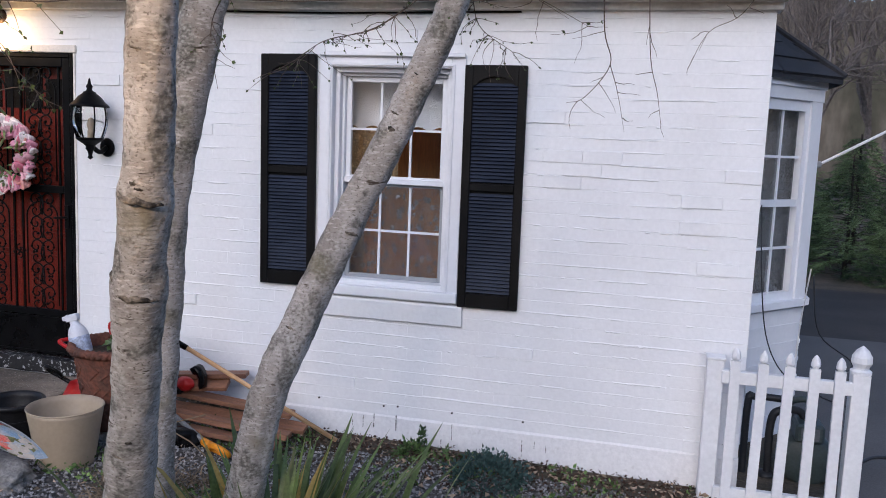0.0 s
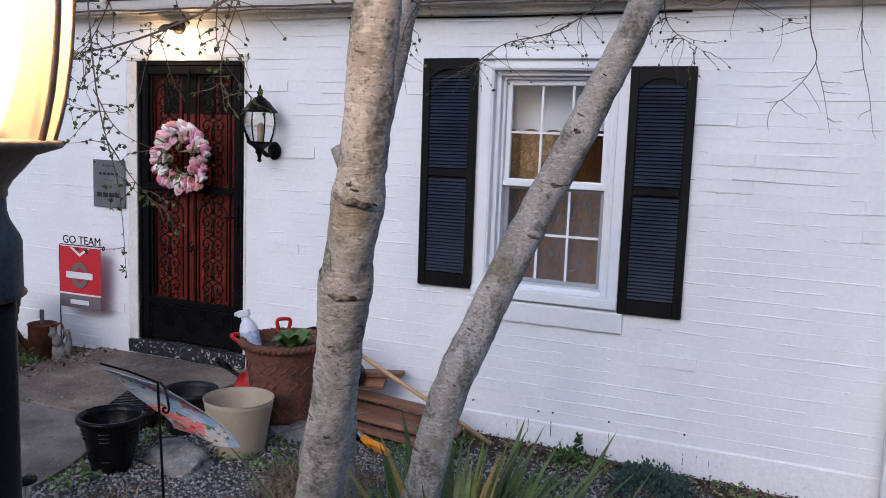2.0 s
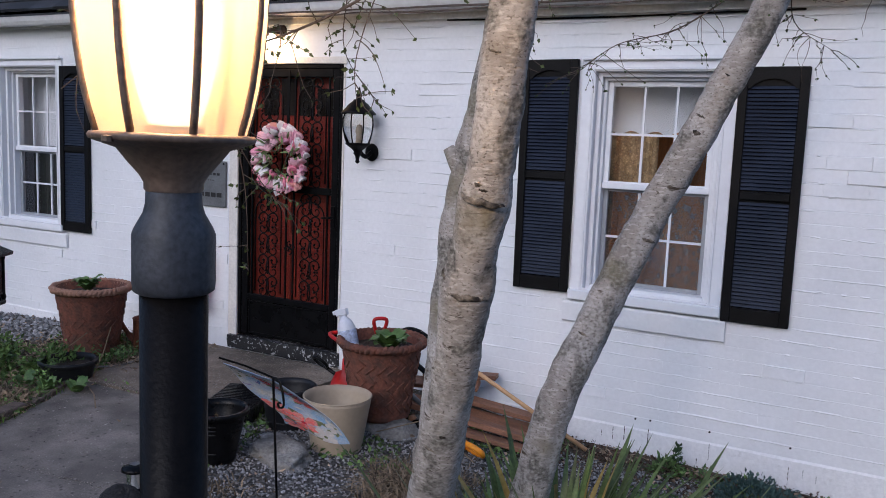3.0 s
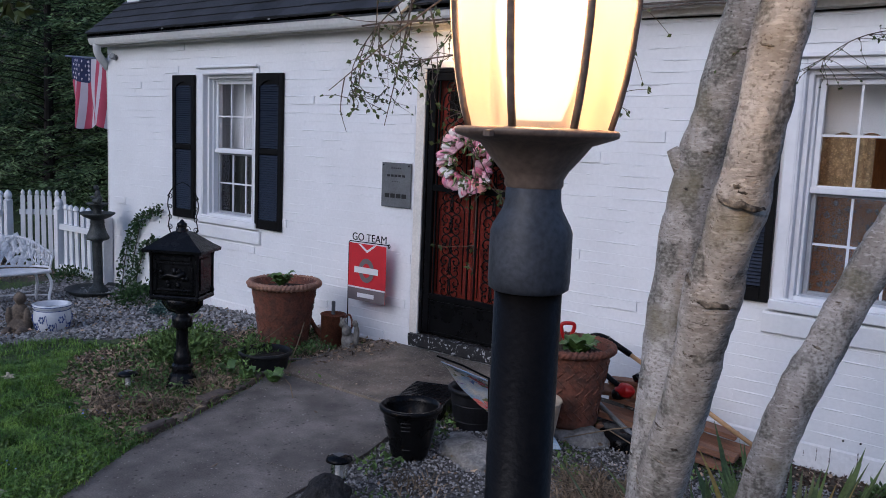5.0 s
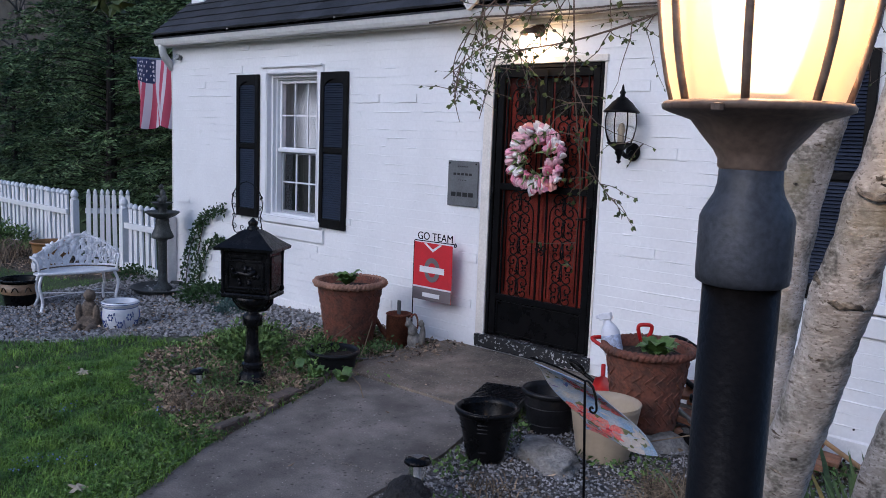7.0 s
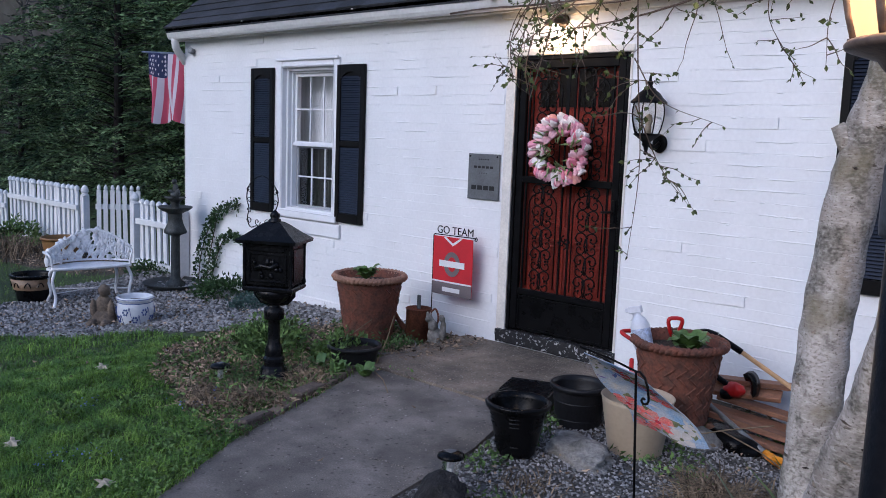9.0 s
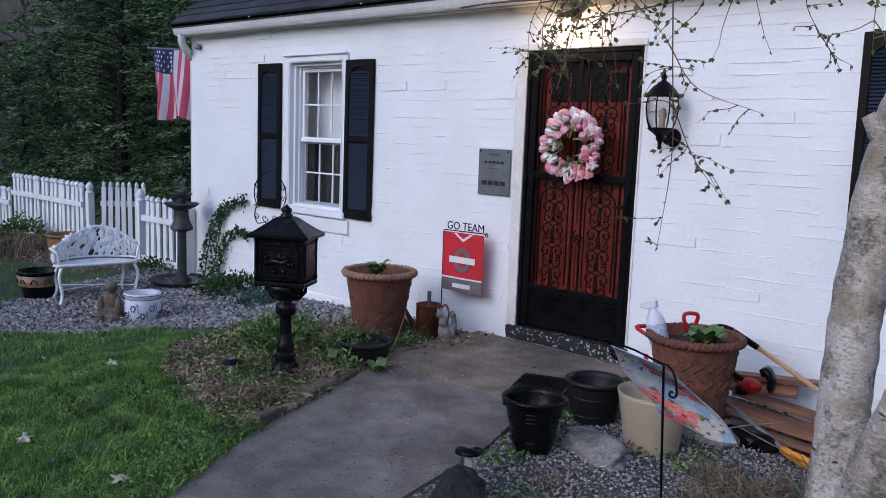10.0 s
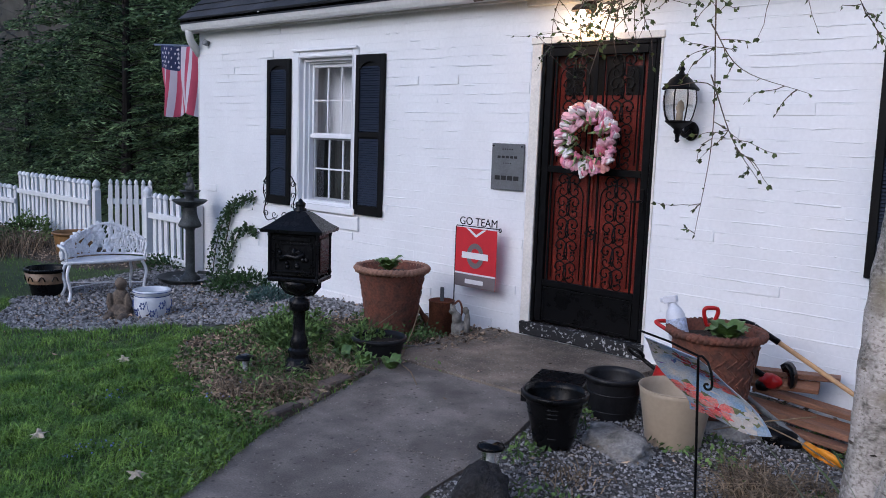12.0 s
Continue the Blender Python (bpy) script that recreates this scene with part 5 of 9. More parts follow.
def floral_flag():
    fl = thing("garden_flag", "pale blue garden flag with pink flowers blown back by wind", "flag", at=(-2.09, -2.69, 0.0), group="garden flags")
    base = mat("printed_blue_cloth", (0.20, 0.33, 0.52), 0.85, var=0.2, scale=18, fine=200, bump=0.2, col2=(0.54, 0.56, 0.58))
    pink = mat("printed_pink", (0.62, 0.10, 0.10), 0.85, var=0.3, col2=(0.60, 0.30, 0.27), scale=60, fine=200, bump=0.1)
    red = mat("printed_red", (0.46, 0.035, 0.06), 0.85, var=0.3, scale=60, fine=200, bump=0.1)
    sprig = mat("printed_blue_sprig", (0.10, 0.18, 0.42), 0.85, var=0.25, scale=40, fine=200, bump=0.1)
    white = mat("printed_white", (0.58, 0.55, 0.53), 0.85, var=0.1, scale=40, fine=200, bump=0.1)
    violet = mat("printed_violet", (0.22, 0.14, 0.38), 0.85, var=0.2, scale=40, fine=200, bump=0.1)
    leafm = mat("printed_leaf", (0.17, 0.19, 0.10), 0.85, var=0.25, scale=40, fine=200, bump=0.1)
    part("stake", tube([(0.045, 0, -0.16), (0.025, 0, 0.40), (0, 0, 0.85)], 0.0045, 6), IRON, fl)
    part("hook", tube([(0.0, 0, 0.85), (0.015, -0.003, 0.852), (0.035, -0.006, 0.838), (0.050, -0.01, 0.81), (0.056, -0.01, 0.775)] + [(0.040 + q[0], -0.01, 0.765 + q[2]) for q in spiral(0, 0, 0.016, 0.9, 0, -1, 10)], 0.0042, 6), IRON, fl)
    part("arm", tube([(0, 0, 0.85), (-0.08, -0.05, 0.89), (-0.155, -0.10, 0.918)], 0.004, 6), IRON, fl)

    W, H = 0.19, 0.41

    def f(x, z):
        # blown back from its arm by the wind: flat at first, then drooping
        u, d = x / W, H - z
        v = d / H
        a = math.radians(62 + 30 * u + 8 * math.sin(5 * v))
        out, drop = d * (0.88 - 0.14 * v), d * (0.52 + 0.16 * v) + 0.014 * math.sin(15 * d + 5 * u) * v + 0.03 * u * v
        side = 0.018 * math.sin(13 * d + 4 * u) * v
        return (-0.004 - 0.135 * u + out * math.cos(a) + side * math.sin(a), -0.008 - 0.088 * u + out * math.sin(a) - side * math.cos(a), 0.846 + 0.056 * u - drop)
    part("cloth", solid(cloth(W, H, 16, 20, f)), base, fl)
    rnd = random.Random(5)

    def lay(name, pts, m, lift):
        bm = bmesh.new()
        vs = []
        for x, z in pts:
            x, z = min(W - 0.004, max(0.004, x)), min(H - 0.004, max(0.004, z))
            p = Vector(f(x, z))
            nor = (Vector(f(x + 0.003, z)) - p).cross(Vector(f(x, z + 0.003)) - p).normalized()
            vs.append(bm.verts.new(p - nor * math.copysign(lift, nor.z)))
        bm.faces.new(vs)
        part(name, bm, m, fl)
    for k in range(54):
        cx, cz, a, ln = rnd.uniform(0.0, W), rnd.uniform(0.0, H), rnd.uniform(0, 6.28), rnd.uniform(0.02, 0.045)
        lay("printed_leaf", [(cx + x * ln * math.cos(a) - z * ln * math.sin(a), cz + x * ln * math.sin(a) + z * ln * math.cos(a)) for x, z in ((0, 0), (0.4, 0.13), (1, 0), (0.4, -0.13))], (sprig, white, violet, white)[k % 4], 0.0022 + 0.00004 * k)
    # flowers: share of the width from the free edge, share of the height from the top, size
    marks = [(0.10, 0.06, 0.024, white, 5), (0.12, 0.16, 0.026, white, 5), (0.55, 0.13, 0.024, red, 6), (0.64, 0.23, 0.032, red, 6), (0.84, 0.33, 0.028, red, 6), (0.86, 0.52, 0.032, pink, 5),
             (0.20, 0.66, 0.040, pink, 5), (0.45, 0.80, 0.043, pink, 5), (0.66, 0.93, 0.034, white, 5), (0.94, 0.84, 0.026, white, 5), (0.15, 0.93, 0.028, pink, 5), (0.93, 0.08, 0.022, white, 5)]
    for q, (u, v, r, m, petals) in enumerate(marks):
        cx, cz = W * (1 - u), H * (1 - v)
        for k in range(4):
            a = 0.8 + k * 1.57 + q
            lay("printed_leaf", [(cx + g * r * math.cos(a + s), cz + g * r * math.sin(a + s)) for g, s in ((0.5, 0), (1.1, -0.32), (1.55, 0), (1.1, 0.32))], leafm, 0.0046 + 0.00008 * q)
        for k in range(petals):
            a = k * 2 * math.pi / petals + cx * 40
            wide = 0.42 if petals == 5 else 0.2
            lay("printed_petal", [(cx + r * g * math.cos(a + s), cz + r * g * math.sin(a + s)) for g, s in ((0.05, 0), (0.6, -1.4 * wide), (1.0, -wide), (1.12, 0.0), (1.0, wide), (0.6, 1.4 * wide))], m, 0.0058 + 0.00004 * q + 0.00001 * k)
        lay("printed_centre", [(cx + r * 0.2 * math.cos(t), cz + r * 0.2 * math.sin(t)) for t in [k * 1.0472 for k in range(6)]], red if m is pink else leafm, 0.0068)


floral_flag()


def nation_flag():
    fl = thing("house_flag", "striped red, white and blue cloth flag on a pole", "flag", at=(-9.24, 0.25, 2.41))
    pole = mat("blue_grey_pole", (0.10, 0.12, 0.17), 0.5, var=0.2)
    red = mat("flag_red", (0.40, 0.060, 0.105), 0.85, var=0.08, fine=200, bump=0.2)
    white = mat("flag_white", (0.50, 0.46, 0.52), 0.85, var=0.05, fine=200, bump=0.2)
    blue = mat("flag_blue", (0.022, 0.030, 0.085), 0.85, var=0.1, fine=200, bump=0.2)
    part("pole", tube([(0.0, 0, -0.02), (-1.40, 0, 0.07)], 0.013, 10), pole, fl, smooth=True)
    part("bracket", boxes((-0.06, 0.005, -0.03, 0.03, -0.06, 0.03), bevel=0.004), IRON, fl)

    def f(x, z):
        # x runs along the pole, z downwards; soft hanging folds
        v = z / 1.0
        return (-0.30 - x * (0.94 - 0.10 * v) - 0.06 * v + 0.05 * v * math.sin(x * 9), -0.02 + 0.075 * math.sin(x * 12 + 2.2 * v) * (0.25 + v) + 0.02 * math.sin(x * 23), 0.03 - z * (0.94 + 0.06 * math.cos(x * 9)) - 0.02 * math.sin(x * 5))
    n = 13
    for k in range(n):
        a, b = 0.95 * k / n, 0.95 * (k + 1) / n
        z0 = 0.29 if k >= 6 else 0.0
        bm = bmesh.new()
        rows = []
        for j in range(15):
            z = z0 + (0.84 - z0) * j / 14
            rows.append([bm.verts.new(f(a + (b - a) * i / 3, z)) for i in range(4)])
        for p, q in zip(rows, rows[1:]):
            for i in range(3):
                bm.faces.new((p[i], p[i + 1], q[i + 1], q[i]))
        part("stripe", bm, red if k % 2 == 0 else white, fl)
    bm = bmesh.new()
    rows = []
    for j in range(9):
        z = 0.29 * j / 8
        rows.append([bm.verts.new(f(0.95 * 6 / n + (0.95 * 7 / n) * i / 10, z)) for i in range(11)])
    for p, q in zip(rows, rows[1:]):
        for i in range(10):
            bm.faces.new((p[i], p[i + 1], q[i + 1], q[i]))
    part("canton", bm, blue, fl)
    star = bmesh.new()
    vs = []
    for k in range(10):
        r = 0.022 if k % 2 == 0 else 0.009
        vs.append(star.verts.new((r * math.sin(k * math.pi / 5), 0, r * math.cos(k * math.pi / 5))))
    star.faces.new(vs)
    star_mesh = finish(star)
    star_mesh.materials.append(white)
    for i in range(6):
        for j in range(5):
            p = f(0.95 * 6 / n + 0.04 + 0.078 * i + (0.035 if j % 2 else 0), 0.04 + 0.053 * j)
            part("star", star_mesh, None, fl).location = (p[0], p[1] - 0.012, p[2])


nation_flag()


def corner_camera():
    cc = thing("flood_light", "small grey outdoor spotlight at the eaves corner", "outdoor light", at=(-9.06, 0, 2.40))
    part("mount", lathe([(0, 0), (0.035, 0), (0.035, 0.012), (0, 0.015)], 16), GREY_METAL, cc).matrix_basis = pose(0, 0, 0, 90, 0, 0)
    part("head", lathe([(0, -0.06), (0.03, -0.055), (0.042, -0.02), (0.05, 0.03), (0.045, 0.032), (0.0, 0.0)], 18), GREY_METAL, cc, smooth=True).matrix_basis = pose(0.0, -0.055, 0.0, 65, 20, 0)
    cc.scale = (0.7, 0.7, 0.7)


corner_camera()


# ---- bay window at the right-hand side ----
def bay_window():
    bay = thing("bay_window", "white bay window with a small dark shingled roof", "window", kind="structure")
    # plan of the bay: angled face towards the street, then the long side
    A, B, C = Vector((0.61, 0.72)), Vector((1.09, 1.28)), Vector((1.09, 3.0))

    def board(a, b, z0, z1, out, t, name, material, label=""):
        d = (b - a).normalized()
        n = Vector((d.y, -d.x))
        bm = bmesh.new()
        q = [a + n * out, b + n * out, b + n * (out - t), a + n * (out - t)]
        lo = [bm.verts.new((p.x, p.y, z0)) for p in q]
        hi = [bm.verts.new((p.x, p.y, z1)) for p in q]
        bm.faces.new(lo)
        bm.faces.new(hi)
        for i in range(4):
            j = (i + 1) % 4
            bm.faces.new((lo[i], lo[j], hi[j], hi[i]))
        return part(name, bm, material, bay, label)
    d = (B - A).normalized()
    L = (B - A).length
    for a, b in ((A, B), (B, C)):
        dd = (b - a).normalized()
        ll = (b - a).length
        for k in range(8):
            board(a, b, -0.2985 + k * 0.125, -0.2985 + k * 0.125 + 0.100, 0.004, 0.03, "siding_board", TRIM)
            board(a, b, -0.2985 + k * 0.125 - 0.024, -0.2985 + k * 0.125 - 0.0005, 0.010, 0.03, "siding_lap", TRIM)
        board(a, b, 0.70, 0.745, 0.045, 0.08, "sill_board", TRIM)
        board(a, b, 2.07, 2.20, 0.02, 0.05, "head_board", TRIM)
        board(a, b, 2.15, 2.215, 0.035, 0.06, "frieze_board", TRIM)
        board(a, a + dd * 0.09, 0.745, 2.07, 0.012, 0.05, "corner_board", TRIM)
        board(b - dd * 0.12, b, 0.745, 2.07, 0.014, 0.05, "corner_board", TRIM)
        board(a + dd * 0.09, a + dd * 0.13, 0.745, 2.07, -0.002, 0.05, "frame_board", TRIM)
        board(b - dd * 0.17, b - dd * 0.12, 0.745, 2.07, -0.002, 0.05, "frame_board", TRIM)
        board(a + dd * 0.13, b - dd * 0.17, 2.0, 2.07, -0.002, 0.05, "frame_board", TRIM)
        board(a + dd * 0.13, b - dd * 0.17, 0.745, 0.80, -0.002, 0.05, "frame_board", TRIM)
        board(a + dd * 0.13, b - dd * 0.17, 1.375, 1.42, -0.006, 0.04, "meeting_rail", TRIM)
        for u in (0.5,):
            x = 0.13 + (ll - 0.30) * u
            board(a + dd * (x - 0.008), a + dd * (x + 0.008), 0.80, 2.0, -0.018, 0.01, "muntin", TRIM)
        for z in (1.10, 1.70):
            board(a + dd * 0.13, b - dd * 0.17, z - 0.008, z + 0.008, -0.017, 0.012, "muntin", TRIM)
        board(a + dd * 0.13, b - dd * 0.17, 0.80, 2.0, -0.03, 0.004, "pane", PANE, "window pane").visible_shadow = False
        board(a + dd * 0.05, b - dd * 0.05, 0.75, 2.06, -0.12, 0.004, "lace", LACE, "lace curtain")
    bm = bmesh.new()
    eave = [Vector((0.55, 0.60, 2.215)), Vector((1.20, 1.22, 2.215)), Vector((1.20, 3.05, 2.215))]
    top = [Vector((0.61, 1.28, 2.66)), Vector((0.61, 1.45, 2.66)), Vector((0.61, 3.0, 2.66))]
    V = [bm.verts.new(p) for p in eave]
    W = [bm.verts.new(p) for p in top]
    U = [bm.verts.new(p + Vector((0, 0, -0.03))) for p in eave]
    bm.faces.new((V[0], V[1], W[1], W[0]))
    bm.faces.new((V[1], V[2], W[2], W[1]))
    bm.faces.new((V[0], V[1], U[1], U[0]))
    bm.faces.new((V[1], V[2], U[2], U[1]))
    bm.faces.new((U[0], U[1], U[2], W[2], W[0]))
    part("bay_roof", bm, SHINGLE, bay, "dark slate-like shingle roof")
    for r in range(4):
        u0, u1 = r / 4, (r + 1.15) / 4
        for k in range(3 - (r > 2)):
            a0, a1 = k / (3 - (r > 2)), (k + 0.96) / (3 - (r > 2))
            b = bmesh.new()

            def P(s, u, h):
                p = eave[0].lerp(eave[1], s).lerp(top[0].lerp(top[1], s), u)
                return p + Vector((0.5, -0.5, 0.7)).normalized() * h
            q = [P(a0, u0, 0.022), P(a1, u0, 0.022), P(a1, min(1, u1), 0.008), P(a0, min(1, u1), 0.008), P(a0, u0, 0.004), P(a1, u0, 0.004)]
            v = [b.verts.new(p) for p in q]
            b.faces.new(v[:4])
            b.faces.new((v[0], v[1], v[5], v[4]))
            part("shingle", b, SHINGLE, bay)
    part("hip_ridge", tube([eave[1] + Vector((0.01, -0.01, 0.02)), top[1] + Vector((0, 0, 0.03))], 0.022, 6), SHINGLE, bay)


bay_window()
part("bay_base_wall", boxes((0.60, 0.80, 1.05, 3.0, -0.4, 0.7)), WHITE_PAINT, label="white base wall under the bay window", category="wall", kind="structure")


# ---- picket fences ----
def picket_mesh(h, w=0.052, t=0.024):
    bm = bmesh.new()
    box(bm, -w / 2, w / 2, -t / 2, t / 2, 0, h - 0.075)
    # turned neck and pointed finial
    q = w / 0.052
    lathe([(0.016 * q, h - 0.076), (0.016 * q, h - 0.068), (0.024 * q, h - 0.062), (0.025 * q, h - 0.05), (0.020 * q, h - 0.025), (0.010 * q, h - 0.008), (0, h)], 8, bm)
    return finish(bm)


def post_mesh(h, w=0.088):
    bm = bmesh.new()
    box(bm, -w / 2, w / 2, -w / 2, w / 2, -0.3, h - 0.15, bevel=0.004)
    lathe([(w * 0.62, h - 0.15), (w * 0.62, h - 0.135), (w * 0.45, h - 0.125), (w * 0.45, h - 0.115), (w * 0.60, h - 0.09), (w * 0.58, h - 0.06), (w * 0.35, h - 0.025), (0.0, h)], 14, bm)
    return finish(bm)


PICKET = {}


def fence_run(fence, a, b, n, h, base, rails=(0.18, 0.72), lean=0.0, wide=0.052):
    """Pickets and two rails from a to b (x, y); base gives the height of the foot."""
    a, b = Vector(a), Vector(b)
    d = (b - a).normalized()
    ang = math.degrees(math.atan2(d.y, d.x))
    key = (round(h, 3), wide)
    if key not in PICKET:
        PICKET[key] = picket_mesh(h, wide)
        PICKET[key].materials.append(FENCE)
    for r in rails:
        bm = bmesh.new()
        box(bm, 0, (b - a).length, -0.02, 0.02, -0.035, 0.035, bevel=0.004)
        ob = part("rail", bm, FENCE, fence)
        ob.matrix_basis = pose(a.x, a.y, base + h * r, 0, 0, ang) @ pose(0, 0.033, 0)
    for k in range(n):
        p = a + (b - a) * ((k + 0.5) / n)
        part("picket", PICKET[key], None, fence).matrix_basis = pose(p.x, p.y, base + 0.02, random.uniform(-1, 1), random.uniform(-0.8, 0.8) + lean, ang)


def fences():
    rf = thing("picket_fence", "short white picket fence panel beside the house corner", "fence", group="white picket fence")
    base = -0.18
    fence_run(rf, (0.47, -0.19), (1.13, -0.19), 5, 0.84, base, rails=(0.04, 0.82))
    bm = bmesh.new()
    box(bm, -0.045, 0.045, -0.045, 0.045, -0.3, 0.775, bevel=0.005)
    part("post", bm, FENCE, rf).matrix_basis = pose(0.438, -0.115, base)
    part("post_cap", boxes((-0.052, 0.052, -0.052, 0.052, 0.775, 0.79), bevel=0.004), FENCE, rf).matrix_basis = pose(0.438, -0.115, base)
    pm = post_mesh(0.92)
    part("post", pm, FENCE, rf).matrix_basis = pose(1.165, -0.13, base)

    lf = thing("picket_fence", "white picket fence running from the house to the hedge", "fence", group="white picket fence")
    fence_run(lf, (-9.24, 0.03), (-10.36, 0.03), 8, 0.92, -0.24, wide=0.078)
    part("post", boxes((-0.06, 0.06, -0.06, 0.06, -0.3, 0.86), bevel=0.005), FENCE, lf).matrix_basis = pose(-9.22, -0.07, -0.22)
    pl = post_mesh(1.02)
    pl.materials.append(FENCE)
    for px, py in ((-10.46, 0.03), (-11.80, 0.03)):
        part("post", pl, None, lf).matrix_basis = pose(px, py, -0.25)
    fence_run(lf, (-11.95, 0.03), (-14.3, 0.03), 17, 1.0, -0.27, wide=0.086)
    fence_run(lf, (-14.4, 0.03), (-16.4, 0.03), 14, 0.80, -0.30, wide=0.086)
    gate = thing("garden_gate", "white picket garden gate standing ajar", "gate")
    ga, gb = Vector((-11.70, 0.12)), Vector((-11.30, 0.58))
    fence_run(gate, ga, gb, 7, 1.0, -0.24, wide=0.055)


fences()


# ---- things in the yard ----
def mailbox():
    mb = thing("pedestal_mailbox", "black cast metal pedestal mailbox with relief panels", "mailbox", at=(-5.10, -1.87, -0.07), turn=30)
    MB = mat("black_cast_metal", (0.006, 0.006, 0.007), 0.26, metal=0.0, spec=0.16, var=0.3, scale=9, fine=120, bump=0.3)
    part("foot", lathe([(0, 0), (0.150, 0), (0.152, 0.02), (0.138, 0.03), (0.120, 0.08), (0.096, 0.12), (0.088, 0.135), (0.072, 0.15), (0.072, 0.17), (0.080, 0.18), (0.078, 0.20), (0.062, 0.215)], 12), MB, mb)
    part("column", lathe([(0.062, 0.205), (0.066, 0.24), (0.056, 0.28), (0.046, 0.30), (0.042, 0.42), (0.046, 0.455), (0.072, 0.462), (0.074, 0.50), (0.072, 0.53), (0.046, 0.54), (0.044, 0.56), (0.06, 0.58)], 16), MB, mb, smooth=True)
    part("bracket", lathe([(0.05, 0.56), (0.080, 0.575), (0.120, 0.605), (0.145, 0.655), (0.10, 0.66), (0.0, 0.66)], 16), MB, mb, smooth=True)
    for sx in (-1, 1):
        part("scroll_bracket", tube([(sx * 0.05, 0, 0.56), (sx * 0.10, 0, 0.57), (sx * 0.15, 0, 0.62), (sx * 0.15, 0, 0.66)], 0.014, 8), MB, mb, smooth=True)
    part("plinth", boxes((-0.19, 0.19, -0.14, 0.14, 0.655, 0.685), bevel=0.008), MB, mb)
    part("body", boxes((-0.175, 0.175, -0.125, 0.125, 0.685, 0.965), bevel=0.012), MB, mb)
    for sx in (-1, 1):
        for sy in (-1, 1):
            part("corner_pilaster", lathe([(0.013, 0.686), (0.018, 0.70), (0.012, 0.72), (0.012, 0.93), (0.018, 0.95), (0.013, 0.964)], 10, at=(sx * 0.176, sy * 0.126, 0)), MB, mb, smooth=True)
    door = part("mail_door", ring(-0.145, 0.145, 0.715, 0.905, 0.014, -0.134, -0.124, 0.003), MB, mb)
    bm = bmesh.new()
    rnd = random.Random(3)
    # relief of rounded forms on the front panel
    for k in range(16):
        lathe([(0, -0.02), (0.014, -0.01), (0.016, 0.004), (0, 0.02)], 8, bm, (rnd.uniform(-0.10, 0.10), -0.127, rnd.uniform(0.75, 0.86)))
    tube([(-0.10, -0.128, 0.80), (-0.04, -0.132, 0.82), (0.03, -0.132, 0.81), (0.08, -0.128, 0.84)], 0.018, 8, bm)
    tube([(0.0, -0.13, 0.81), (0.01, -0.135, 0.87)], 0.016, 8, bm)
    part("relief", bm, MB, door, smooth=True)
    part("mail_slot", boxes((-0.13, 0.13, -0.138, -0.1255, 0.915, 0.945), bevel=0.004), MB, mb)
    for sx in (-1, 1):
        part("side_panel", boxes((sx * 0.181 - 0.004, sx * 0.181 + 0.004, -0.09, 0.09, 0.72, 0.93), bevel=0.003), MB, mb)
    # concave hipped roof with finial
    bm = bmesh.new()
    rings = []
    for s, z in ((1.0, 0.965), (1.02, 0.985), (0.78, 1.015), (0.52, 1.055), (0.32, 1.085), (0.22, 1.095)):
        rings.append([bm.verts.new((x * s, y * s, z)) for x, y in ((-0.225, -0.17), (0.225, -0.17), (0.225, 0.17), (-0.225, 0.17))])
    for a, b in zip(rings, rings[1:]):
        for i in range(4):
            j = (i + 1) % 4
            bm.faces.new((a[i], a[j], b[j], b[i]))
    bm.faces.new(rings[0])
    bm.faces.new(rings[-1])
    part("roof", bm, MB, mb)
    part("finial", lathe([(0.045, 1.095), (0.042, 1.11), (0.03, 1.115), (0.036, 1.13), (0.036, 1.145), (0.02, 1.155), (0.012, 1.165), (0.0, 1.175)], 14), MB, mb, smooth=True)
    mb.scale = (0.88, 0.88, 0.985)


mailbox()


def bucket(name, label, at, r_top, r_bot, h, material, ribs=0, lip=0.012, group="plastic plant pots", tilt=0.0):
    b = thing(name, label, "plant pot", at=at, group=group)
    prof = [(0, 0), (r_bot, 0), (r_bot * 1.01, 0.01)]
    for k in range(1, 12):
        u = k / 12
        r = r_bot + (r_top - r_bot) * u
        prof.append((r, h * u))
    prof += [(r_top * 0.998, h), (r_top - 0.007, h), (r_top - 0.014, h - 0.03), (r_bot - 0.006, 0.012), (0, 0.012)] if lip < 0.005 else [(r_top, h - 0.028), (r_top + lip, h - 0.026), (r_top + lip + 0.002, h - 0.006), (r_top + lip - 0.004, h), (r_top - 0.006, h), (r_top - 0.012, h - 0.03), (r_bot - 0.006, 0.012), (0, 0.012)]
    part("body", lathe(prof, 44), material, b, smooth=True)
    for k in range(ribs):
        for z in (0.62, 0.70, 0.78, 0.22):
            a0 = 2 * math.pi * k / ribs
            r = r_bot + (r_top - r_bot) * z + 0.0015
            part("moulded_rib", tube([(r * math.cos(a0 + q * 0.045), r * math.sin(a0 + q * 0.045), h * z) for q in range(-4, 5)], 0.0035, 5), material, b)
    return b


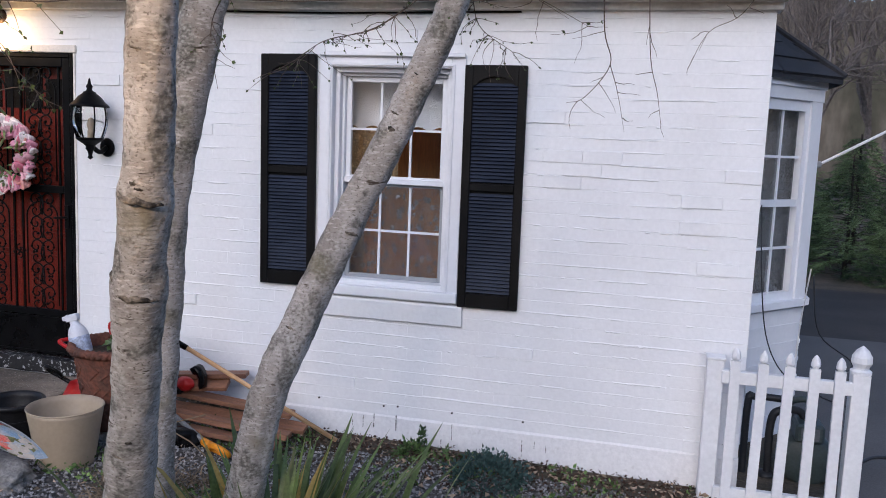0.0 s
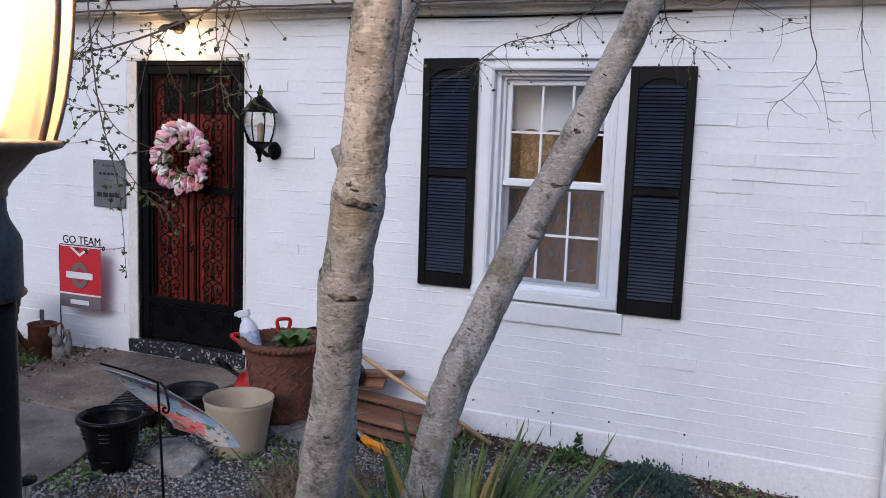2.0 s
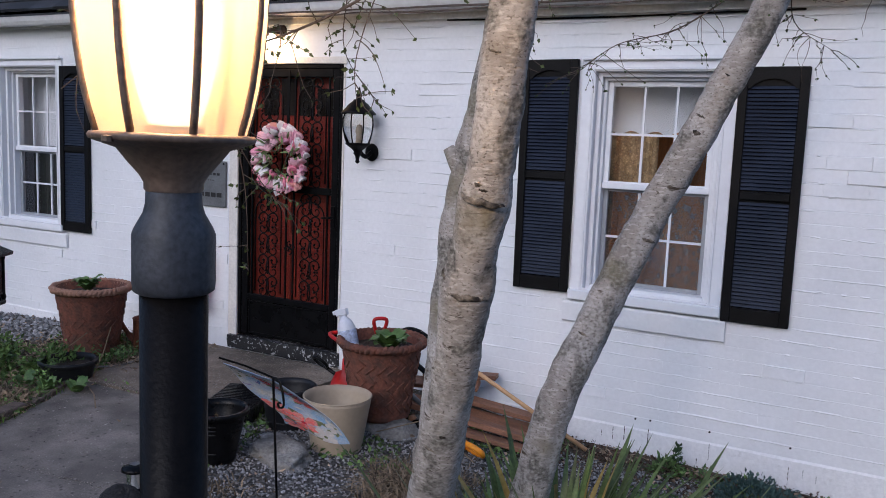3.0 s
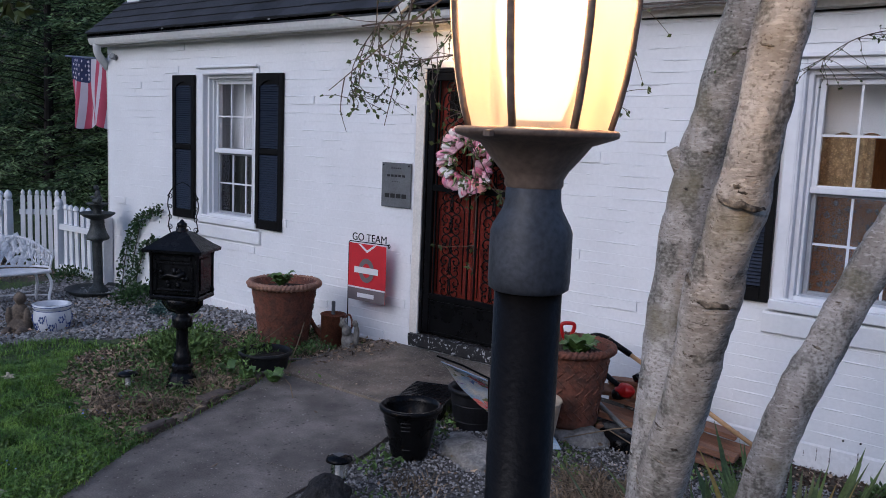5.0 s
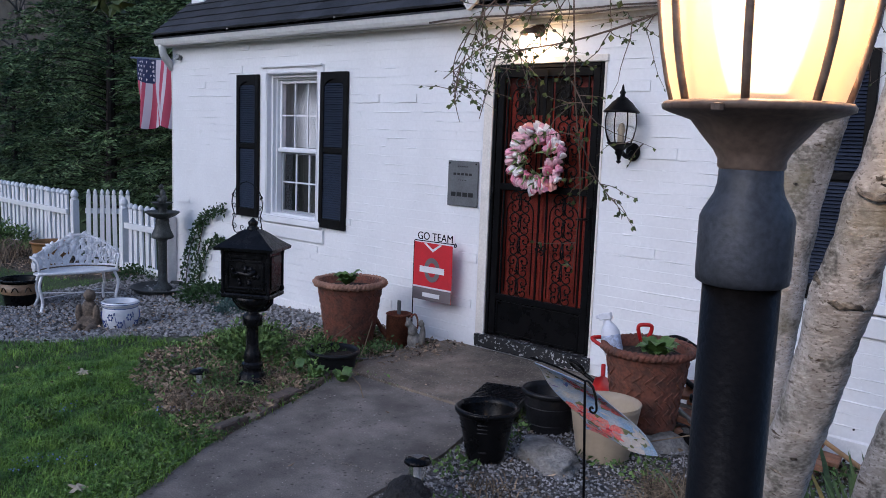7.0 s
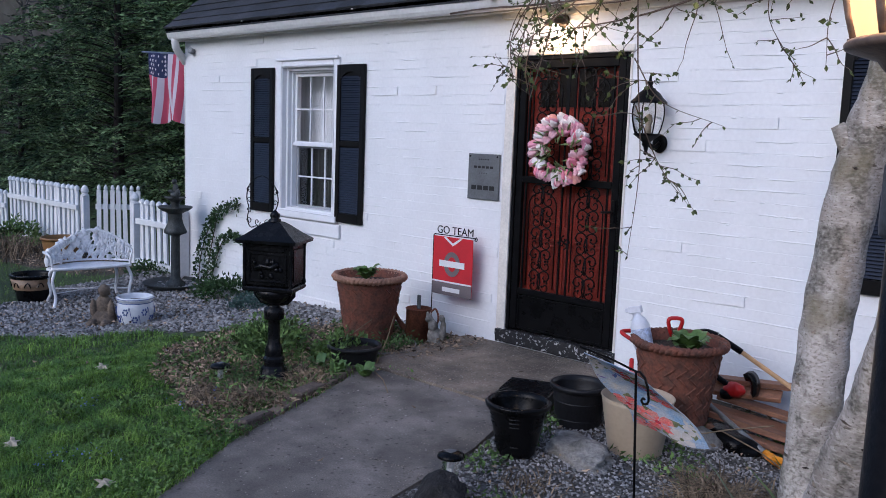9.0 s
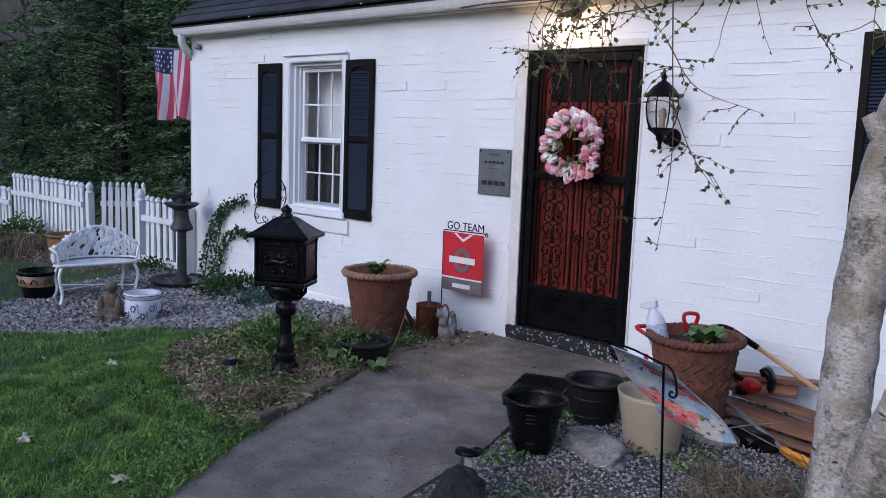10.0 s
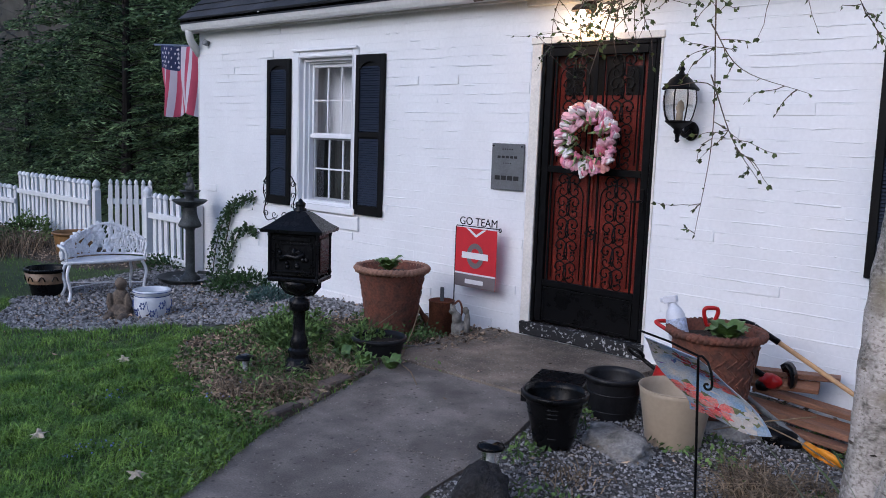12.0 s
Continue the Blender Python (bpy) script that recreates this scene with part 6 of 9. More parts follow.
bucket("plastic_pot", "glossy black plastic plant pot with moulded bands", (-3.245, -1.73, -0.012), 0.155, 0.098, 0.275, RUBBER, 6)
FADED = mat("faded_black_plastic", (0.008, 0.008, 0.009), 0.42, var=0.3, scale=12, fine=80, bump=0.15, col2=(0.018, 0.018, 0.020), blotch=0.4, spec=0.25)
pot2 = bucket("plastic_pot", "weathered black plastic pot with a ringed rim", (-3.29, -1.08, -0.03), 0.155, 0.128, 0.245, FADED, 0)
for z, r in ((0.15, 0.1455), (0.05, 0.1325)):
    part("ring", tube([(r * math.cos(2 * math.pi * k / 36), r * math.sin(2 * math.pi * k / 36), z) for k in range(36)], 0.0035, 6, closed=True), FADED, pot2)
part("soil", lathe([(0, 0.13), (0.138, 0.12)], 20), SOIL, pot2)
bucket("plastic_pot", "tall plain beige plastic pot, empty", (-2.862, -1.19, -0.055), 0.190, 0.138, 0.315, BEIGE, 0, lip=0.001)
beige_pot = bpy.data.objects["plastic_pot.002"]
part("rim", tube([(0.189 * math.cos(2 * math.pi * k / 44), 0.189 * math.sin(2 * math.pi * k / 44), 0.315) for k in range(44)], 0.004, 8, closed=True), BEIGE, beige_pot, smooth=True)
part("drain_disc", lathe([(0, 0.014), (0.12, 0.014), (0.12, 0.018), (0, 0.018)], 24), BEIGE, beige_pot)
low = bucket("plastic_pot", "low wide black plastic bowl pot with soil", (-4.99, -1.27, -0.06), 0.175, 0.135, 0.20, FADED, 0)
part("soil", lathe([(0, 0.165), (0.160, 0.155)], 20, wobble=0.06), SOIL, low)

tray = thing("nursery_tray", "upturned black plastic tray with a slotted base", "tray", at=(-3.67, -1.07, -0.005), turn=20.7)
part("rim", boxes((-0.16, 0.16, -0.23, -0.215, 0.0, 0.085), (-0.16, 0.16, 0.215, 0.23, 0.0, 0.085), (-0.16, -0.145, -0.215, 0.215, 0.0, 0.085), (0.145, 0.16, -0.215, 0.215, 0.0, 0.085), bevel=0.004), RUBBER, tray)
part("tray_base", boxes((-0.144, 0.144, -0.214, 0.214, 0.060, 0.070)), RUBBER, tray)
for k in range(14):
    part("slat", boxes((-0.1445, 0.1445, -0.203 + 0.030 * k, -0.187 + 0.030 * k, 0.0705, 0.086), bevel=0.002), RUBBER, tray)
for k in range(4):
    part("rib", boxes((-0.108 + 0.068 * k, -0.096 + 0.068 * k, -0.2145, 0.2145, 0.0705, 0.083)), RUBBER, tray)


def stone_mesh(sx, sy, sz, seed, cuts=3, rough=0.25):
    bm = bmesh.new()
    bmesh.ops.create_icosphere(bm, subdivisions=cuts, radius=1)
    for v in bm.verts:
        d = v.co.normalized()
        q = 1 + rough * noise.noise(d * 1.3 + Vector((seed, 0, 0))) + 0.4 * rough * noise.noise(d * 4 + Vector((0, seed, 0)))
        v.co = Vector((d.x * sx * q, d.y * sy * q, d.z * sz * q))
    return bm


rock = part("rock", stone_mesh(0.22, 0.14, 0.072, 3.1, 4, 0.5), STONE, label="flat weathered grey rock beside the beige pot", category="rock", smooth=True)
rock.matrix_basis = pose(-3.0, -1.50, -0.02, 0, 0, -25)
rock = part("rock", stone_mesh(0.13, 0.12, 0.12, 8.7, 4, 0.35), LAVA, label="dark rough lava rock beside the walk", category="rock", smooth=True)
rock.matrix_basis = pose(-3.05, -2.53, 0.03)
rock = part("rock", stone_mesh(0.20, 0.14, 0.09, 5.2), STONE, label="grey stone block under the terracotta pot", category="rock", smooth=True)
rock.matrix_basis = pose(-2.78, -0.78, -0.055)
rock = part("rock", stone_mesh(0.16, 0.13, 0.07, 6.2), STONE, label="grey stone under the terracotta pot", category="rock", smooth=True)
rock.matrix_basis = pose(-2.98, -0.64, -0.06)


def solar_light(at):
    sl = thing("solar_light", "small black and clear solar path light", "garden light", at=at, group="solar path lights")
    part("cap", lathe([(0, 0.158), (0.03, 0.157), (0.058, 0.146), (0.064, 0.132), (0.060, 0.130), (0.0, 0.132)], 20), RUBBER, sl, smooth=True)
    part("solar_cell", boxes((-0.018, 0.018, -0.018, 0.018, 0.1575, 0.1605)), SLATE, sl)
    part("lens", lathe([(0.043, 0.130), (0.040, 0.05), (0.036, 0.045)], 20), glass("solar_lens", (0.85, 0.86, 0.84), 0.25), sl, smooth=True)
    part("core", lathe([(0, 0.05), (0.012, 0.05), (0.012, 0.12), (0, 0.125)], 10), ENAMEL, sl)
    part("stake", lathe([(0.038, 0.048), (0.036, 0.038), (0.01, 0.03), (0.008, -0.08), (0, -0.10)], 12), RUBBER, sl)


for p in ((-3.17, -2.33, 0.015), (-5.25, -2.17, -0.045)):
    solar_light(p)


def hosta(at, r, n, label, tall=0.6):
    h = thing("hosta_plant", label, "plant", at=at, group="potted plants")
    LEAF = mat("hosta_leaf", (0.085, 0.155, 0.040), 0.5, var=0.2, scale=30, fine=90, bump=0.2, rand=0.2)
    rnd = random.Random(n)
    for k in range(n):
        a = k * 2.4 + rnd.uniform(-0.3, 0.3)
        ln = r * rnd.uniform(0.6, 1.1)
        up = tall * rnd.uniform(0.7, 1.3)
        bm = bmesh.new()
        rows = []
        for j in range(6):
            u = j / 5
            w = 0.32 * ln * math.sin(math.pi * min(1, u * 0.95 + 0.05)) ** 0.8
            cx, cz = ln * u * (1 - 0.15 * u), ln * up * math.sin(u * 2.0) * 0.9
            rows.append([bm.verts.new((cx, s * w, cz + 0.25 * w * abs(s))) for s in (-1, -0.5, 0, 0.5, 1)])
        for p, q in zip(rows, rows[1:]):
            for i in range(4):
                bm.faces.new((p[i], p[i + 1], q[i + 1], q[i]))
        part("leaf", bm, LEAF, h, smooth=True).matrix_basis = pose(0, 0, 0, 0, 0, math.degrees(a))
    return h


hosta((-5.50, -0.70, 0.45), 0.13, 30, "small green hosta growing in a terracotta pot", 0.75)
hosta((-2.79, -0.77, 0.425), 0.15, 34, "bright green hosta growing in a terracotta pot", 0.7)


def potted_tools():
    x, y, z = -2.86, -0.72, 0.46
    sb = thing("spray_bottle", "white plastic spray bottle leaning in the pot", "bottle", at=(-3.055, -0.79, 0.415))
    PLASTIC = mat("milky_plastic", (0.66, 0.67, 0.72), 0.35, var=0.05, scale=8, fine=60, bump=0.03)
    LBL = mat("bottle_label", (0.42, 0.47, 0.60), 0.5, var=0.25, scale=30, fine=90, bump=0.02)
    m = pose(0, 0, 0, 0, -16, 0)
    for nm, prof, mt in (("bottle", [(0, 0), (0.052, 0.0), (0.056, 0.02), (0.055, 0.13), (0.042, 0.165), (0.02, 0.19), (0.018, 0.205)], PLASTIC), ("label_band", [(0.0565, 0.03), (0.0568, 0.115)], LBL)):
        part(nm, lathe(prof, 20), mt, sb, smooth=True).matrix_basis = m
    part("spray_head", boxes((-0.05, 0.03, -0.016, 0.016, 0.205, 0.245), (-0.075, -0.05, -0.010, 0.010, 0.215, 0.24), (-0.035, -0.02, -0.006, 0.006, 0.165, 0.205), bevel=0.004), PLASTIC, sb).matrix_basis = m

    def d_handle(label, at, turn, tilt):
        t = thing("garden_tool", label, "garden tool", at=at, turn=turn, group="red-handled garden tools")
        loop = bend([(-0.018, 0, 0.02), (-0.034, 0, 0.07), (-0.040, 0, 0.105), (-0.026, 0, 0.122), (0.026, 0, 0.122), (0.040, 0, 0.105), (0.034, 0, 0.07), (0.018, 0, 0.02)], 3)
        part("grip", tube(loop, 0.012, 8, closed=True), RED, t, smooth=True).matrix_basis = pose(0, 0, 0, tilt, 0, 0)
        part("shaft", tube([(0, 0, 0.03), (0, 0, -0.10)], 0.010, 8), IRON, t).matrix_basis = pose(0, 0, 0, tilt, 0, 0)
    d_handle("red D-shaped tool grip standing in the terracotta pot", (-2.97, -0.60, 0.46), 40, 8)
    d_handle("red D-shaped tool grip leaning over the pot rim", (-3.075, -0.84, 0.455), 62, -72)

    pan = thing("dustpan", "red plastic scoop lying by the pots", "scoop", at=(-3.16, -0.72, 0.03), turn=30)
    bm = bmesh.new()
    prof = [(-0.11, 0.0), (-0.09, 0.10), (0.0, 0.15), (0.09, 0.10), (0.11, 0.0)]
    rows = [[bm.verts.new((x * s, yy, zz * s + 0.0)) for x, zz in prof] for s, yy in ((1.0, -0.12), (0.8, 0.0), (0.5, 0.12))]
    for p, q in zip(rows, rows[1:]):
        for i in range(4):
            bm.faces.new((p[i], p[i + 1], q[i + 1], q[i]))
    part("scoop", solid(bm, 0.004), RED, pan, smooth=True).matrix_basis = pose(0, 0, 0.07, 40, 0, 0)
    part("grip", tube([(0.0, 0.09, 0.16), (0.0, 0.17, 0.24)], 0.014, 8), RED, pan)

    sp = thing("spade", "black-handled spade leaning behind the pots", "garden tool", at=(-3.42, -0.55, 0.02))
    loop = [(0.055 * math.cos(a), 0, 0.05 * math.sin(a)) for a in [2 * math.pi * k / 16 for k in range(16)]]
    part("grip", tube(loop, 0.012, 8, closed=True), RUBBER, sp, smooth=True).matrix_basis = pose(-0.02, -0.02, 0.20, 50, 25, 10)
    part("shaft", tube([(0.0, 0.0, 0.17), (0.16, 0.12, 0.02), (0.40, 0.28, -0.04)], 0.013, 8), RUBBER, sp, smooth=True)


potted_tools()


def boards():
    rows = [((-2.98, -0.34, 0.02), (-1.93, -0.20, -0.08), 0.03), ((-2.88, -0.50, 0.05), (-1.95, -0.40, -0.06), 0.035), ((-2.80, -0.28, 0.09), (-2.02, -0.20, 0.0), 0.03), ((-2.85, -0.22, 0.17), (-2.38, -0.10, 0.19), 0.03), ((-2.9, -0.30, 0.12), (-2.46, -0.20, 0.14), 0.03),
            ((-2.72, -0.60, 0.0), (-1.98, -0.50, -0.09), 0.03)]
    for a, b, t in rows:
        a, b = Vector(a), Vector(b)
        bm = bmesh.new()
        box(bm, 0, (b - a).length, -0.055, 0.055, -t / 2, t / 2, bevel=0.004)
        ob = part("board", bm, WOOD, label="reddish-brown sawn wooden board in a loose pile", category="board", group="pile of boards")
        ob.matrix_basis = Matrix.Translation(a) @ (b - a).to_track_quat("X", "Z").to_matrix().to_4x4() @ pose(0, 0, 0, random.uniform(-14, 14), 0, 0)


boards()


def long_tools():
    rk = thing("rake", "long pale wooden tool handle leaning on the wall", "garden tool")
    part("handle", tube([(-2.66, -0.36, 0.40), (-1.72, -0.22, -0.12)], 0.014, 10), ASH, rk, smooth=True)
    part("grip", tube([(-2.79, -0.40, 0.475), (-2.655, -0.36, 0.397)], 0.019, 10), RUBBER, rk, smooth=True)
    part("head", tube(bend([(-2.79, -0.40, 0.475), (-2.86, -0.43, 0.49), (-2.92, -0.47, 0.46)], 4), 0.022, 8), RUBBER, rk, smooth=True)
    sh = thing("snow_shovel", "grey-shafted shovel with a yellow D grip on the ground", "garden tool")
    part("shaft", tube([(-2.80, -0.46, 0.08), (-2.52, -0.60, 0.0), (-2.345, -0.675, -0.055)], 0.017, 10), GREY_METAL, sh, smooth=True)
    loop = [Vector((-2.235, -0.715, -0.072)) + Vector((0.066 * math.cos(a) - 0.014 * math.sin(a), -0.028 * math.cos(a) - 0.030 * math.sin(a), 0.034 * math.sin(a))) for a in [2 * math.pi * k / 18 for k in range(18)]]
    part("grip", tube(loop, 0.017, 8, closed=True), YELLOW, sh, smooth=True)
    part("grip_neck", tube([(-2.365, -0.665, -0.05), (-2.29, -0.695, -0.068)], [0.022, 0.028], 10), YELLOW, sh, smooth=True)
    pick = thing("string_trimmer", "red and black power trimmer lying on the boards", "power tool", at=(-2.70, -0.31, 0.155))
    part("housing", stone_mesh(0.062, 0.045, 0.046, 2.0, 3, 0.35), RED, pick, smooth=True)
    part("motor_cap", lathe([(0, -0.03), (0.038, -0.028), (0.042, 0.0), (0.036, 0.02), (0, 0.024)], 16, at=(-0.045, 0.0, -0.035)), RUBBER, pick, smooth=True)
    part("shaft", tube(bend([(-0.02, 0.0, 0.01), (-0.10, 0.02, 0.035), (-0.20, 0.05, 0.075)], 4), 0.018, 10), RUBBER, pick, smooth=True)
    bm = bmesh.new()
    rows = []
    for k in range(13):
        t = -0.5 + 2.5 * k / 12
        rows.append([bm.verts.new((0.085 + r * math.cos(t) * 0.55, dy, r * math.sin(t) * 0.95 + 0.03)) for r, dy in ((0.045, -0.03), (0.095, -0.05), (0.10, 0.03))])
    for p, q in zip(rows, rows[1:]):
        for i in range(2):
            bm.faces.new((p[i], p[i + 1], q[i + 1], q[i]))
    part("guard", solid(bm, 0.005), RUBBER, pick, "curved black guard", smooth=True)
    # Low rough black lump at the dark spot beside the boards.
    dark_lump = part("black_bag", stone_mesh(0.20, 0.10, 0.07, 4.4, 3, 0.5), RUBBER, label="crumpled black lump on the ground", category="bag", smooth=True)
    dark_lump.matrix_basis = pose(-2.62, -0.62, -0.05, 0, 0, -20)


long_tools()


def watering_can():
    wc = thing("watering_can", "rusty brown metal watering can by the wall", "watering can", at=(-5.19, -0.42, -0.01))
    RUST = mat("rusted_tin", (0.14, 0.05, 0.028), 0.75, metal=0.2, var=0.3, scale=10, fine=80, bump=0.4)
    part("can", lathe([(0, 0), (0.098, 0), (0.098, 0.25), (0.105, 0.255), (0.098, 0.26), (0.09, 0.25), (0.088, 0.2), (0, 0.2)], 28), RUST, wc, smooth=True)
    part("spout", tube(bend([(-0.08, -0.02, 0.05), (-0.16, -0.04, 0.12), (-0.25, -0.06, 0.24)], 4), [0.024] * 4 + [0.018] * 4 + [0.02], 10), RUST, wc, smooth=True)
    part("handle", tube(bend([(0.09, 0.02, 0.22), (0.15, 0.03, 0.27), (0.18, 0.03, 0.18), (0.10, 0.02, 0.06)], 6), 0.008, 8), RUST, wc, smooth=True)
    part("top_handle", boxes((-0.015, 0.015, -0.01, 0.01, 0.25, 0.36), bevel=0.004), SLATE, wc)


watering_can()


def blob_statue(name, label, at, blobs, material, turn=0):
    bm = bmesh.new()
    for (x, y, z), (sx, sy, sz) in blobs:
        s = bmesh.ops.create_icosphere(bm, subdivisions=2, radius=1)
        for v in s["verts"]:
            v.co = Vector((x + v.co.x * sx, y + v.co.y * sy, z + v.co.z * sz)) + 0.008 * noise.noise_vector(v.co * 3 + Vector((x, y, z)) * 9)
    ob = part(name, bm, material, label=label, category="statue", smooth=True)
    ob.matrix_basis = pose(*at, 0, 0, turn)
    fuse = ob.modifiers.new("fuse", "REMESH")
    fuse.mode, fuse.voxel_size, fuse.use_smooth_shade = "VOXEL", 0.006, True
    bpy.context.view_layer.update()
    ob.data = bpy.data.meshes.new_from_object(ob.evaluated_get(bpy.context.evaluated_depsgraph_get()))
    ob.modifiers.clear()
    return ob


blob_statue("animal_statue", "small grey stone animal ornament by the landing", (-5.0, -0.44, -0.005),
            [((0, 0, 0.07), (0.06, 0.05, 0.075)), ((0.0, -0.02, 0.15), (0.04, 0.036, 0.05)), ((-0.03, -0.03, 0.20), (0.032, 0.03, 0.03)), ((-0.05, -0.03, 0.235), (0.01, 0.01, 0.022)), ((-0.02, -0.03, 0.235), (0.01, 0.01, 0.022)), ((0.07, 0.02, 0.12), (0.028, 0.022, 0.09)), ((0.055, 0.02, 0.21), (0.03, 0.02, 0.03)), ((0, 0, 0.01), (0.08, 0.06, 0.02))], STONE)
STATUE = mat("brown_cast_stone", (0.13, 0.10, 0.075), 0.9, var=0.3, scale=14, fine=70, bump=0.6)
blob_statue("garden_statue", "weathered brown seated garden statue", (-7.92, -1.62, -0.22),
            [((0, 0, 0.08), (0.11, 0.10, 0.09)), ((0, 0, 0.20), (0.075, 0.06, 0.10)), ((0.01, -0.02, 0.335), (0.055, 0.055, 0.06)), ((-0.08, -0.04, 0.17), (0.03, 0.03, 0.09)), ((0.08, -0.04, 0.17), (0.03, 0.03, 0.09)), ((0.06, -0.11, 0.05), (0.045, 0.09, 0.04)), ((-0.06, -0.11, 0.05), (0.045, 0.09, 0.04)), ((0, 0, 0.01), (0.13, 0.13, 0.03))], STATUE, 40)


def china_pot():
    cp = thing("china_planter", "blue and white patterned ceramic planter", "plant pot", at=(-7.74, -1.42, -0.235))
    GLAZE = mat("white_glaze", (0.62, 0.64, 0.68), 0.2, var=0.04, scale=10, fine=40, bump=0.02, spec=0.6)
    BLUE = mat("blue_glaze", (0.06, 0.09, 0.24), 0.25, var=0.2, scale=20, fine=60, bump=0.02)
    prof = [(0, 0), (0.115, 0), (0.12, 0.015), (0.155, 0.06), (0.178, 0.12), (0.182, 0.17), (0.172, 0.22), (0.165, 0.235), (0.178, 0.243), (0.186, 0.25), (0.186, 0.268), (0.178, 0.274), (0.15, 0.272), (0.145, 0.22), (0, 0.22)]
    part("bowl", lathe(prof, 44), GLAZE, cp, smooth=True)
    part("soil", lathe([(0, 0.235), (0.144, 0.23)], 20), SOIL, cp)

    def rad(z):
        for (r0, z0), (r1, z1) in zip(prof[1:8], prof[2:9]):
            if z0 <= z <= z1:
                return r0 + (r1 - r0) * (z - z0) / (z1 - z0)
        return 0.17
    for z, t in ((0.262, 0.003), (0.228, 0.004), (0.025, 0.005)):
        r = rad(z) if z < 0.24 else 0.187
        part("blue_band", tube([((r + 0.0005) * math.cos(2 * math.pi * k / 40), (r + 0.0005) * math.sin(2 * math.pi * k / 40), z) for k in range(40)], t, 5, closed=True), BLUE, cp)
    for k in range(12):
        a = 2 * math.pi * k / 12
        z = 0.13 + 0.03 * (-1) ** k
        bm = bmesh.new()
        for q in range(6):
            b = q * 1.047
            zz = z + 0.022 * math.sin(b)
            r = rad(zz) + 0.001
            lathe([(0, -0.012), (0.011, 0.0), (0, 0.012)], 6, bm, (r * math.cos(a + 0.13 * math.cos(b)), r * math.sin(a + 0.13 * math.cos(b)), zz))
        part("blue_flower", bm, BLUE, cp)
        pts = [((rad(z + 0.04 * math.sin(u * 5)) + 0.001) * math.cos(a + 0.26 + 0.2 * (u - 0.5)), (rad(z + 0.04 * math.sin(u * 5)) + 0.001) * math.sin(a + 0.26 + 0.2 * (u - 0.5)), z + 0.04 * math.sin(u * 5)) for u in [q / 8 for q in range(9)]]
        part("blue_tendril", tube(pts, 0.003, 5), BLUE, cp)
    cp.scale = (0.88, 0.88, 1.10)


china_pot()

dp = bucket("glazed_pot", "dark glazed pot with a tan patterned band", (-9.47, -1.61, -0.25), 0.20, 0.14, 0.30, RUBBER, 0)
TAN = mat("tan_glaze", (0.22, 0.14, 0.08), 0.4, var=0.2)
part("tan_band", lathe([(0.176, 0.15), (0.203, 0.262), (0.206, 0.262), (0.179, 0.15)], 36), TAN, dp, smooth=True)
for k in range(10):
    a = 2 * math.pi * k / 10
    part("dark_arch", tube([(0.196 * math.cos(a + q * 0.08), 0.196 * math.sin(a + q * 0.08), 0.23 - 0.012 * q * q) for q in (-2, -1, 0, 1, 2)], 0.006, 5), RUBBER, dp)
bowl = bucket("terracotta_bowl", "wide brown terracotta bowl behind the bench", (-11.50, -0.42, -0.20), 0.245, 0.19, 0.33, mat("ochre_glaze", (0.24, 0.125, 0.045), 0.5, var=0.2, scale=8, fine=60, bump=0.1), 0)


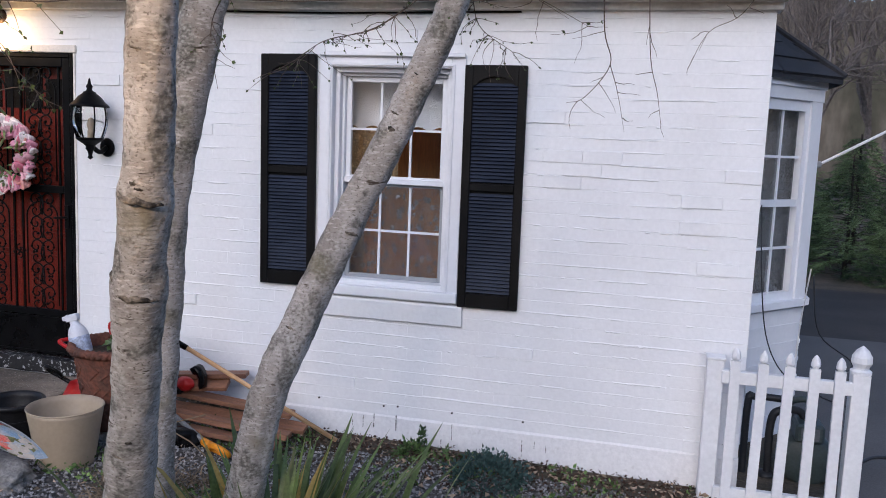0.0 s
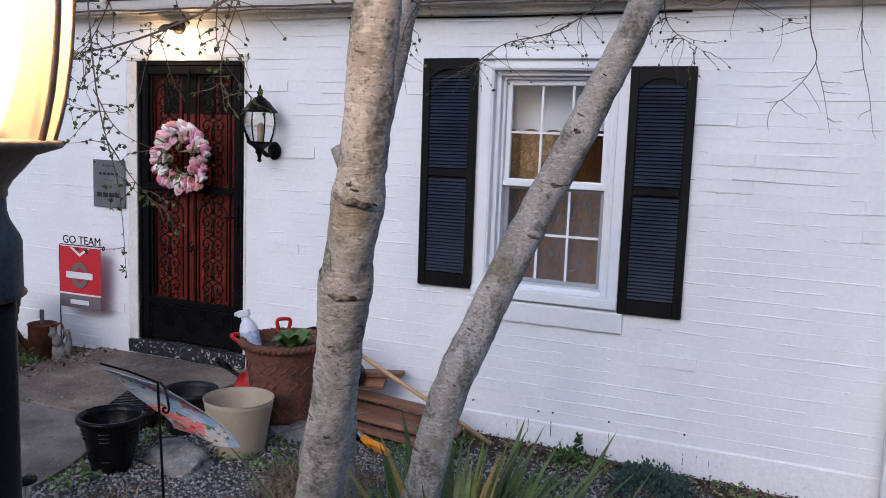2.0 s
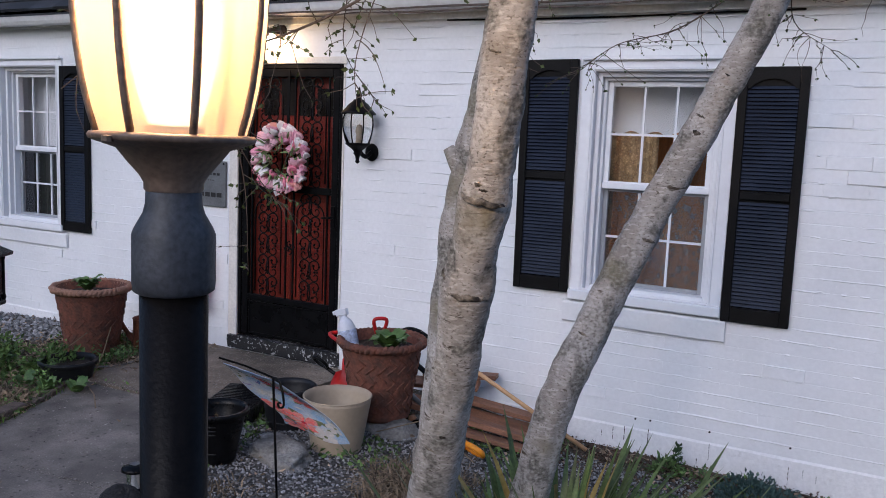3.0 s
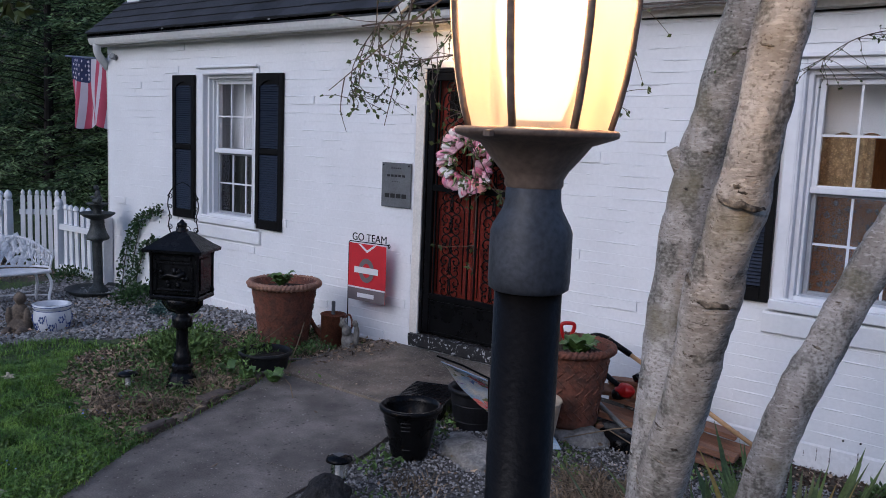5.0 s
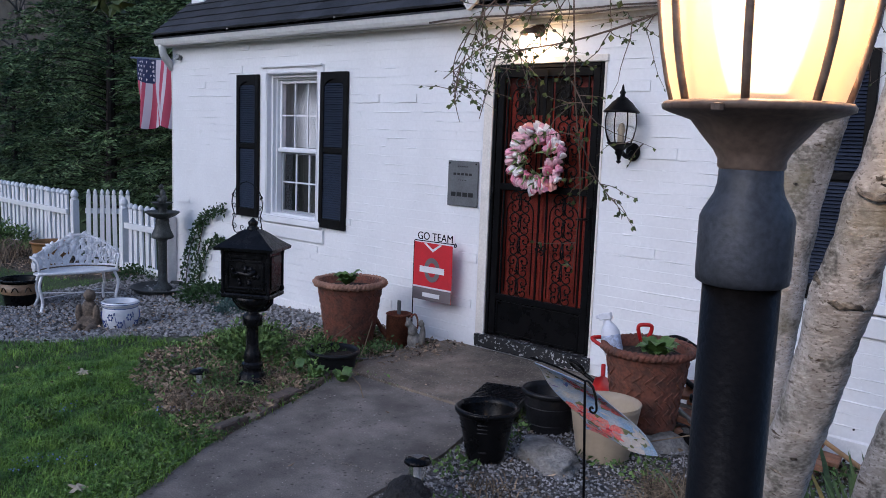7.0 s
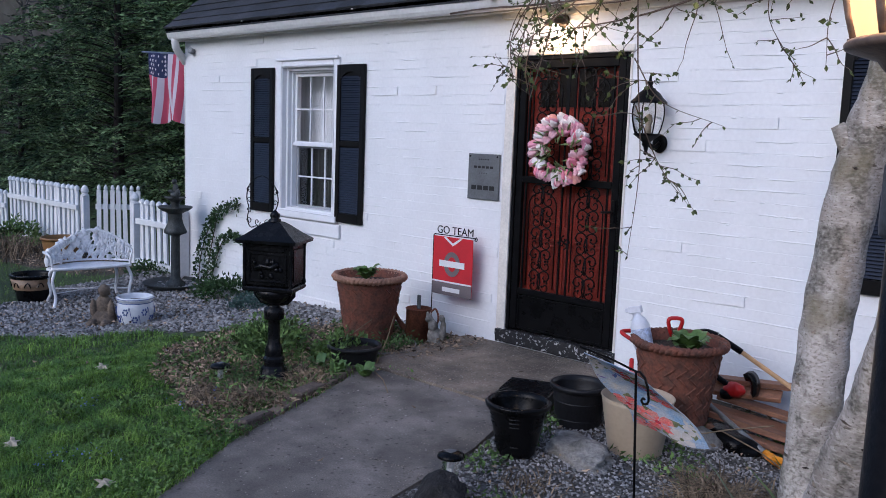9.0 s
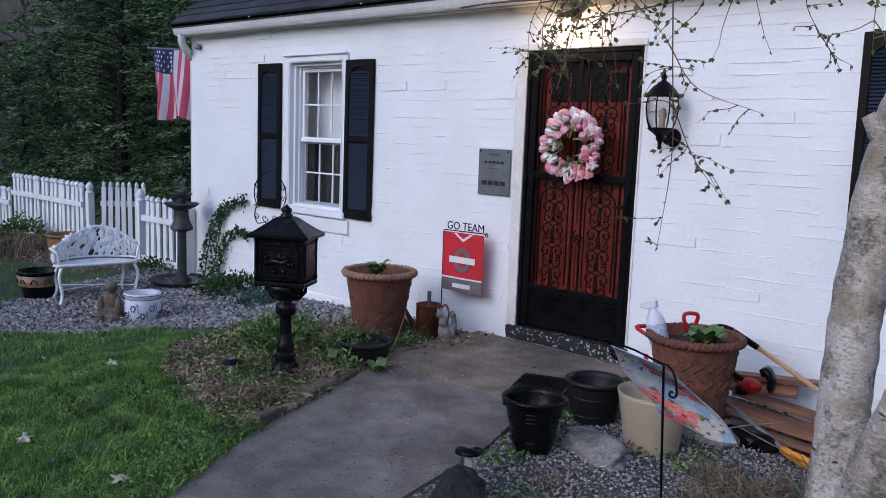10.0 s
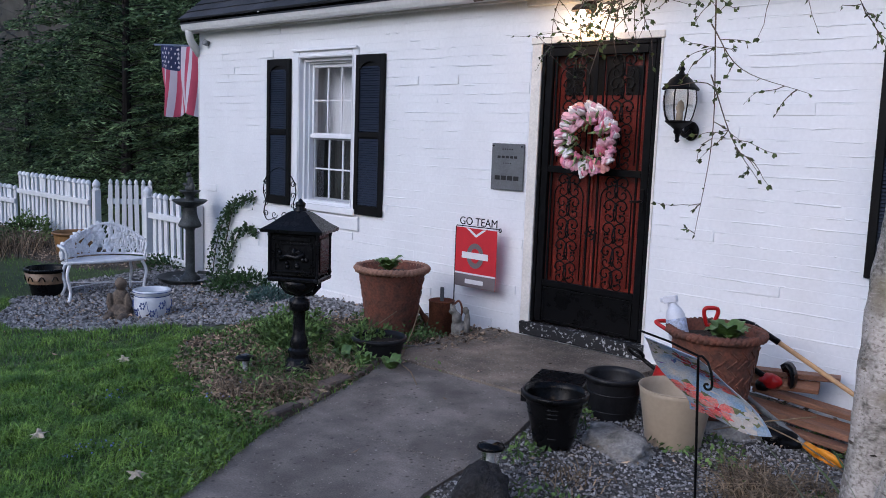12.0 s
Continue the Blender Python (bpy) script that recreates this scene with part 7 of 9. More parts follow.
def bench():
    be = thing("garden_bench", "white cast-iron garden bench with openwork leafy back", "bench", at=(-9.10, -1.22, -0.245), turn=80)
    W, D = 0.46, 0.34
    # curved back: pieces set along an arc; local -y is the front
    def arc(u, z, out=0.0):
        a = u * 1.05
        return (W * 1.06 * math.sin(a) / math.sin(1.05), 0.16 - (1 - math.cos(a)) * 0.55 - out, z)

    def top(u):
        return 0.575 + 0.165 * math.exp(-((u - 0.22) / 0.62) ** 2) - 0.03 * u ** 4
    bm = bmesh.new()
    seat = []
    n = 20
    for k in range(n + 1):
        u = -1 + 2 * k / n
        p = arc(u, 0.40)
        seat.append((p, (p[0] * 0.93, -0.20 - 0.05 * math.cos(u * 1.5), 0.40)))
    lo = []
    for p, q in seat:
        lo.append([bm.verts.new((p[0], p[1], 0.405)), bm.verts.new((q[0], q[1], 0.405)), bm.verts.new((q[0], q[1], 0.385)), bm.verts.new((p[0], p[1], 0.385))])
    for a, b in zip(lo, lo[1:]):
        for i in range(4):
            j = (i + 1) % 4
            bm.faces.new((a[i], b[i], b[j], a[j]))
    bm.faces.new(lo[0])
    bm.faces.new(lo[-1])
    part("seat", bm, ENAMEL, be)
    part("seat_edge", tube([q for p, q in seat], 0.014, 8), ENAMEL, be, smooth=True)
    part("back_rail", tube([arc(-1 + 2 * k / 24, top(-1 + 2 * k / 24)) for k in range(25)], 0.013, 8), ENAMEL, be, smooth=True)
    part("low_rail", tube([arc(-1 + 2 * k / 24, 0.43) for k in range(25)], 0.011, 8), ENAMEL, be, smooth=True)
    rnd = random.Random(11)
    # openwork of leaves and stems
    leaf = bmesh.new()
    lathe([(0, -0.028), (0.016, -0.014), (0.020, 0.004), (0.010, 0.022), (0, 0.032)], 8, leaf)
    for v in leaf.verts:
        v.co.y *= 0.4
    leaf_me = finish(leaf, True)
    leaf_me.materials.append(ENAMEL)
    for k in range(170):
        u = rnd.uniform(-0.98, 0.98)
        z = rnd.uniform(0.45, top(u) + 0.005)
        p = arc(u, z, rnd.uniform(-0.008, 0.008))
        part("cast_leaf", leaf_me, None, be).matrix_basis = pose(*p, 0, rnd.uniform(0, 360), math.degrees(u * 1.05)) @ Matrix.Scale(rnd.uniform(1.0, 1.9), 4)
    for k in range(26):
        u = -0.96 + 1.92 * k / 25
        pts = []
        for j in range(7):
            v = j / 6
            uu = max(-1, min(1, u + 0.09 * math.sin(v * 6 + k)))
            pts.append(arc(uu, 0.43 + (top(uu) - 0.43) * v))
        part("stem", tube(pts, 0.0075, 6), ENAMEL, be, smooth=True)
    for sx in (-1, 1):
        e = arc(sx, 0.555)
        part("arm_rest", tube(bend([e, (e[0] * 1.02, -0.05, 0.555), (e[0] * 0.98, -0.18, 0.545), (e[0] * 0.93, -0.21, 0.50), (e[0] * 0.90, -0.19, 0.40)], 5), 0.014, 8), ENAMEL, be, smooth=True)
        part("leg", tube(bend([(sx * 0.41, -0.19, 0.39), (sx * 0.45, -0.22, 0.28), (sx * 0.42, -0.22, 0.12), (sx * 0.46, -0.27, 0.0)], 5), 0.018, 8), ENAMEL, be, smooth=True)
        part("leg", tube(bend([(sx * 0.36, 0.10, 0.39), (sx * 0.40, 0.14, 0.25), (sx * 0.38, 0.13, 0.12), (sx * 0.42, 0.18, 0.0)], 5), 0.018, 8), ENAMEL, be, smooth=True)
    part("brace", tube([(-0.41, -0.20, 0.16), (0.38, 0.12, 0.16)], 0.006, 6), ENAMEL, be)
    part("brace", tube([(0.41, -0.20, 0.16), (-0.38, 0.12, 0.16)], 0.006, 6), ENAMEL, be)

    be.scale = (0.84, 0.95, 1.0)


bench()


def bird_bath():
    bb = thing("bird_bath", "dark bronze tiered fountain bird bath with a small figure", "fountain", at=(-8.93, -0.32, -0.18))
    part("basin", lathe([(0, 0.0), (0.22, 0.0), (0.28, 0.03), (0.33, 0.07), (0.345, 0.085), (0.335, 0.088), (0.30, 0.05), (0.15, 0.04), (0, 0.045)], 40), VERDIGRIS, bb, smooth=True)
    part("column", lathe([(0.10, 0.04), (0.10, 0.08), (0.07, 0.10), (0.050, 0.14), (0.047, 0.58), (0.055, 0.60), (0.115, 0.62), (0.122, 0.64), (0.112, 0.66), (0.085, 0.72), (0.07, 0.79), (0.075, 0.80), (0.07, 0.83)], 20), VERDIGRIS, bb, smooth=True)
    part("upper_bowl", lathe([(0.06, 0.83), (0.14, 0.865), (0.178, 0.895), (0.186, 0.905), (0.178, 0.91), (0.13, 0.885), (0, 0.88)], 32, wobble=0.04), VERDIGRIS, bb, smooth=True)
    part("top_tier", lathe([(0.05, 0.88), (0.045, 0.94), (0.06, 0.97), (0.11, 1.0), (0.115, 1.01), (0.05, 1.0), (0, 1.0)], 24, wobble=0.05), VERDIGRIS, bb, smooth=True)
    bm = bmesh.new()
    for (x, y, z), (sx, sy, sz) in (((0, 0, 1.03), (0.06, 0.05, 0.04)), ((0.01, 0, 1.10), (0.035, 0.03, 0.06)), ((0.0, -0.01, 1.175), (0.028, 0.028, 0.03)), ((-0.05, -0.02, 1.07), (0.05, 0.018, 0.018)), ((0.05, 0, 1.05), (0.03, 0.03, 0.05))):
        s = bmesh.ops.create_icosphere(bm, subdivisions=2, radius=1)
        for v in s["verts"]:
            v.co = Vector((x + v.co.x * sx, y + v.co.y * sy, z + v.co.z * sz))
    part("top_ornament", bm, VERDIGRIS, bb, smooth=True)


bird_bath()


def scroll_stand():
    ss = thing("plant_hanger", "black wrought-iron scrolled plant stand", "plant stand", at=(-7.40, -0.30, -0.10))
    part("pole", tube([(0, 0, -0.1), (0.0, 0, 0.72)], 0.008, 8), IRON, ss)
    bm = bmesh.new()
    for sx in (-1, 1):
        tube(bend([(0, 0, 0.72), (sx * 0.06, 0, 0.76), (sx * 0.15, 0, 0.74), (sx * 0.19, 0, 0.82), (sx * 0.17, 0, 0.92), (sx * 0.20, 0, 1.02), (sx * 0.17, 0, 1.14), (sx * 0.08, 0, 1.22), (0, 0, 1.25)], 5), 0.005, 6, bm)
        for z, r in ((0.80, 0.035), (0.90, 0.03), (1.0, 0.03), (1.10, 0.035)):
            tube([(p[0], 0, p[2]) for p in spiral(sx * 0.165, z, r, 1.2, 0 if sx > 0 else math.pi, sx, 14)], 0.004, 6, bm)
        tube([(p[0], 0, p[2]) for p in spiral(sx * 0.06, 0.80, 0.04, 1.2, 0, sx, 14)], 0.004, 6, bm)
    bmesh.ops.scale(bm, vec=(1.25, 1.0, 1.0), verts=bm.verts)
    part("scroll_frame", bm, IRON, ss, smooth=True)


scroll_stand()


# ---- gas meter and cables beside the corner ----
def gas_meter():
    gm = thing("gas_meter", "grey-green gas meter with dark pipes behind the fence", "meter", at=(0.97, 0.32, -0.27))
    MGREY = mat("meter_paint", (0.055, 0.072, 0.068), 0.5, var=0.15, scale=8, fine=60, bump=0.2)
    PIPE = mat("dark_pipe", (0.022, 0.022, 0.024), 0.5, metal=0.0, var=0.2, scale=9, fine=80, bump=0.3)
    bm = lathe([(0, -0.10), (0.13, -0.10), (0.16, -0.07), (0.165, 0.0), (0.16, 0.07), (0.13, 0.10), (0, 0.10)], 24)
    bmesh.ops.transform(bm, matrix=pose(0.06, 0.05, 0.20, 90, 0, 0), verts=bm.verts)
    part("meter_body", bm, MGREY, gm, smooth=True)
    part("index_box", boxes((-0.03, 0.13, -0.10, 0.09, 0.33, 0.44), bevel=0.015), MGREY, gm)
    part("dial", boxes((0.0, 0.10, -0.104, -0.099, 0.35, 0.42)), SLATE, gm)
    part("pipe", tube(bend([(-0.29, 0.02, -0.1), (-0.29, 0.02, 0.49), (-0.25, 0.02, 0.545), (-0.06, 0.02, 0.545)], 6), 0.022, 10), PIPE, gm, smooth=True)
    part("pipe", tube(bend([(-0.06, 0.02, 0.545), (0.04, 0.0, 0.56), (0.08, 0.0, 0.45)], 5), 0.02, 10), MGREY, gm, smooth=True)
    part("pipe", tube(bend([(-0.15, 0.0, 0.0), (-0.155, 0.0, 0.40), (-0.10, 0.0, 0.485), (0.0, 0.02, 0.485), (0.045, 0.03, 0.42)], 6), 0.024, 10), PIPE, gm, smooth=True)
    part("regulator", lathe([(0, 0), (0.05, 0.005), (0.06, 0.03), (0.05, 0.05), (0, 0.055)], 18, at=(-0.155, 0, 0.05)), PIPE, gm, smooth=True)
    part("union_nut", lathe([(0.03, -0.02), (0.03, 0.02)], 6, at=(-0.06, 0.02, 0.545)), PIPE, gm)


gas_meter()


def cables():
    DARKC = mat("black_cable", (0.02, 0.02, 0.022), 0.5, var=0.2)
    PALE = mat("white_cable", (0.52, 0.51, 0.50), 0.5, var=0.1)
    runs = [([(0.70, 0.68, 1.40), (0.74, 0.66, 0.9), (0.80, 0.64, 0.55), (0.92, 0.6, 0.35), (1.1, 0.5, 0.30)], 0.004, DARKC, "black cable hanging down the bay window"),
            ([(0.655, 0.70, 1.10), (0.66, 0.69, 0.7), (0.69, 0.68, 0.3), (0.72, 0.66, 0.0)], 0.005, PALE, "white cable hanging down beside the wall"),
            ([(1.12, 1.24, 0.95), (1.08, 1.2, 0.6), (1.05, 1.1, 0.3), (1.0, 0.9, 0.1)], 0.005, PALE, "white cable by the bay window"),
            ([(1.15, 1.3, 0.9), (1.22, 1.3, 0.5), (1.5, 1.5, 0.25), (1.15, 0.9, 0.2), (1.4, 0.8, 0.12)], 0.0055, DARKC, "black cable trailing to the ground"),
            ([(1.3, 0.3, -0.05), (1.5, 0.5, -0.06), (2.0, 0.6, -0.14), (2.6, 0.9, -0.17)], 0.012, DARKC, "black cable lying on the grey slab")]
    for pts, r, m, lab in runs:
        part("cable", tube(bend(pts, 6), r, 6), m, label=lab, category="cable", group="cables", smooth=True)
    bar = thing("awning_pole", "white metal pole sloping up from the bay window", "pole")
    part("tube_section", tube([(1.13, 1.35, 1.66), (2.3, 2.3, 2.25)], 0.010, 10), ENAMEL, bar, smooth=True)
    part("clamp", boxes((1.09, 1.14, 1.33, 1.37, 1.635, 1.68), bevel=0.008), GREY_METAL, bar)


cables()
# Dry vine stems whose dark brown also draws the shadow line under the gutter.
runner = thing("dead_vine", "dry brown vine stem running along the eaves", "plant")
pts = [(-9.0 + 0.24 * k, -0.215 + 0.02 * noise.noise((k * 0.7, 0, 0)), 2.515 + 0.022 * noise.noise((k * 0.9, 5, 0))) for k in range(41)]
part("stem", tube([Vector(q) for q in pts if q[0] > -5.4], 0.007, 6, bumpy=0.4), TWIG, runner)
part("stem", tube([Vector((q[0], q[1] + 0.006, q[2] - 0.024 + 0.01 * math.sin(q[0] * 7))) for q in pts if -4.6 < q[0] < -0.4], 0.005, 6, bumpy=0.4), TWIG, runner)
wire = part("cable", tube(bend([(-2.9, -0.012, 2.462), (-2.0, -0.012, 2.448), (-1.2, -0.012, 2.452), (-0.75, -0.012, 2.456)], 6), 0.006, 6), IRON, label="thin black cable stapled under the eaves", category="cable", group="cables")
slab_r = bmesh.new()
box(slab_r, 1.16, 3.2, 0.05, 4.5, -0.30, -0.17, bevel=0.01)
part("patio_slab", slab_r, DRIVE, label="grey painted concrete slab beside the house", category="pavement", kind="structure")
ASPHALT = mat("old_asphalt", (0.040, 0.034, 0.030), 0.9, var=0.3, scale=1.5, fine=60, bump=0.5)
road = bmesh.new()
box(road, 1.4, 60.0, 4.52, 8.0, -0.42, -0.185)
part("road", road, ASPHALT, label="grey asphalt drive behind the house", category="road", kind="structure")

hose = part("cable", tube(bend([(-5.30, -0.42, 0.0), (-5.02, -0.62, 0.025), (-4.90, -0.85, 0.03), (-5.0, -1.02, 0.025), (-5.16, -0.98, 0.0)], 6), 0.006, 6), STONE, label="pale garden cord lying beside the landing", category="cable", group="cables", smooth=True)


# ---- planting ----
def kites(pos, axis, length, width, fold=0.15, seed=1):
    """Many small folded leaves: pos and axis (n, 3), length and width (n)."""
    r = np.random.default_rng(seed)
    n = len(pos)
    axis = axis / (np.linalg.norm(axis, axis=1, keepdims=True) + 1e-9)
    side = np.cross(axis, r.normal(size=(n, 3)))
    side /= np.linalg.norm(side, axis=1, keepdims=True) + 1e-9
    up = np.cross(side, axis)
    L, W = np.asarray(length).reshape(-1, 1), np.asarray(width).reshape(-1, 1)
    a = pos
    m = pos + axis * L * 0.45
    b = m + side * W * 0.5 + up * W * fold
    d = m - side * W * 0.5 + up * W * fold
    c = pos + axis * L
    V = np.stack([a, b, c, d], 1).reshape(-1, 3)
    k = np.arange(n)[:, None] * 4
    F = np.concatenate([k + np.array([[0, 1, 2]]), k + np.array([[0, 2, 3]])])
    return V, F


def blades(pos, lean, height, width, droop=0.35, seed=1):
    """Bent grass blades of two segments and a tip."""
    n = len(pos)
    h, w = height.reshape(-1, 1), width.reshape(-1, 1)
    lean = lean / (np.linalg.norm(lean, axis=1, keepdims=True) + 1e-9)
    side = np.stack([-lean[:, 1], lean[:, 0], np.zeros(n)], 1)
    up = np.array([[0, 0, 1.0]])
    p0 = pos
    p1 = pos + up * h * 0.55 + lean * h * droop * 0.3
    p2 = pos + up * h * (1 - 0.3 * droop) + lean * h * droop
    V = np.stack([p0 - side * w, p0 + side * w, p1 - side * w * 0.8, p1 + side * w * 0.8, p2], 1).reshape(-1, 3)
    k = np.arange(n)[:, None] * 5
    F = np.concatenate([k + np.array([[0, 1, 3]]), k + np.array([[0, 3, 2]]), k + np.array([[2, 3, 4]])])
    return V, F


def scatter(n, x0, x1, y0, y1, keep):
    pts = []
    while len(pts) < n:
        x, y = rng.uniform(x0, x1), rng.uniform(y0, y1)
        if keep(x, y):
            pts.append((x, y, ground_z(x, y)))
    return np.array(pts)


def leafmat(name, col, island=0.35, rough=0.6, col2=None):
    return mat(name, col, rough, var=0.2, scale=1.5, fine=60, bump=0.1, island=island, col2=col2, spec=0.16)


GRASS = mat("lawn_grass", (0.148, 0.242, 0.043), 0.5, var=0.2, scale=5.0, fine=60, bump=0.1, island=0.6, col2=(0.062, 0.136, 0.025), spec=0.16)
CLOVER = leafmat("weed_leaf", (0.118, 0.186, 0.056), 0.65, col2=(0.062, 0.104, 0.036))
DRY = leafmat("dry_leaf", (0.240, 0.180, 0.128), 0.85, 0.85)
STRAW = leafmat("dry_grass", (0.185, 0.138, 0.090), 0.7, 0.8)
IRISLEAF = leafmat("iris_leaf", (0.125, 0.185, 0.045), 0.45, 0.5)
SEDUM = leafmat("blue_green_leaf", (0.055, 0.095, 0.085), 0.3)
IVY = leafmat("ivy_leaf", (0.040, 0.075, 0.028), 0.35, 0.45)
BIRCHLEAF = leafmat("birch_leaf", (0.060, 0.082, 0.030), 0.45, 0.5)
# Near-black second colour blotches the shaded gaps between fronds into the green.
CEDAR = leafmat("gap_shaded_cedar_foliage", (0.135, 0.195, 0.085), 0.9, 0.6, col2=(0.015, 0.032, 0.016))


def paved(x, y):
    return inside(x, y, WALK) or inside(x, y, LANDING)


def lawn():
    def keep(x, y):
        return zone(x, y) == 0 and not paved(x, y)
    a = scatter(52000, -9.5, -3.7, -5.2, -1.6, keep)
    b = scatter(34000, -6.6, -3.9, -4.2, -1.9, keep)
    c = scatter(6000, -14, -9.0, -4.5, -0.5, keep)
    p = np.concatenate([a, b, c])
    n = len(p)
    lean = np.concatenate([rng.normal(size=(n, 2)), np.zeros((n, 1))], 1)
    tuft = np.array([max(0.3, 0.78 + 0.4 * noise.noise((q[0] * 1.6, q[1] * 1.6, 5)) + 0.7 * noise.noise((q[0] * 5.5, q[1] * 5.5, 8))) for q in p])
    V, F = blades(p, lean, rng.uniform(0.030, 0.085, n) * tuft, rng.uniform(0.0014, 0.0030, n), 0.95)
    soup("lawn_grass", V, F, GRASS, label="green spring lawn with long soft blades", category="grass")

    # broad-leaved weeds on the lawn's edge, in the bed and between the stones
    def bedkeep(x, y):
        return not paved(x, y) and (zone(x, y) == 2 and noise.noise((x * 2.3, y * 2.3, 9)) > -0.12 or (zone(x, y) == 0 and y > -3.2 and x > -5.4 and noise.noise((x * 4.3, y * 4.3, 9)) > 0.22))
    p = scatter(9500, -6.6, -4.2, -3.4, -0.2, bedkeep)
    n = len(p)
    bush = np.array([max(0.0, noise.noise((q[0] * 2.0, q[1] * 2.0, 2))) for q in p])
    p[:, 2] += rng.uniform(0.0, 1.0, n) * (0.03 + 0.22 * bush)
    ax = rng.normal(size=(n, 3))
    ax[:, 2] = np.abs(ax[:, 2]) * 0.7 + 0.2
    V, F = kites(p, ax, rng.uniform(0.016, 0.042, n), rng.uniform(0.010, 0.024, n))
    soup("weeds", V, F, CLOVER, label="low green weeds and groundcover in the bed", category="weeds")
    p = scatter(4600, -3.5, 0.4, -2.4, -0.1, lambda x, y: noise.noise((x * 2.8, y * 2.8, 4)) > 0.08 and not paved(x, y))
    n = len(p)
    p[:, 2] += rng.uniform(0.0, 0.05, n)
    ax = rng.normal(size=(n, 3))
    ax[:, 2] = np.abs(ax[:, 2]) * 0.7 + 0.2
    V, F = kites(p, ax, rng.uniform(0.02, 0.045, n), rng.uniform(0.01, 0.025, n))
    soup("weeds", V, F, CLOVER, label="small weeds growing through the gravel", category="weeds")


lawn()


def bed_shoots():
    """Bushy upright weeds: thin stems with leaves all the way up, clumped in the bed between walk and mailbox."""
    rnd = random.Random(31)
    pos, axes, stems, tilt, high = [], [], [], [], []
    for cx, cy, spread, count, h in ((-5.05, -2.25, 0.16, 26, 0.15), (-5.45, -1.75, 0.18, 30, 0.20), (-5.0, -1.55, 0.13, 26, 0.22), (-5.75, -1.35, 0.18, 24, 0.20), (-4.75, -2.05, 0.10, 16, 0.13), (-5.3, -1.1, 0.15, 22, 0.18)):
        for _ in range(count):
            x, y = rnd.gauss(cx, spread), rnd.gauss(cy, spread)
            if paved(x + 0.06, y) or zone(x, y) != 2:
                continue
            z, hh = ground_z(x, y), h * rnd.uniform(0.5, 1.2)
            lx, ly = rnd.gauss(0, 0.25), rnd.gauss(0, 0.25)
            stems.append((x, y, z))
            tilt.append((lx, ly, 0))
            high.append(hh)
            for k in range(9):
                u = (k + 1) / 9
                a = rnd.uniform(0, 6.28)
                pos.append((x + lx * hh * u * 0.4 + 0.012 * math.cos(a), y + ly * hh * u * 0.4 + 0.012 * math.sin(a), z + hh * u))
                axes.append((math.cos(a), math.sin(a), rnd.uniform(0.1, 0.8)))
    n = len(pos)
    V, F = kites(np.array(pos), np.array(axes), rng.uniform(0.022, 0.045, n), rng.uniform(0.010, 0.020, n))
    soup("weeds", V, F, CLOVER, label="upright leafy green weeds in the bed", category="weeds")
    V, F = blades(np.array(stems), np.array(tilt), np.array(high), np.full(len(high), 0.003), 0.4)
    soup("weeds", V, F, CLOVER, label="thin green weed stems in the bed", category="weeds")


bed_shoots()


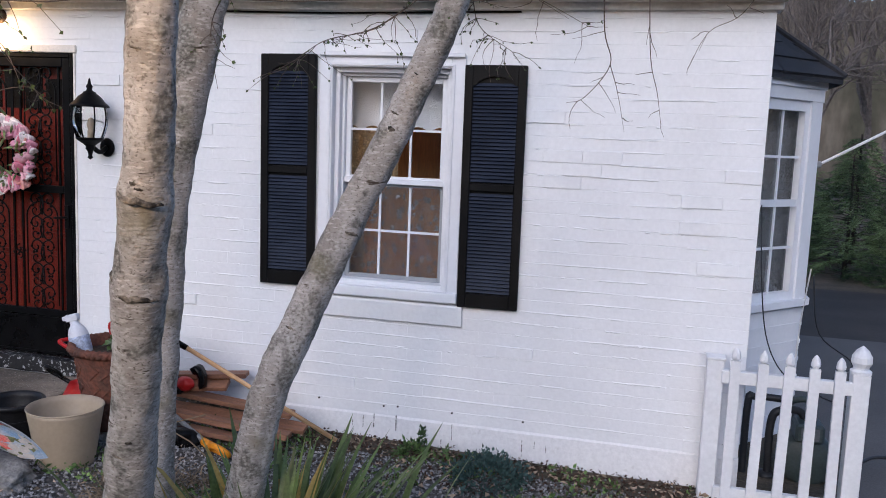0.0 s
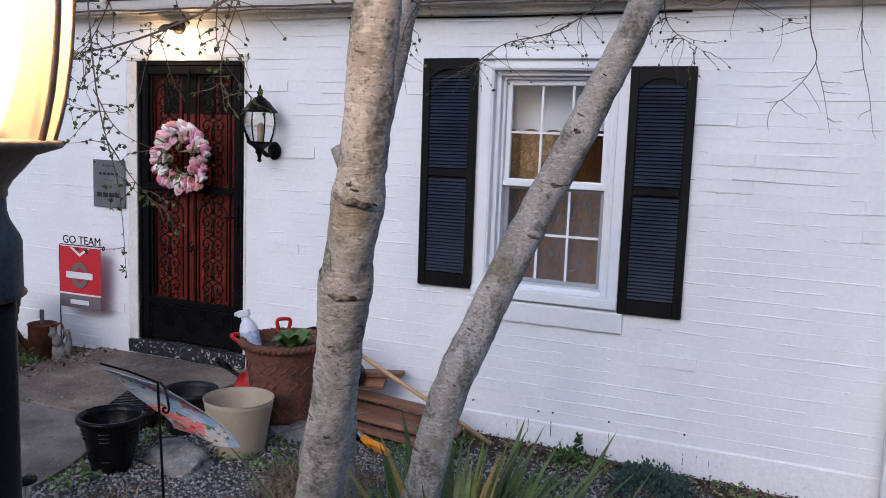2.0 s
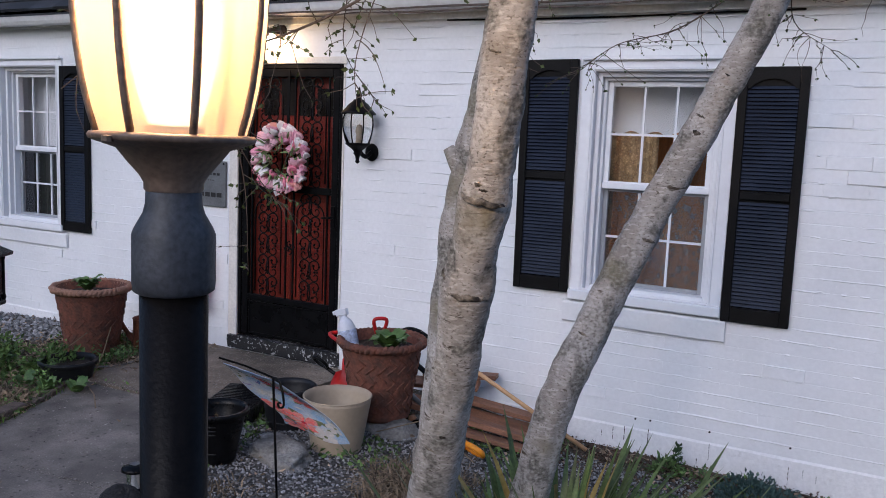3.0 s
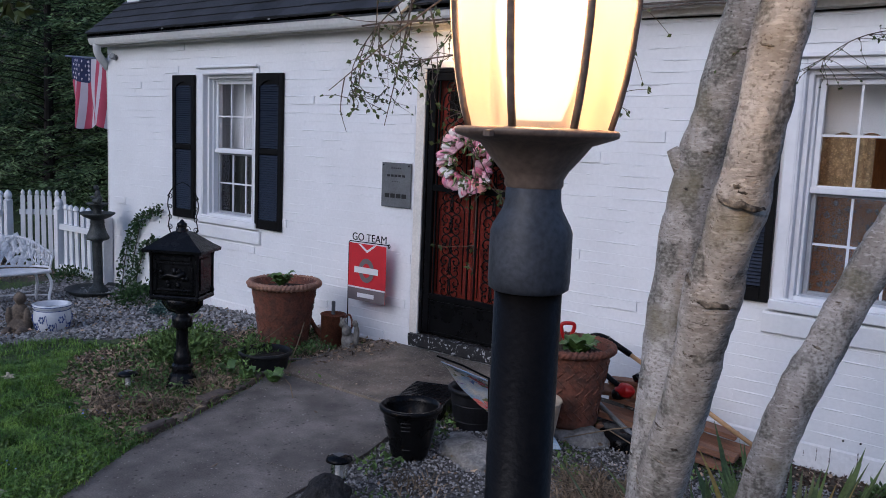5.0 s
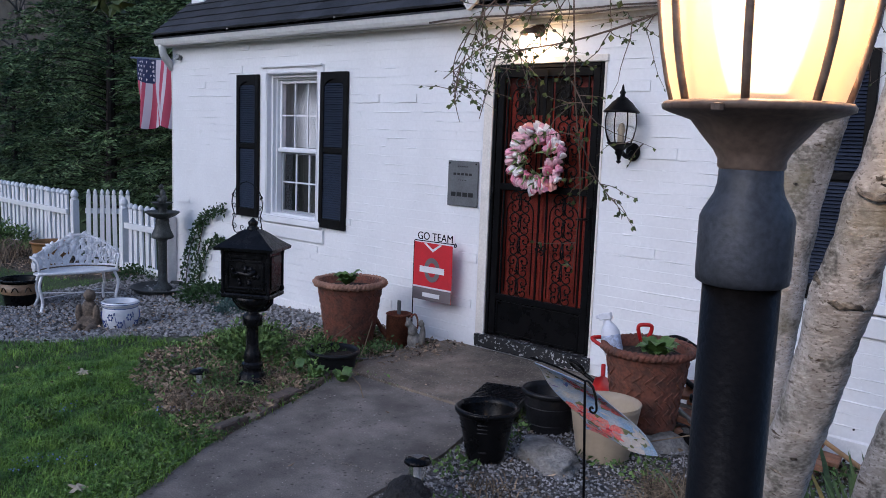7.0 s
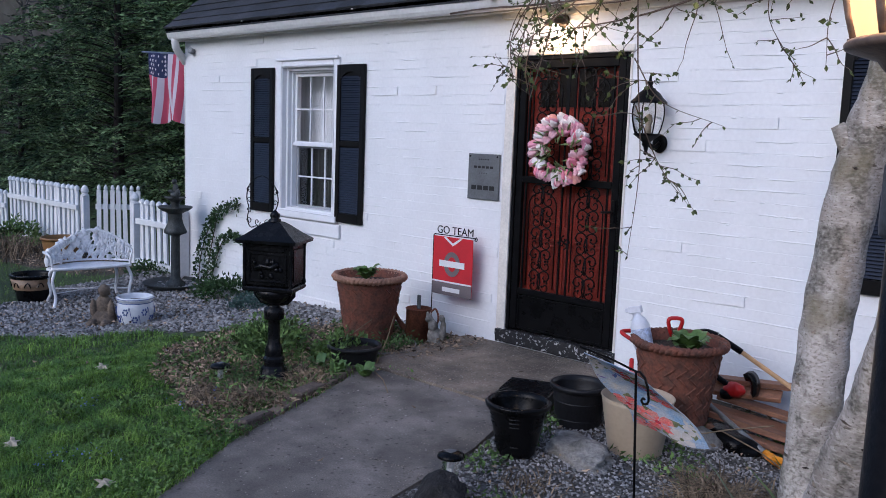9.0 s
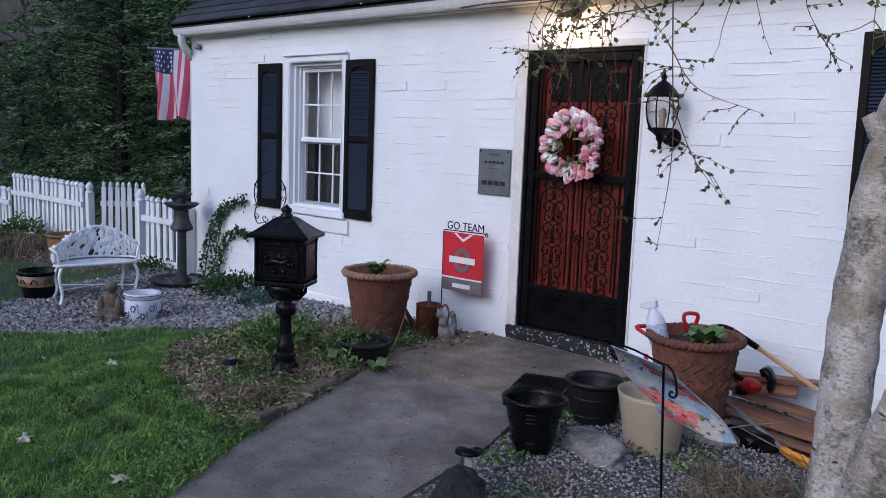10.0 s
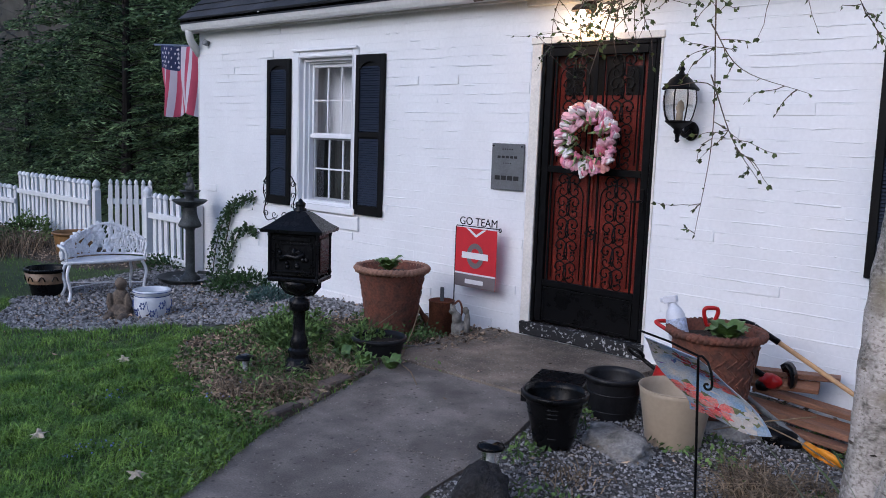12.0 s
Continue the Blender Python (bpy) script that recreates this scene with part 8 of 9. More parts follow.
def walk_margin():
    """Clover and ragged grass creeping over the walk's grassy edge, and grit along its joint and cracks."""
    edge = [(-4.98, -1.0), (-4.72, -1.62), (-4.52, -2.2), (-4.36, -2.66), (-3.98, -3.36), (-3.6, -4.2), (-3.42, -5.0)]
    pts, grass = [], []
    for k in range(7000):
        i = rng.integers(0, len(edge) - 1)
        u = rng.uniform()
        x = edge[i][0] + (edge[i + 1][0] - edge[i][0]) * u
        y = edge[i][1] + (edge[i + 1][1] - edge[i][1]) * u
        over = 0.05 * noise.noise((x * 5, y * 5, 1)) + 0.02
        off = over - abs(rng.normal(0, 0.20))
        x, y = x + off, y + off * 0.45
        if y > -2.5 and rng.uniform() < 0.75:
            continue
        z = max(ground_z(x, y), -0.035 if not paved(x, y) else 0.004 + 0.05 * min(0, y + 1.25) / 4)
        (pts if rng.uniform() < 0.62 else grass).append((x, y, z))
    p = np.array(pts)
    n = len(p)
    p[:, 2] += rng.uniform(0.004, 0.055, n)
    ax = rng.normal(size=(n, 3))
    ax[:, 2] = np.abs(ax[:, 2]) * 0.6
    V, F = kites(p, ax, rng.uniform(0.014, 0.032, n), rng.uniform(0.010, 0.022, n))
    soup("clover", V, F, CLOVER, label="small clover leaves creeping over the walk edge", category="weeds")
    p = np.array(grass)
    n = len(p)
    lean = np.concatenate([rng.normal(size=(n, 2)) + np.array([0.5, 0.2]), np.zeros((n, 1))], 1)
    V, F = blades(p, lean, rng.uniform(0.03, 0.09, n), rng.uniform(0.0018, 0.0034, n), 0.8)
    soup("lawn_grass", V, F, GRASS, label="ragged grass blades overhanging the walk edge", category="grass")
    # soil and crumbs lying on the slab along its edge and in the joints
    grit = []
    for (x0, y0), (x1, y1), spread, count in (((-4.93, -1.25), (-3.62, -1.25), 0.016, 520), ((-4.93, -1.25), (-4.36, -2.66), 0.05, 700), ((-4.36, -2.66), (-3.6, -4.2), 0.05, 500), ((-3.29, -2.63), (-3.62, -1.25), 0.05, 500), ((-3.95, -2.35), (-3.3, -2.3), 0.010, 150), ((-4.9, -0.5), (-3.6, -0.5), 0.30, 900), ((-4.95, -0.14), (-3.55, -0.14), 0.06, 700), ((-4.3, -2.0), (-3.4, -2.0), 0.5, 90), ((-3.7, -3.2), (-3.2, -3.0), 0.4, 60)):
        for k in range(count):
            u = rng.uniform()
            x, y = x0 + (x1 - x0) * u + rng.normal(0, spread), y0 + (y1 - y0) * u + rng.normal(0, spread) + 0.012 * noise.noise((u * 14, x0, 0))
            if paved(x, y) or paved(x + 0.03, y):
                grit.append((x, y, 0.018 if inside(x, y, LANDING) else 0.004 + 0.05 * min(0, y + 1.25) / 4))
    p = np.array(grit)
    n = len(p)
    p[:, 2] += 0.001
    ax = rng.normal(size=(n, 3))
    ax[:, 2] *= 0.4
    V, F = kites(p, ax, rng.uniform(0.004, 0.013, n), rng.uniform(0.003, 0.009, n), 0.6)
    soup("grit", V, F, GRIT, label="loose pale grit and crumbs on the concrete walk", category="grit")


GRIT = mat("loose_grit", (0.20, 0.175, 0.145), 0.9, var=0.2, scale=20, fine=90, bump=0.2, island=0.75)
walk_margin()


def leaf_litter():
    def keep(x, y):
        z = zone(x, y)
        if paved(x, y):
            return rng.uniform() < 0.002
        return (z == 2 and rng.uniform() < 0.8) or (z == 1 and rng.uniform() < 0.10) or (z == 0 and x < -4.5 and rng.uniform() < 0.012)
    p = np.concatenate([scatter(4600, -6.6, -4.2, -2.75, -0.3, lambda x, y: zone(x, y) == 2 and not paved(x, y) and noise.noise((x * 1.7, y * 1.7, 9)) > -0.35), scatter(4300, -9.0, 0.5, -3.4, -0.05, keep), scatter(2400, -15.0, -9.9, -1.0, -0.05, lambda x, y: inside(x, y, MULCH_BED)), scatter(260, -9.4, -7.6, -1.9, -0.9, lambda x, y: True), scatter(1500, -5.6, -4.7, -1.0, -0.1, lambda x, y: x < -5.0 or rng.uniform() < 0.35), scatter(150, -1.6, 0.4, -0.5, -0.08, lambda x, y: True)])
    n = len(p)
    p[:, 2] += rng.uniform(0.012, 0.035, n) + np.array([0.044 if paved(q[0], q[1]) else 0 for q in p])
    ax = rng.normal(size=(n, 3))
    ax[:, 2] *= 0.25
    V, F = kites(p, ax, rng.uniform(0.014, 0.050, n), rng.uniform(0.008, 0.028, n), 0.4)
    soup("dry_leaves", V, F, DRY, label="scattered curled brown dead leaves", category="leaves")
    p = scatter(1700, -5.7, -4.3, -2.6, -1.0, lambda x, y: zone(x, y) == 2 and not paved(x, y) and noise.noise((x * 3.1, y * 3.1, 17)) > -0.05)
    n = len(p)
    p[:, 2] += rng.uniform(0.02, 0.06, n)
    ax = rng.normal(size=(n, 3))
    ax[:, 2] *= 0.35
    V, F = kites(p, ax, rng.uniform(0.025, 0.065, n), rng.uniform(0.010, 0.026, n), 0.6)
    soup("dry_leaves", V, F, TAN_LEAF, label="pale tan curled leaves heaped along the bed", category="leaves")
    p = scatter(2600, -2.2, 0.5, -0.62, -0.03, lambda x, y: rng.uniform() < 1.0 + y * 1.3)
    n = len(p)
    p[:, 2] += rng.uniform(0.004, 0.03, n)
    ax = rng.normal(size=(n, 3))
    ax[:, 2] *= 0.4
    V, F = kites(p, ax, rng.uniform(0.010, 0.034, n), rng.uniform(0.006, 0.018, n), 0.4)
    soup("mulch", V, F, MULCH, label="dark brown shredded mulch along the wall foot", category="mulch")
    pale = mat("pale_dead_leaf", (0.42, 0.36, 0.27), 0.8, var=0.2)
    for x, y, a in ((-6.02, -2.57, 20), (-4.25, -3.42, 80), (-5.01, -3.52, 10)):
        bm = bmesh.new()
        vs = []
        for k in range(14):
            t = 2 * math.pi * k / 14
            r = 0.036 * (1 + 0.45 * math.cos(5 * t))
            vs.append(bm.verts.new((r * math.cos(t), r * math.sin(t), 0.008 * math.sin(3 * t))))
        c = bm.verts.new((0, 0, 0.012))
        for k in range(14):
            bm.faces.new((c, vs[k], vs[(k + 1) % 14]))
        part("fallen_leaf", bm, pale, label="single pale lobed dead leaf on the lawn", category="leaf", group="fallen leaves").matrix_basis = pose(x, y, ground_z(x, y) + 0.055, 12, 8, a)
    # small blue spring flowers in the turf and the bed
    violet = leafmat("blue_flower", (0.16, 0.20, 0.42), 0.4)
    pts = [(cx + rng.normal(0, 0.07), cy + rng.normal(0, 0.06)) for cx, cy, m in ((-4.69, -3.47, 26), (-4.58, -3.29, 18), (-5.01, -2.31, 22), (-5.3, -3.0, 14), (-4.9, -2.6, 12)) for _ in range(m)]
    p = np.array([(x, y, ground_z(x, y) + rng.uniform(0.04, 0.075)) for x, y in pts])
    V, F = kites(p, rng.normal(size=p.shape), rng.uniform(0.008, 0.016, len(p)), rng.uniform(0.006, 0.012, len(p)))
    soup("wild_flowers", V, F, violet, label="tiny pale blue wild flowers in the turf", category="flowers")
    # tufts of dry grass
    tufts = [(-2.30, -1.50, 0.17), (-2.36, -1.34, 0.16), (-2.16, -1.58, 0.14), (-2.15, -1.1, 0.10), (-4.95, -2.38, 0.15), (-4.80, -2.22, 0.14), (-5.35, -1.95, 0.13), (-1.95, -2.3, 0.16), (-4.95, -1.75, 0.13), (-2.95, -2.02, 0.07)]
    for x, y, h in tufts:
        n = int(330 * (h / 0.17) ** 1.4)
        p = np.stack([rng.normal(x, 0.085, n), rng.normal(y, 0.085, n), np.full(n, ground_z(x, y))], 1)
        lean = np.concatenate([rng.normal(size=(n, 2)), np.zeros((n, 1))], 1)
        V, F = blades(p, lean, rng.uniform(0.4, 1.15, n) * h, rng.uniform(0.0022, 0.0048, n), 1.5)
        soup("dry_grass_tuft", V, F, STRAW, label="flattened tuft of dry tan grass", category="grass")
    n = 420
    p = np.stack([rng.normal(-12.4, 0.35, n), rng.normal(-0.85, 0.28, n), np.full(n, -0.22)], 1)
    lean = np.concatenate([rng.normal(size=(n, 2)), np.zeros((n, 1))], 1)
    V, F = blades(p, lean, rng.uniform(0.25, 0.5, n), rng.uniform(0.003, 0.006, n), 1.0)
    soup("dry_grass_tuft", V, F, STRAW, label="mound of dry brown ornamental grass by the fence", category="grass")
    sticks = [((-4.95, -1.6, 0.05), (-4.60, -2.0, 0.09)), ((-4.7, -1.35, 0.02), (-4.3, -1.62, 0.03)), ((-5.3, -1.3, 0.0), (-4.95, -1.15, 0.30)), ((-4.85, -1.2, 0.0), (-4.78, -1.1, 0.35)), ((-2.75, -0.95, 0.0), (-2.3, -0.75, 0.14)), ((-2.6, -0.7, 0.02), (-2.05, -1.1, 0.02))]
    for a, b in sticks:
        part("stick", tube([a, Vector(a).lerp(Vector(b), 0.5) + Vector((0.01, 0.01, 0.012)), b], 0.004, 5), STRAW, label="thin dry stalk lying in the bed", category="stick", group="dry stalks")


TAN_LEAF = leafmat("pale_tan_leaf", (0.30, 0.225, 0.155), 0.7, 0.8)
MULCH = leafmat("dark_mulch", (0.070, 0.042, 0.030), 0.6, 0.9)
leaf_litter()


def gravel():
    def keep(x, y):
        z = zone(x, y)
        if paved(x, y):
            return False
        return z == 1 or (z == 2 and rng.uniform() < 0.06)
    a = scatter(30000, -3.65, 0.6, -3.1, -0.05, keep)
    b = scatter(6500, -10, -5.9, -2.6, 0.0, keep)
    octa = np.array([(1, 0, 0), (-1, 0, 0), (0, 1, 0), (0, -1, 0), (0, 0, 1), (0, 0, -1)], dtype=float)
    tri = np.array([(0, 2, 4), (2, 1, 4), (1, 3, 4), (3, 0, 4), (2, 0, 5), (1, 2, 5), (3, 1, 5), (0, 3, 5)])
    for p, lo, hi, lab in ((a, 0.005, 0.0115, "grey crushed stone gravel before the wall"), (b, 0.010, 0.024, "pale grey stone gravel round the bench")):
        n = len(p)
        s = rng.uniform(lo, hi, (n, 1, 1)) * rng.uniform(0.65, 1.25, (n, 1, 3))
        shape = octa[None] + rng.normal(0, 0.22, (n, 6, 3))
        th = rng.uniform(0, 6.28, n)
        R = np.zeros((n, 3, 3))
        R[:, 0, 0], R[:, 0, 1], R[:, 1, 0], R[:, 1, 1], R[:, 2, 2] = np.cos(th), -np.sin(th), np.sin(th), np.cos(th), 1
        V = np.einsum("nij,nkj->nki", R, shape * s)
        V[:, :, 2] *= 0.75
        V += p[:, None, :] + np.array([0, 0, 0.008])
        F = (np.arange(n)[:, None, None] * 6 + tri[None]).reshape(-1, 3)
        soup("gravel", V.reshape(-1, 3), F, PEBBLE, label=lab, category="gravel")


gravel()


def edging():
    pts = [(-4.95, -1.20), (-4.80, -1.50), (-4.66, -1.80), (-4.56, -2.06), (-4.47, -2.33), (-4.38, -2.58)]
    BR = mat("old_edging_brick", (0.118, 0.090, 0.074), 0.9, var=0.25, scale=12, fine=70, bump=0.7, rand=0.25)
    for k, ((x0, y0), (x1, y1)) in enumerate(zip(pts, pts[1:])):
        ang = math.degrees(math.atan2(y1 - y0, x1 - x0))
        bm = bmesh.new()
        ln = math.hypot(x1 - x0, y1 - y0)
        box(bm, 0.012, ln - 0.012, -0.045, 0.045, -0.06, 0.018, bevel=0.010)
        bmesh.ops.subdivide_edges(bm, edges=bm.edges, cuts=2, use_grid_fill=True)
        for v in bm.verts:
            v.co += 0.007 * noise.noise_vector(v.co * 16 + Vector((k * 3.1, 0, 0)))
        ob = part("edging_brick", bm, BR, label="old weathered brick set along the garden walk", category="brick", group="edging bricks")
        ob.matrix_basis = pose(x0 - 0.05 + random.uniform(-0.015, 0.01), y0, random.uniform(0.004, 0.020), random.uniform(-8, 8), random.uniform(-5, 5), ang + random.uniform(-6, 6))


edging()


def iris():
    ir = thing("iris_clump", "clump of long green iris leaves by the slanting trunk", "plant", at=(-1.19, -2.20, -0.2))
    rnd = random.Random(21)
    for k in range(270):
        a = rnd.uniform(0, 2 * math.pi)
        r = abs(rnd.gauss(0, 0.17))
        h = rnd.uniform(0.42, 0.90)
        out = rnd.uniform(0.08, 0.42)
        ca, sa = math.cos(a), math.sin(a)
        w = rnd.uniform(0.016, 0.030)
        bm = bmesh.new()
        rows = []
        for j in range(7):
            u = j / 6
            d = r + out * u ** 1.8
            z = h * (u - 0.28 * out * u ** 3)
            ww = w * (1 - u ** 3)
            rows.append([bm.verts.new((1.12 * d * ca - sa * s * ww, d * sa + ca * s * ww, z + abs(s) * 0.3 * ww)) for s in (-1, 0, 1)])
        for p, q in zip(rows, rows[1:]):
            for i in range(2):
                bm.faces.new((p[i], p[i + 1], q[i + 1], q[i]))
        part("leaf", bm, YELLOWED if rnd.random() < 0.16 else IRIS_ONE, ir, smooth=True)
    return ir


IRIS_ONE = mat("iris_blade", (0.088, 0.130, 0.040), 0.45, var=0.25, scale=12, fine=80, bump=0.15, rand=0.35)
YELLOWED = mat("yellowed_blade", (0.30, 0.22, 0.06), 0.6, var=0.2, rand=0.2)
iris()


def mound(name, label, at, r, h, n, material, leaf=(0.02, 0.035), category="plant"):
    d = rng.normal(size=(n, 3))
    d /= np.linalg.norm(d, axis=1, keepdims=True)
    d[:, 2] = np.abs(d[:, 2])
    q = rng.uniform(0.55, 1.0, (n, 1))
    lump = np.array([1 + 0.35 * noise.noise((v[0] * 2.5 + at[0], v[1] * 2.5, v[2] * 2.5)) for v in d])[:, None]
    p = d * q * lump * np.array([[r, r, h]]) + np.array([at])
    ax = d + 0.5 * rng.normal(size=(n, 3))
    V, F = kites(p, ax, rng.uniform(*leaf, n), rng.uniform(*leaf, n) * 0.6)
    return soup(name, V, F, material, label=label, category=category)


mound("sedum_mound", "low mound of blue-green sedum by the wall", (-0.74, -0.42, -0.19), 0.24, 0.17, 1700, SEDUM)
mound("sedum_mound", "low mound of blue-green sedum on the gravel", (-7.40, -0.42, -0.16), 0.26, 0.18, 1500, SEDUM)
mound("weed_clump", "small green weed growing by the wall foot", (-1.24, -0.24, -0.17), 0.10, 0.11, 220, CLOVER, (0.02, 0.05))
mound("weed_clump", "upright dark green weed at the wall foot", (-1.205, -0.15, -0.15), 0.022, 0.17, 90, IVY, (0.02, 0.04))
mound("weed_clump", "leafy green clump beside the mailbox", (-5.55, -1.55, -0.08), 0.26, 0.30, 1300, CLOVER, (0.025, 0.06))
mound("weed_clump", "leafy green clump in the bed", (-5.15, -1.25, -0.06), 0.22, 0.24, 900, CLOVER, (0.025, 0.06))
mound("weed_clump", "leafy green clump behind the mailbox", (-5.95, -1.25, -0.08), 0.28, 0.26, 1000, CLOVER, (0.025, 0.05))
mound("ivy_mound", "dark ivy spreading at the house corner", (-8.15, -0.16, -0.16), 0.42, 0.20, 1500, IVY, (0.03, 0.06))
mound("shrub", "low green shrub by the picket fence", (-13.1, -0.35, -0.22), 0.40, 0.46, 1300, CLOVER, (0.03, 0.08))
mound("shrub", "low leafy clump at the fence foot", (-9.85, -0.12, -0.22), 0.35, 0.22, 800, IVY, (0.03, 0.05))
for q, (x, y) in enumerate(((-4.86, -1.52), (-4.72, -1.42), (-5.05, -1.55))):
    hosta((x, y, -0.03), 0.11, 7 + q, "young broad-leaved green plant by the walk", 1.1)


def climbing_ivy():
    iv = thing("climbing_ivy", "ivy climbing the white wall near the corner", "plant")
    stems = [[(-8.95, -0.03, -0.12), (-8.90, -0.02, 0.20), (-8.75, -0.02, 0.50), (-8.55, -0.02, 0.68), (-8.38, -0.02, 0.74), (-8.15, -0.02, 0.81)],
             [(-8.70, -0.03, -0.12), (-8.62, -0.02, 0.15), (-8.48, -0.02, 0.38), (-8.30, -0.02, 0.47), (-8.12, -0.02, 0.44)],
             [(-8.80, -0.03, -0.1), (-8.72, -0.02, 0.25), (-8.62, -0.02, 0.55), (-8.56, -0.02, 0.68)]]
    P = []
    for s in stems:
        pts = bend(s, 8)
        part("stem", tube(pts, 0.006, 5), TWIG, iv)
        for p in pts:
            for k in range(11):
                P.append(p + Vector((random.gauss(0, 0.030), random.uniform(-0.05, -0.005), random.gauss(0, 0.030))))
    P = np.array([tuple(p) for p in P])
    ax = rng.normal(size=P.shape)
    ax[:, 1] = -np.abs(ax[:, 1]) * 0.6
    V, F = kites(P, ax, rng.uniform(0.024, 0.046, len(P)), rng.uniform(0.020, 0.038, len(P)))
    soup("leaves", V, F, IVY, iv, "small dark ivy leaves", kind="stuff")


climbing_ivy()


# ---- hanging birch branches ----
def spray(parent, points, r0, twigs, length, leafy, seed, leaf=(0.009, 0.021), droop=0.5):
    rnd = random.Random(seed)
    pts = bend(points, 6)
    n = len(pts)
    bm = tube(pts, [0.65 * r0 * (1 - 0.75 * i / n) for i in range(n)], 6)
    P, A = [], []

    def leaf_at(p, d):
        P.append(tuple(p))
        v = Vector((d.x + rnd.gauss(0, 0.5), d.y + rnd.gauss(0, 0.5), d.z - 0.5 + rnd.gauss(0, 0.4)))
        A.append(tuple(v))
    for k in range(twigs):
        i = rnd.randrange(max(1, n // 6), n)
        p = pts[i]
        d = Vector((rnd.gauss(0, 1), rnd.gauss(0, 0.7), rnd.gauss(-droop, 0.5))).normalized()
        ln = length * rnd.uniform(0.4, 1.1)
        q = [p]
        for s in range(5):
            d = (d + Vector((rnd.gauss(0, 0.22), rnd.gauss(0, 0.22), rnd.gauss(-0.10 * droop, 0.18)))).normalized()
            q.append(q[-1] + d * ln / 5)
            if rnd.random() < leafy:
                for _ in range(rnd.choice((1, 1, 2))):
                    leaf_at(q[-1], d)
        tube(q, [0.0016 * (1 - 0.12 * s) for s in range(6)], 4, bm)
        if rnd.random() < leafy:
            leaf_at(q[-1], d)
            leaf_at(q[-1], d)
    for i in range(n // 3, n):
        if rnd.random() < leafy * 0.7:
            leaf_at(pts[i], Vector((rnd.gauss(0, 1), rnd.gauss(0, 1), -0.5)))
    part("branch", bm, TWIG, parent, "thin drooping branch")
    if P:
        P, A = np.array(P), np.array(A)
        V, F = kites(P, A, rng.uniform(leaf[0], leaf[1], len(P)), rng.uniform(leaf[0], leaf[1], len(P)) * 0.75, 0.2, seed)
        soup("leaves", V, F, BIRCHLEAF, parent, "small new green leaves")


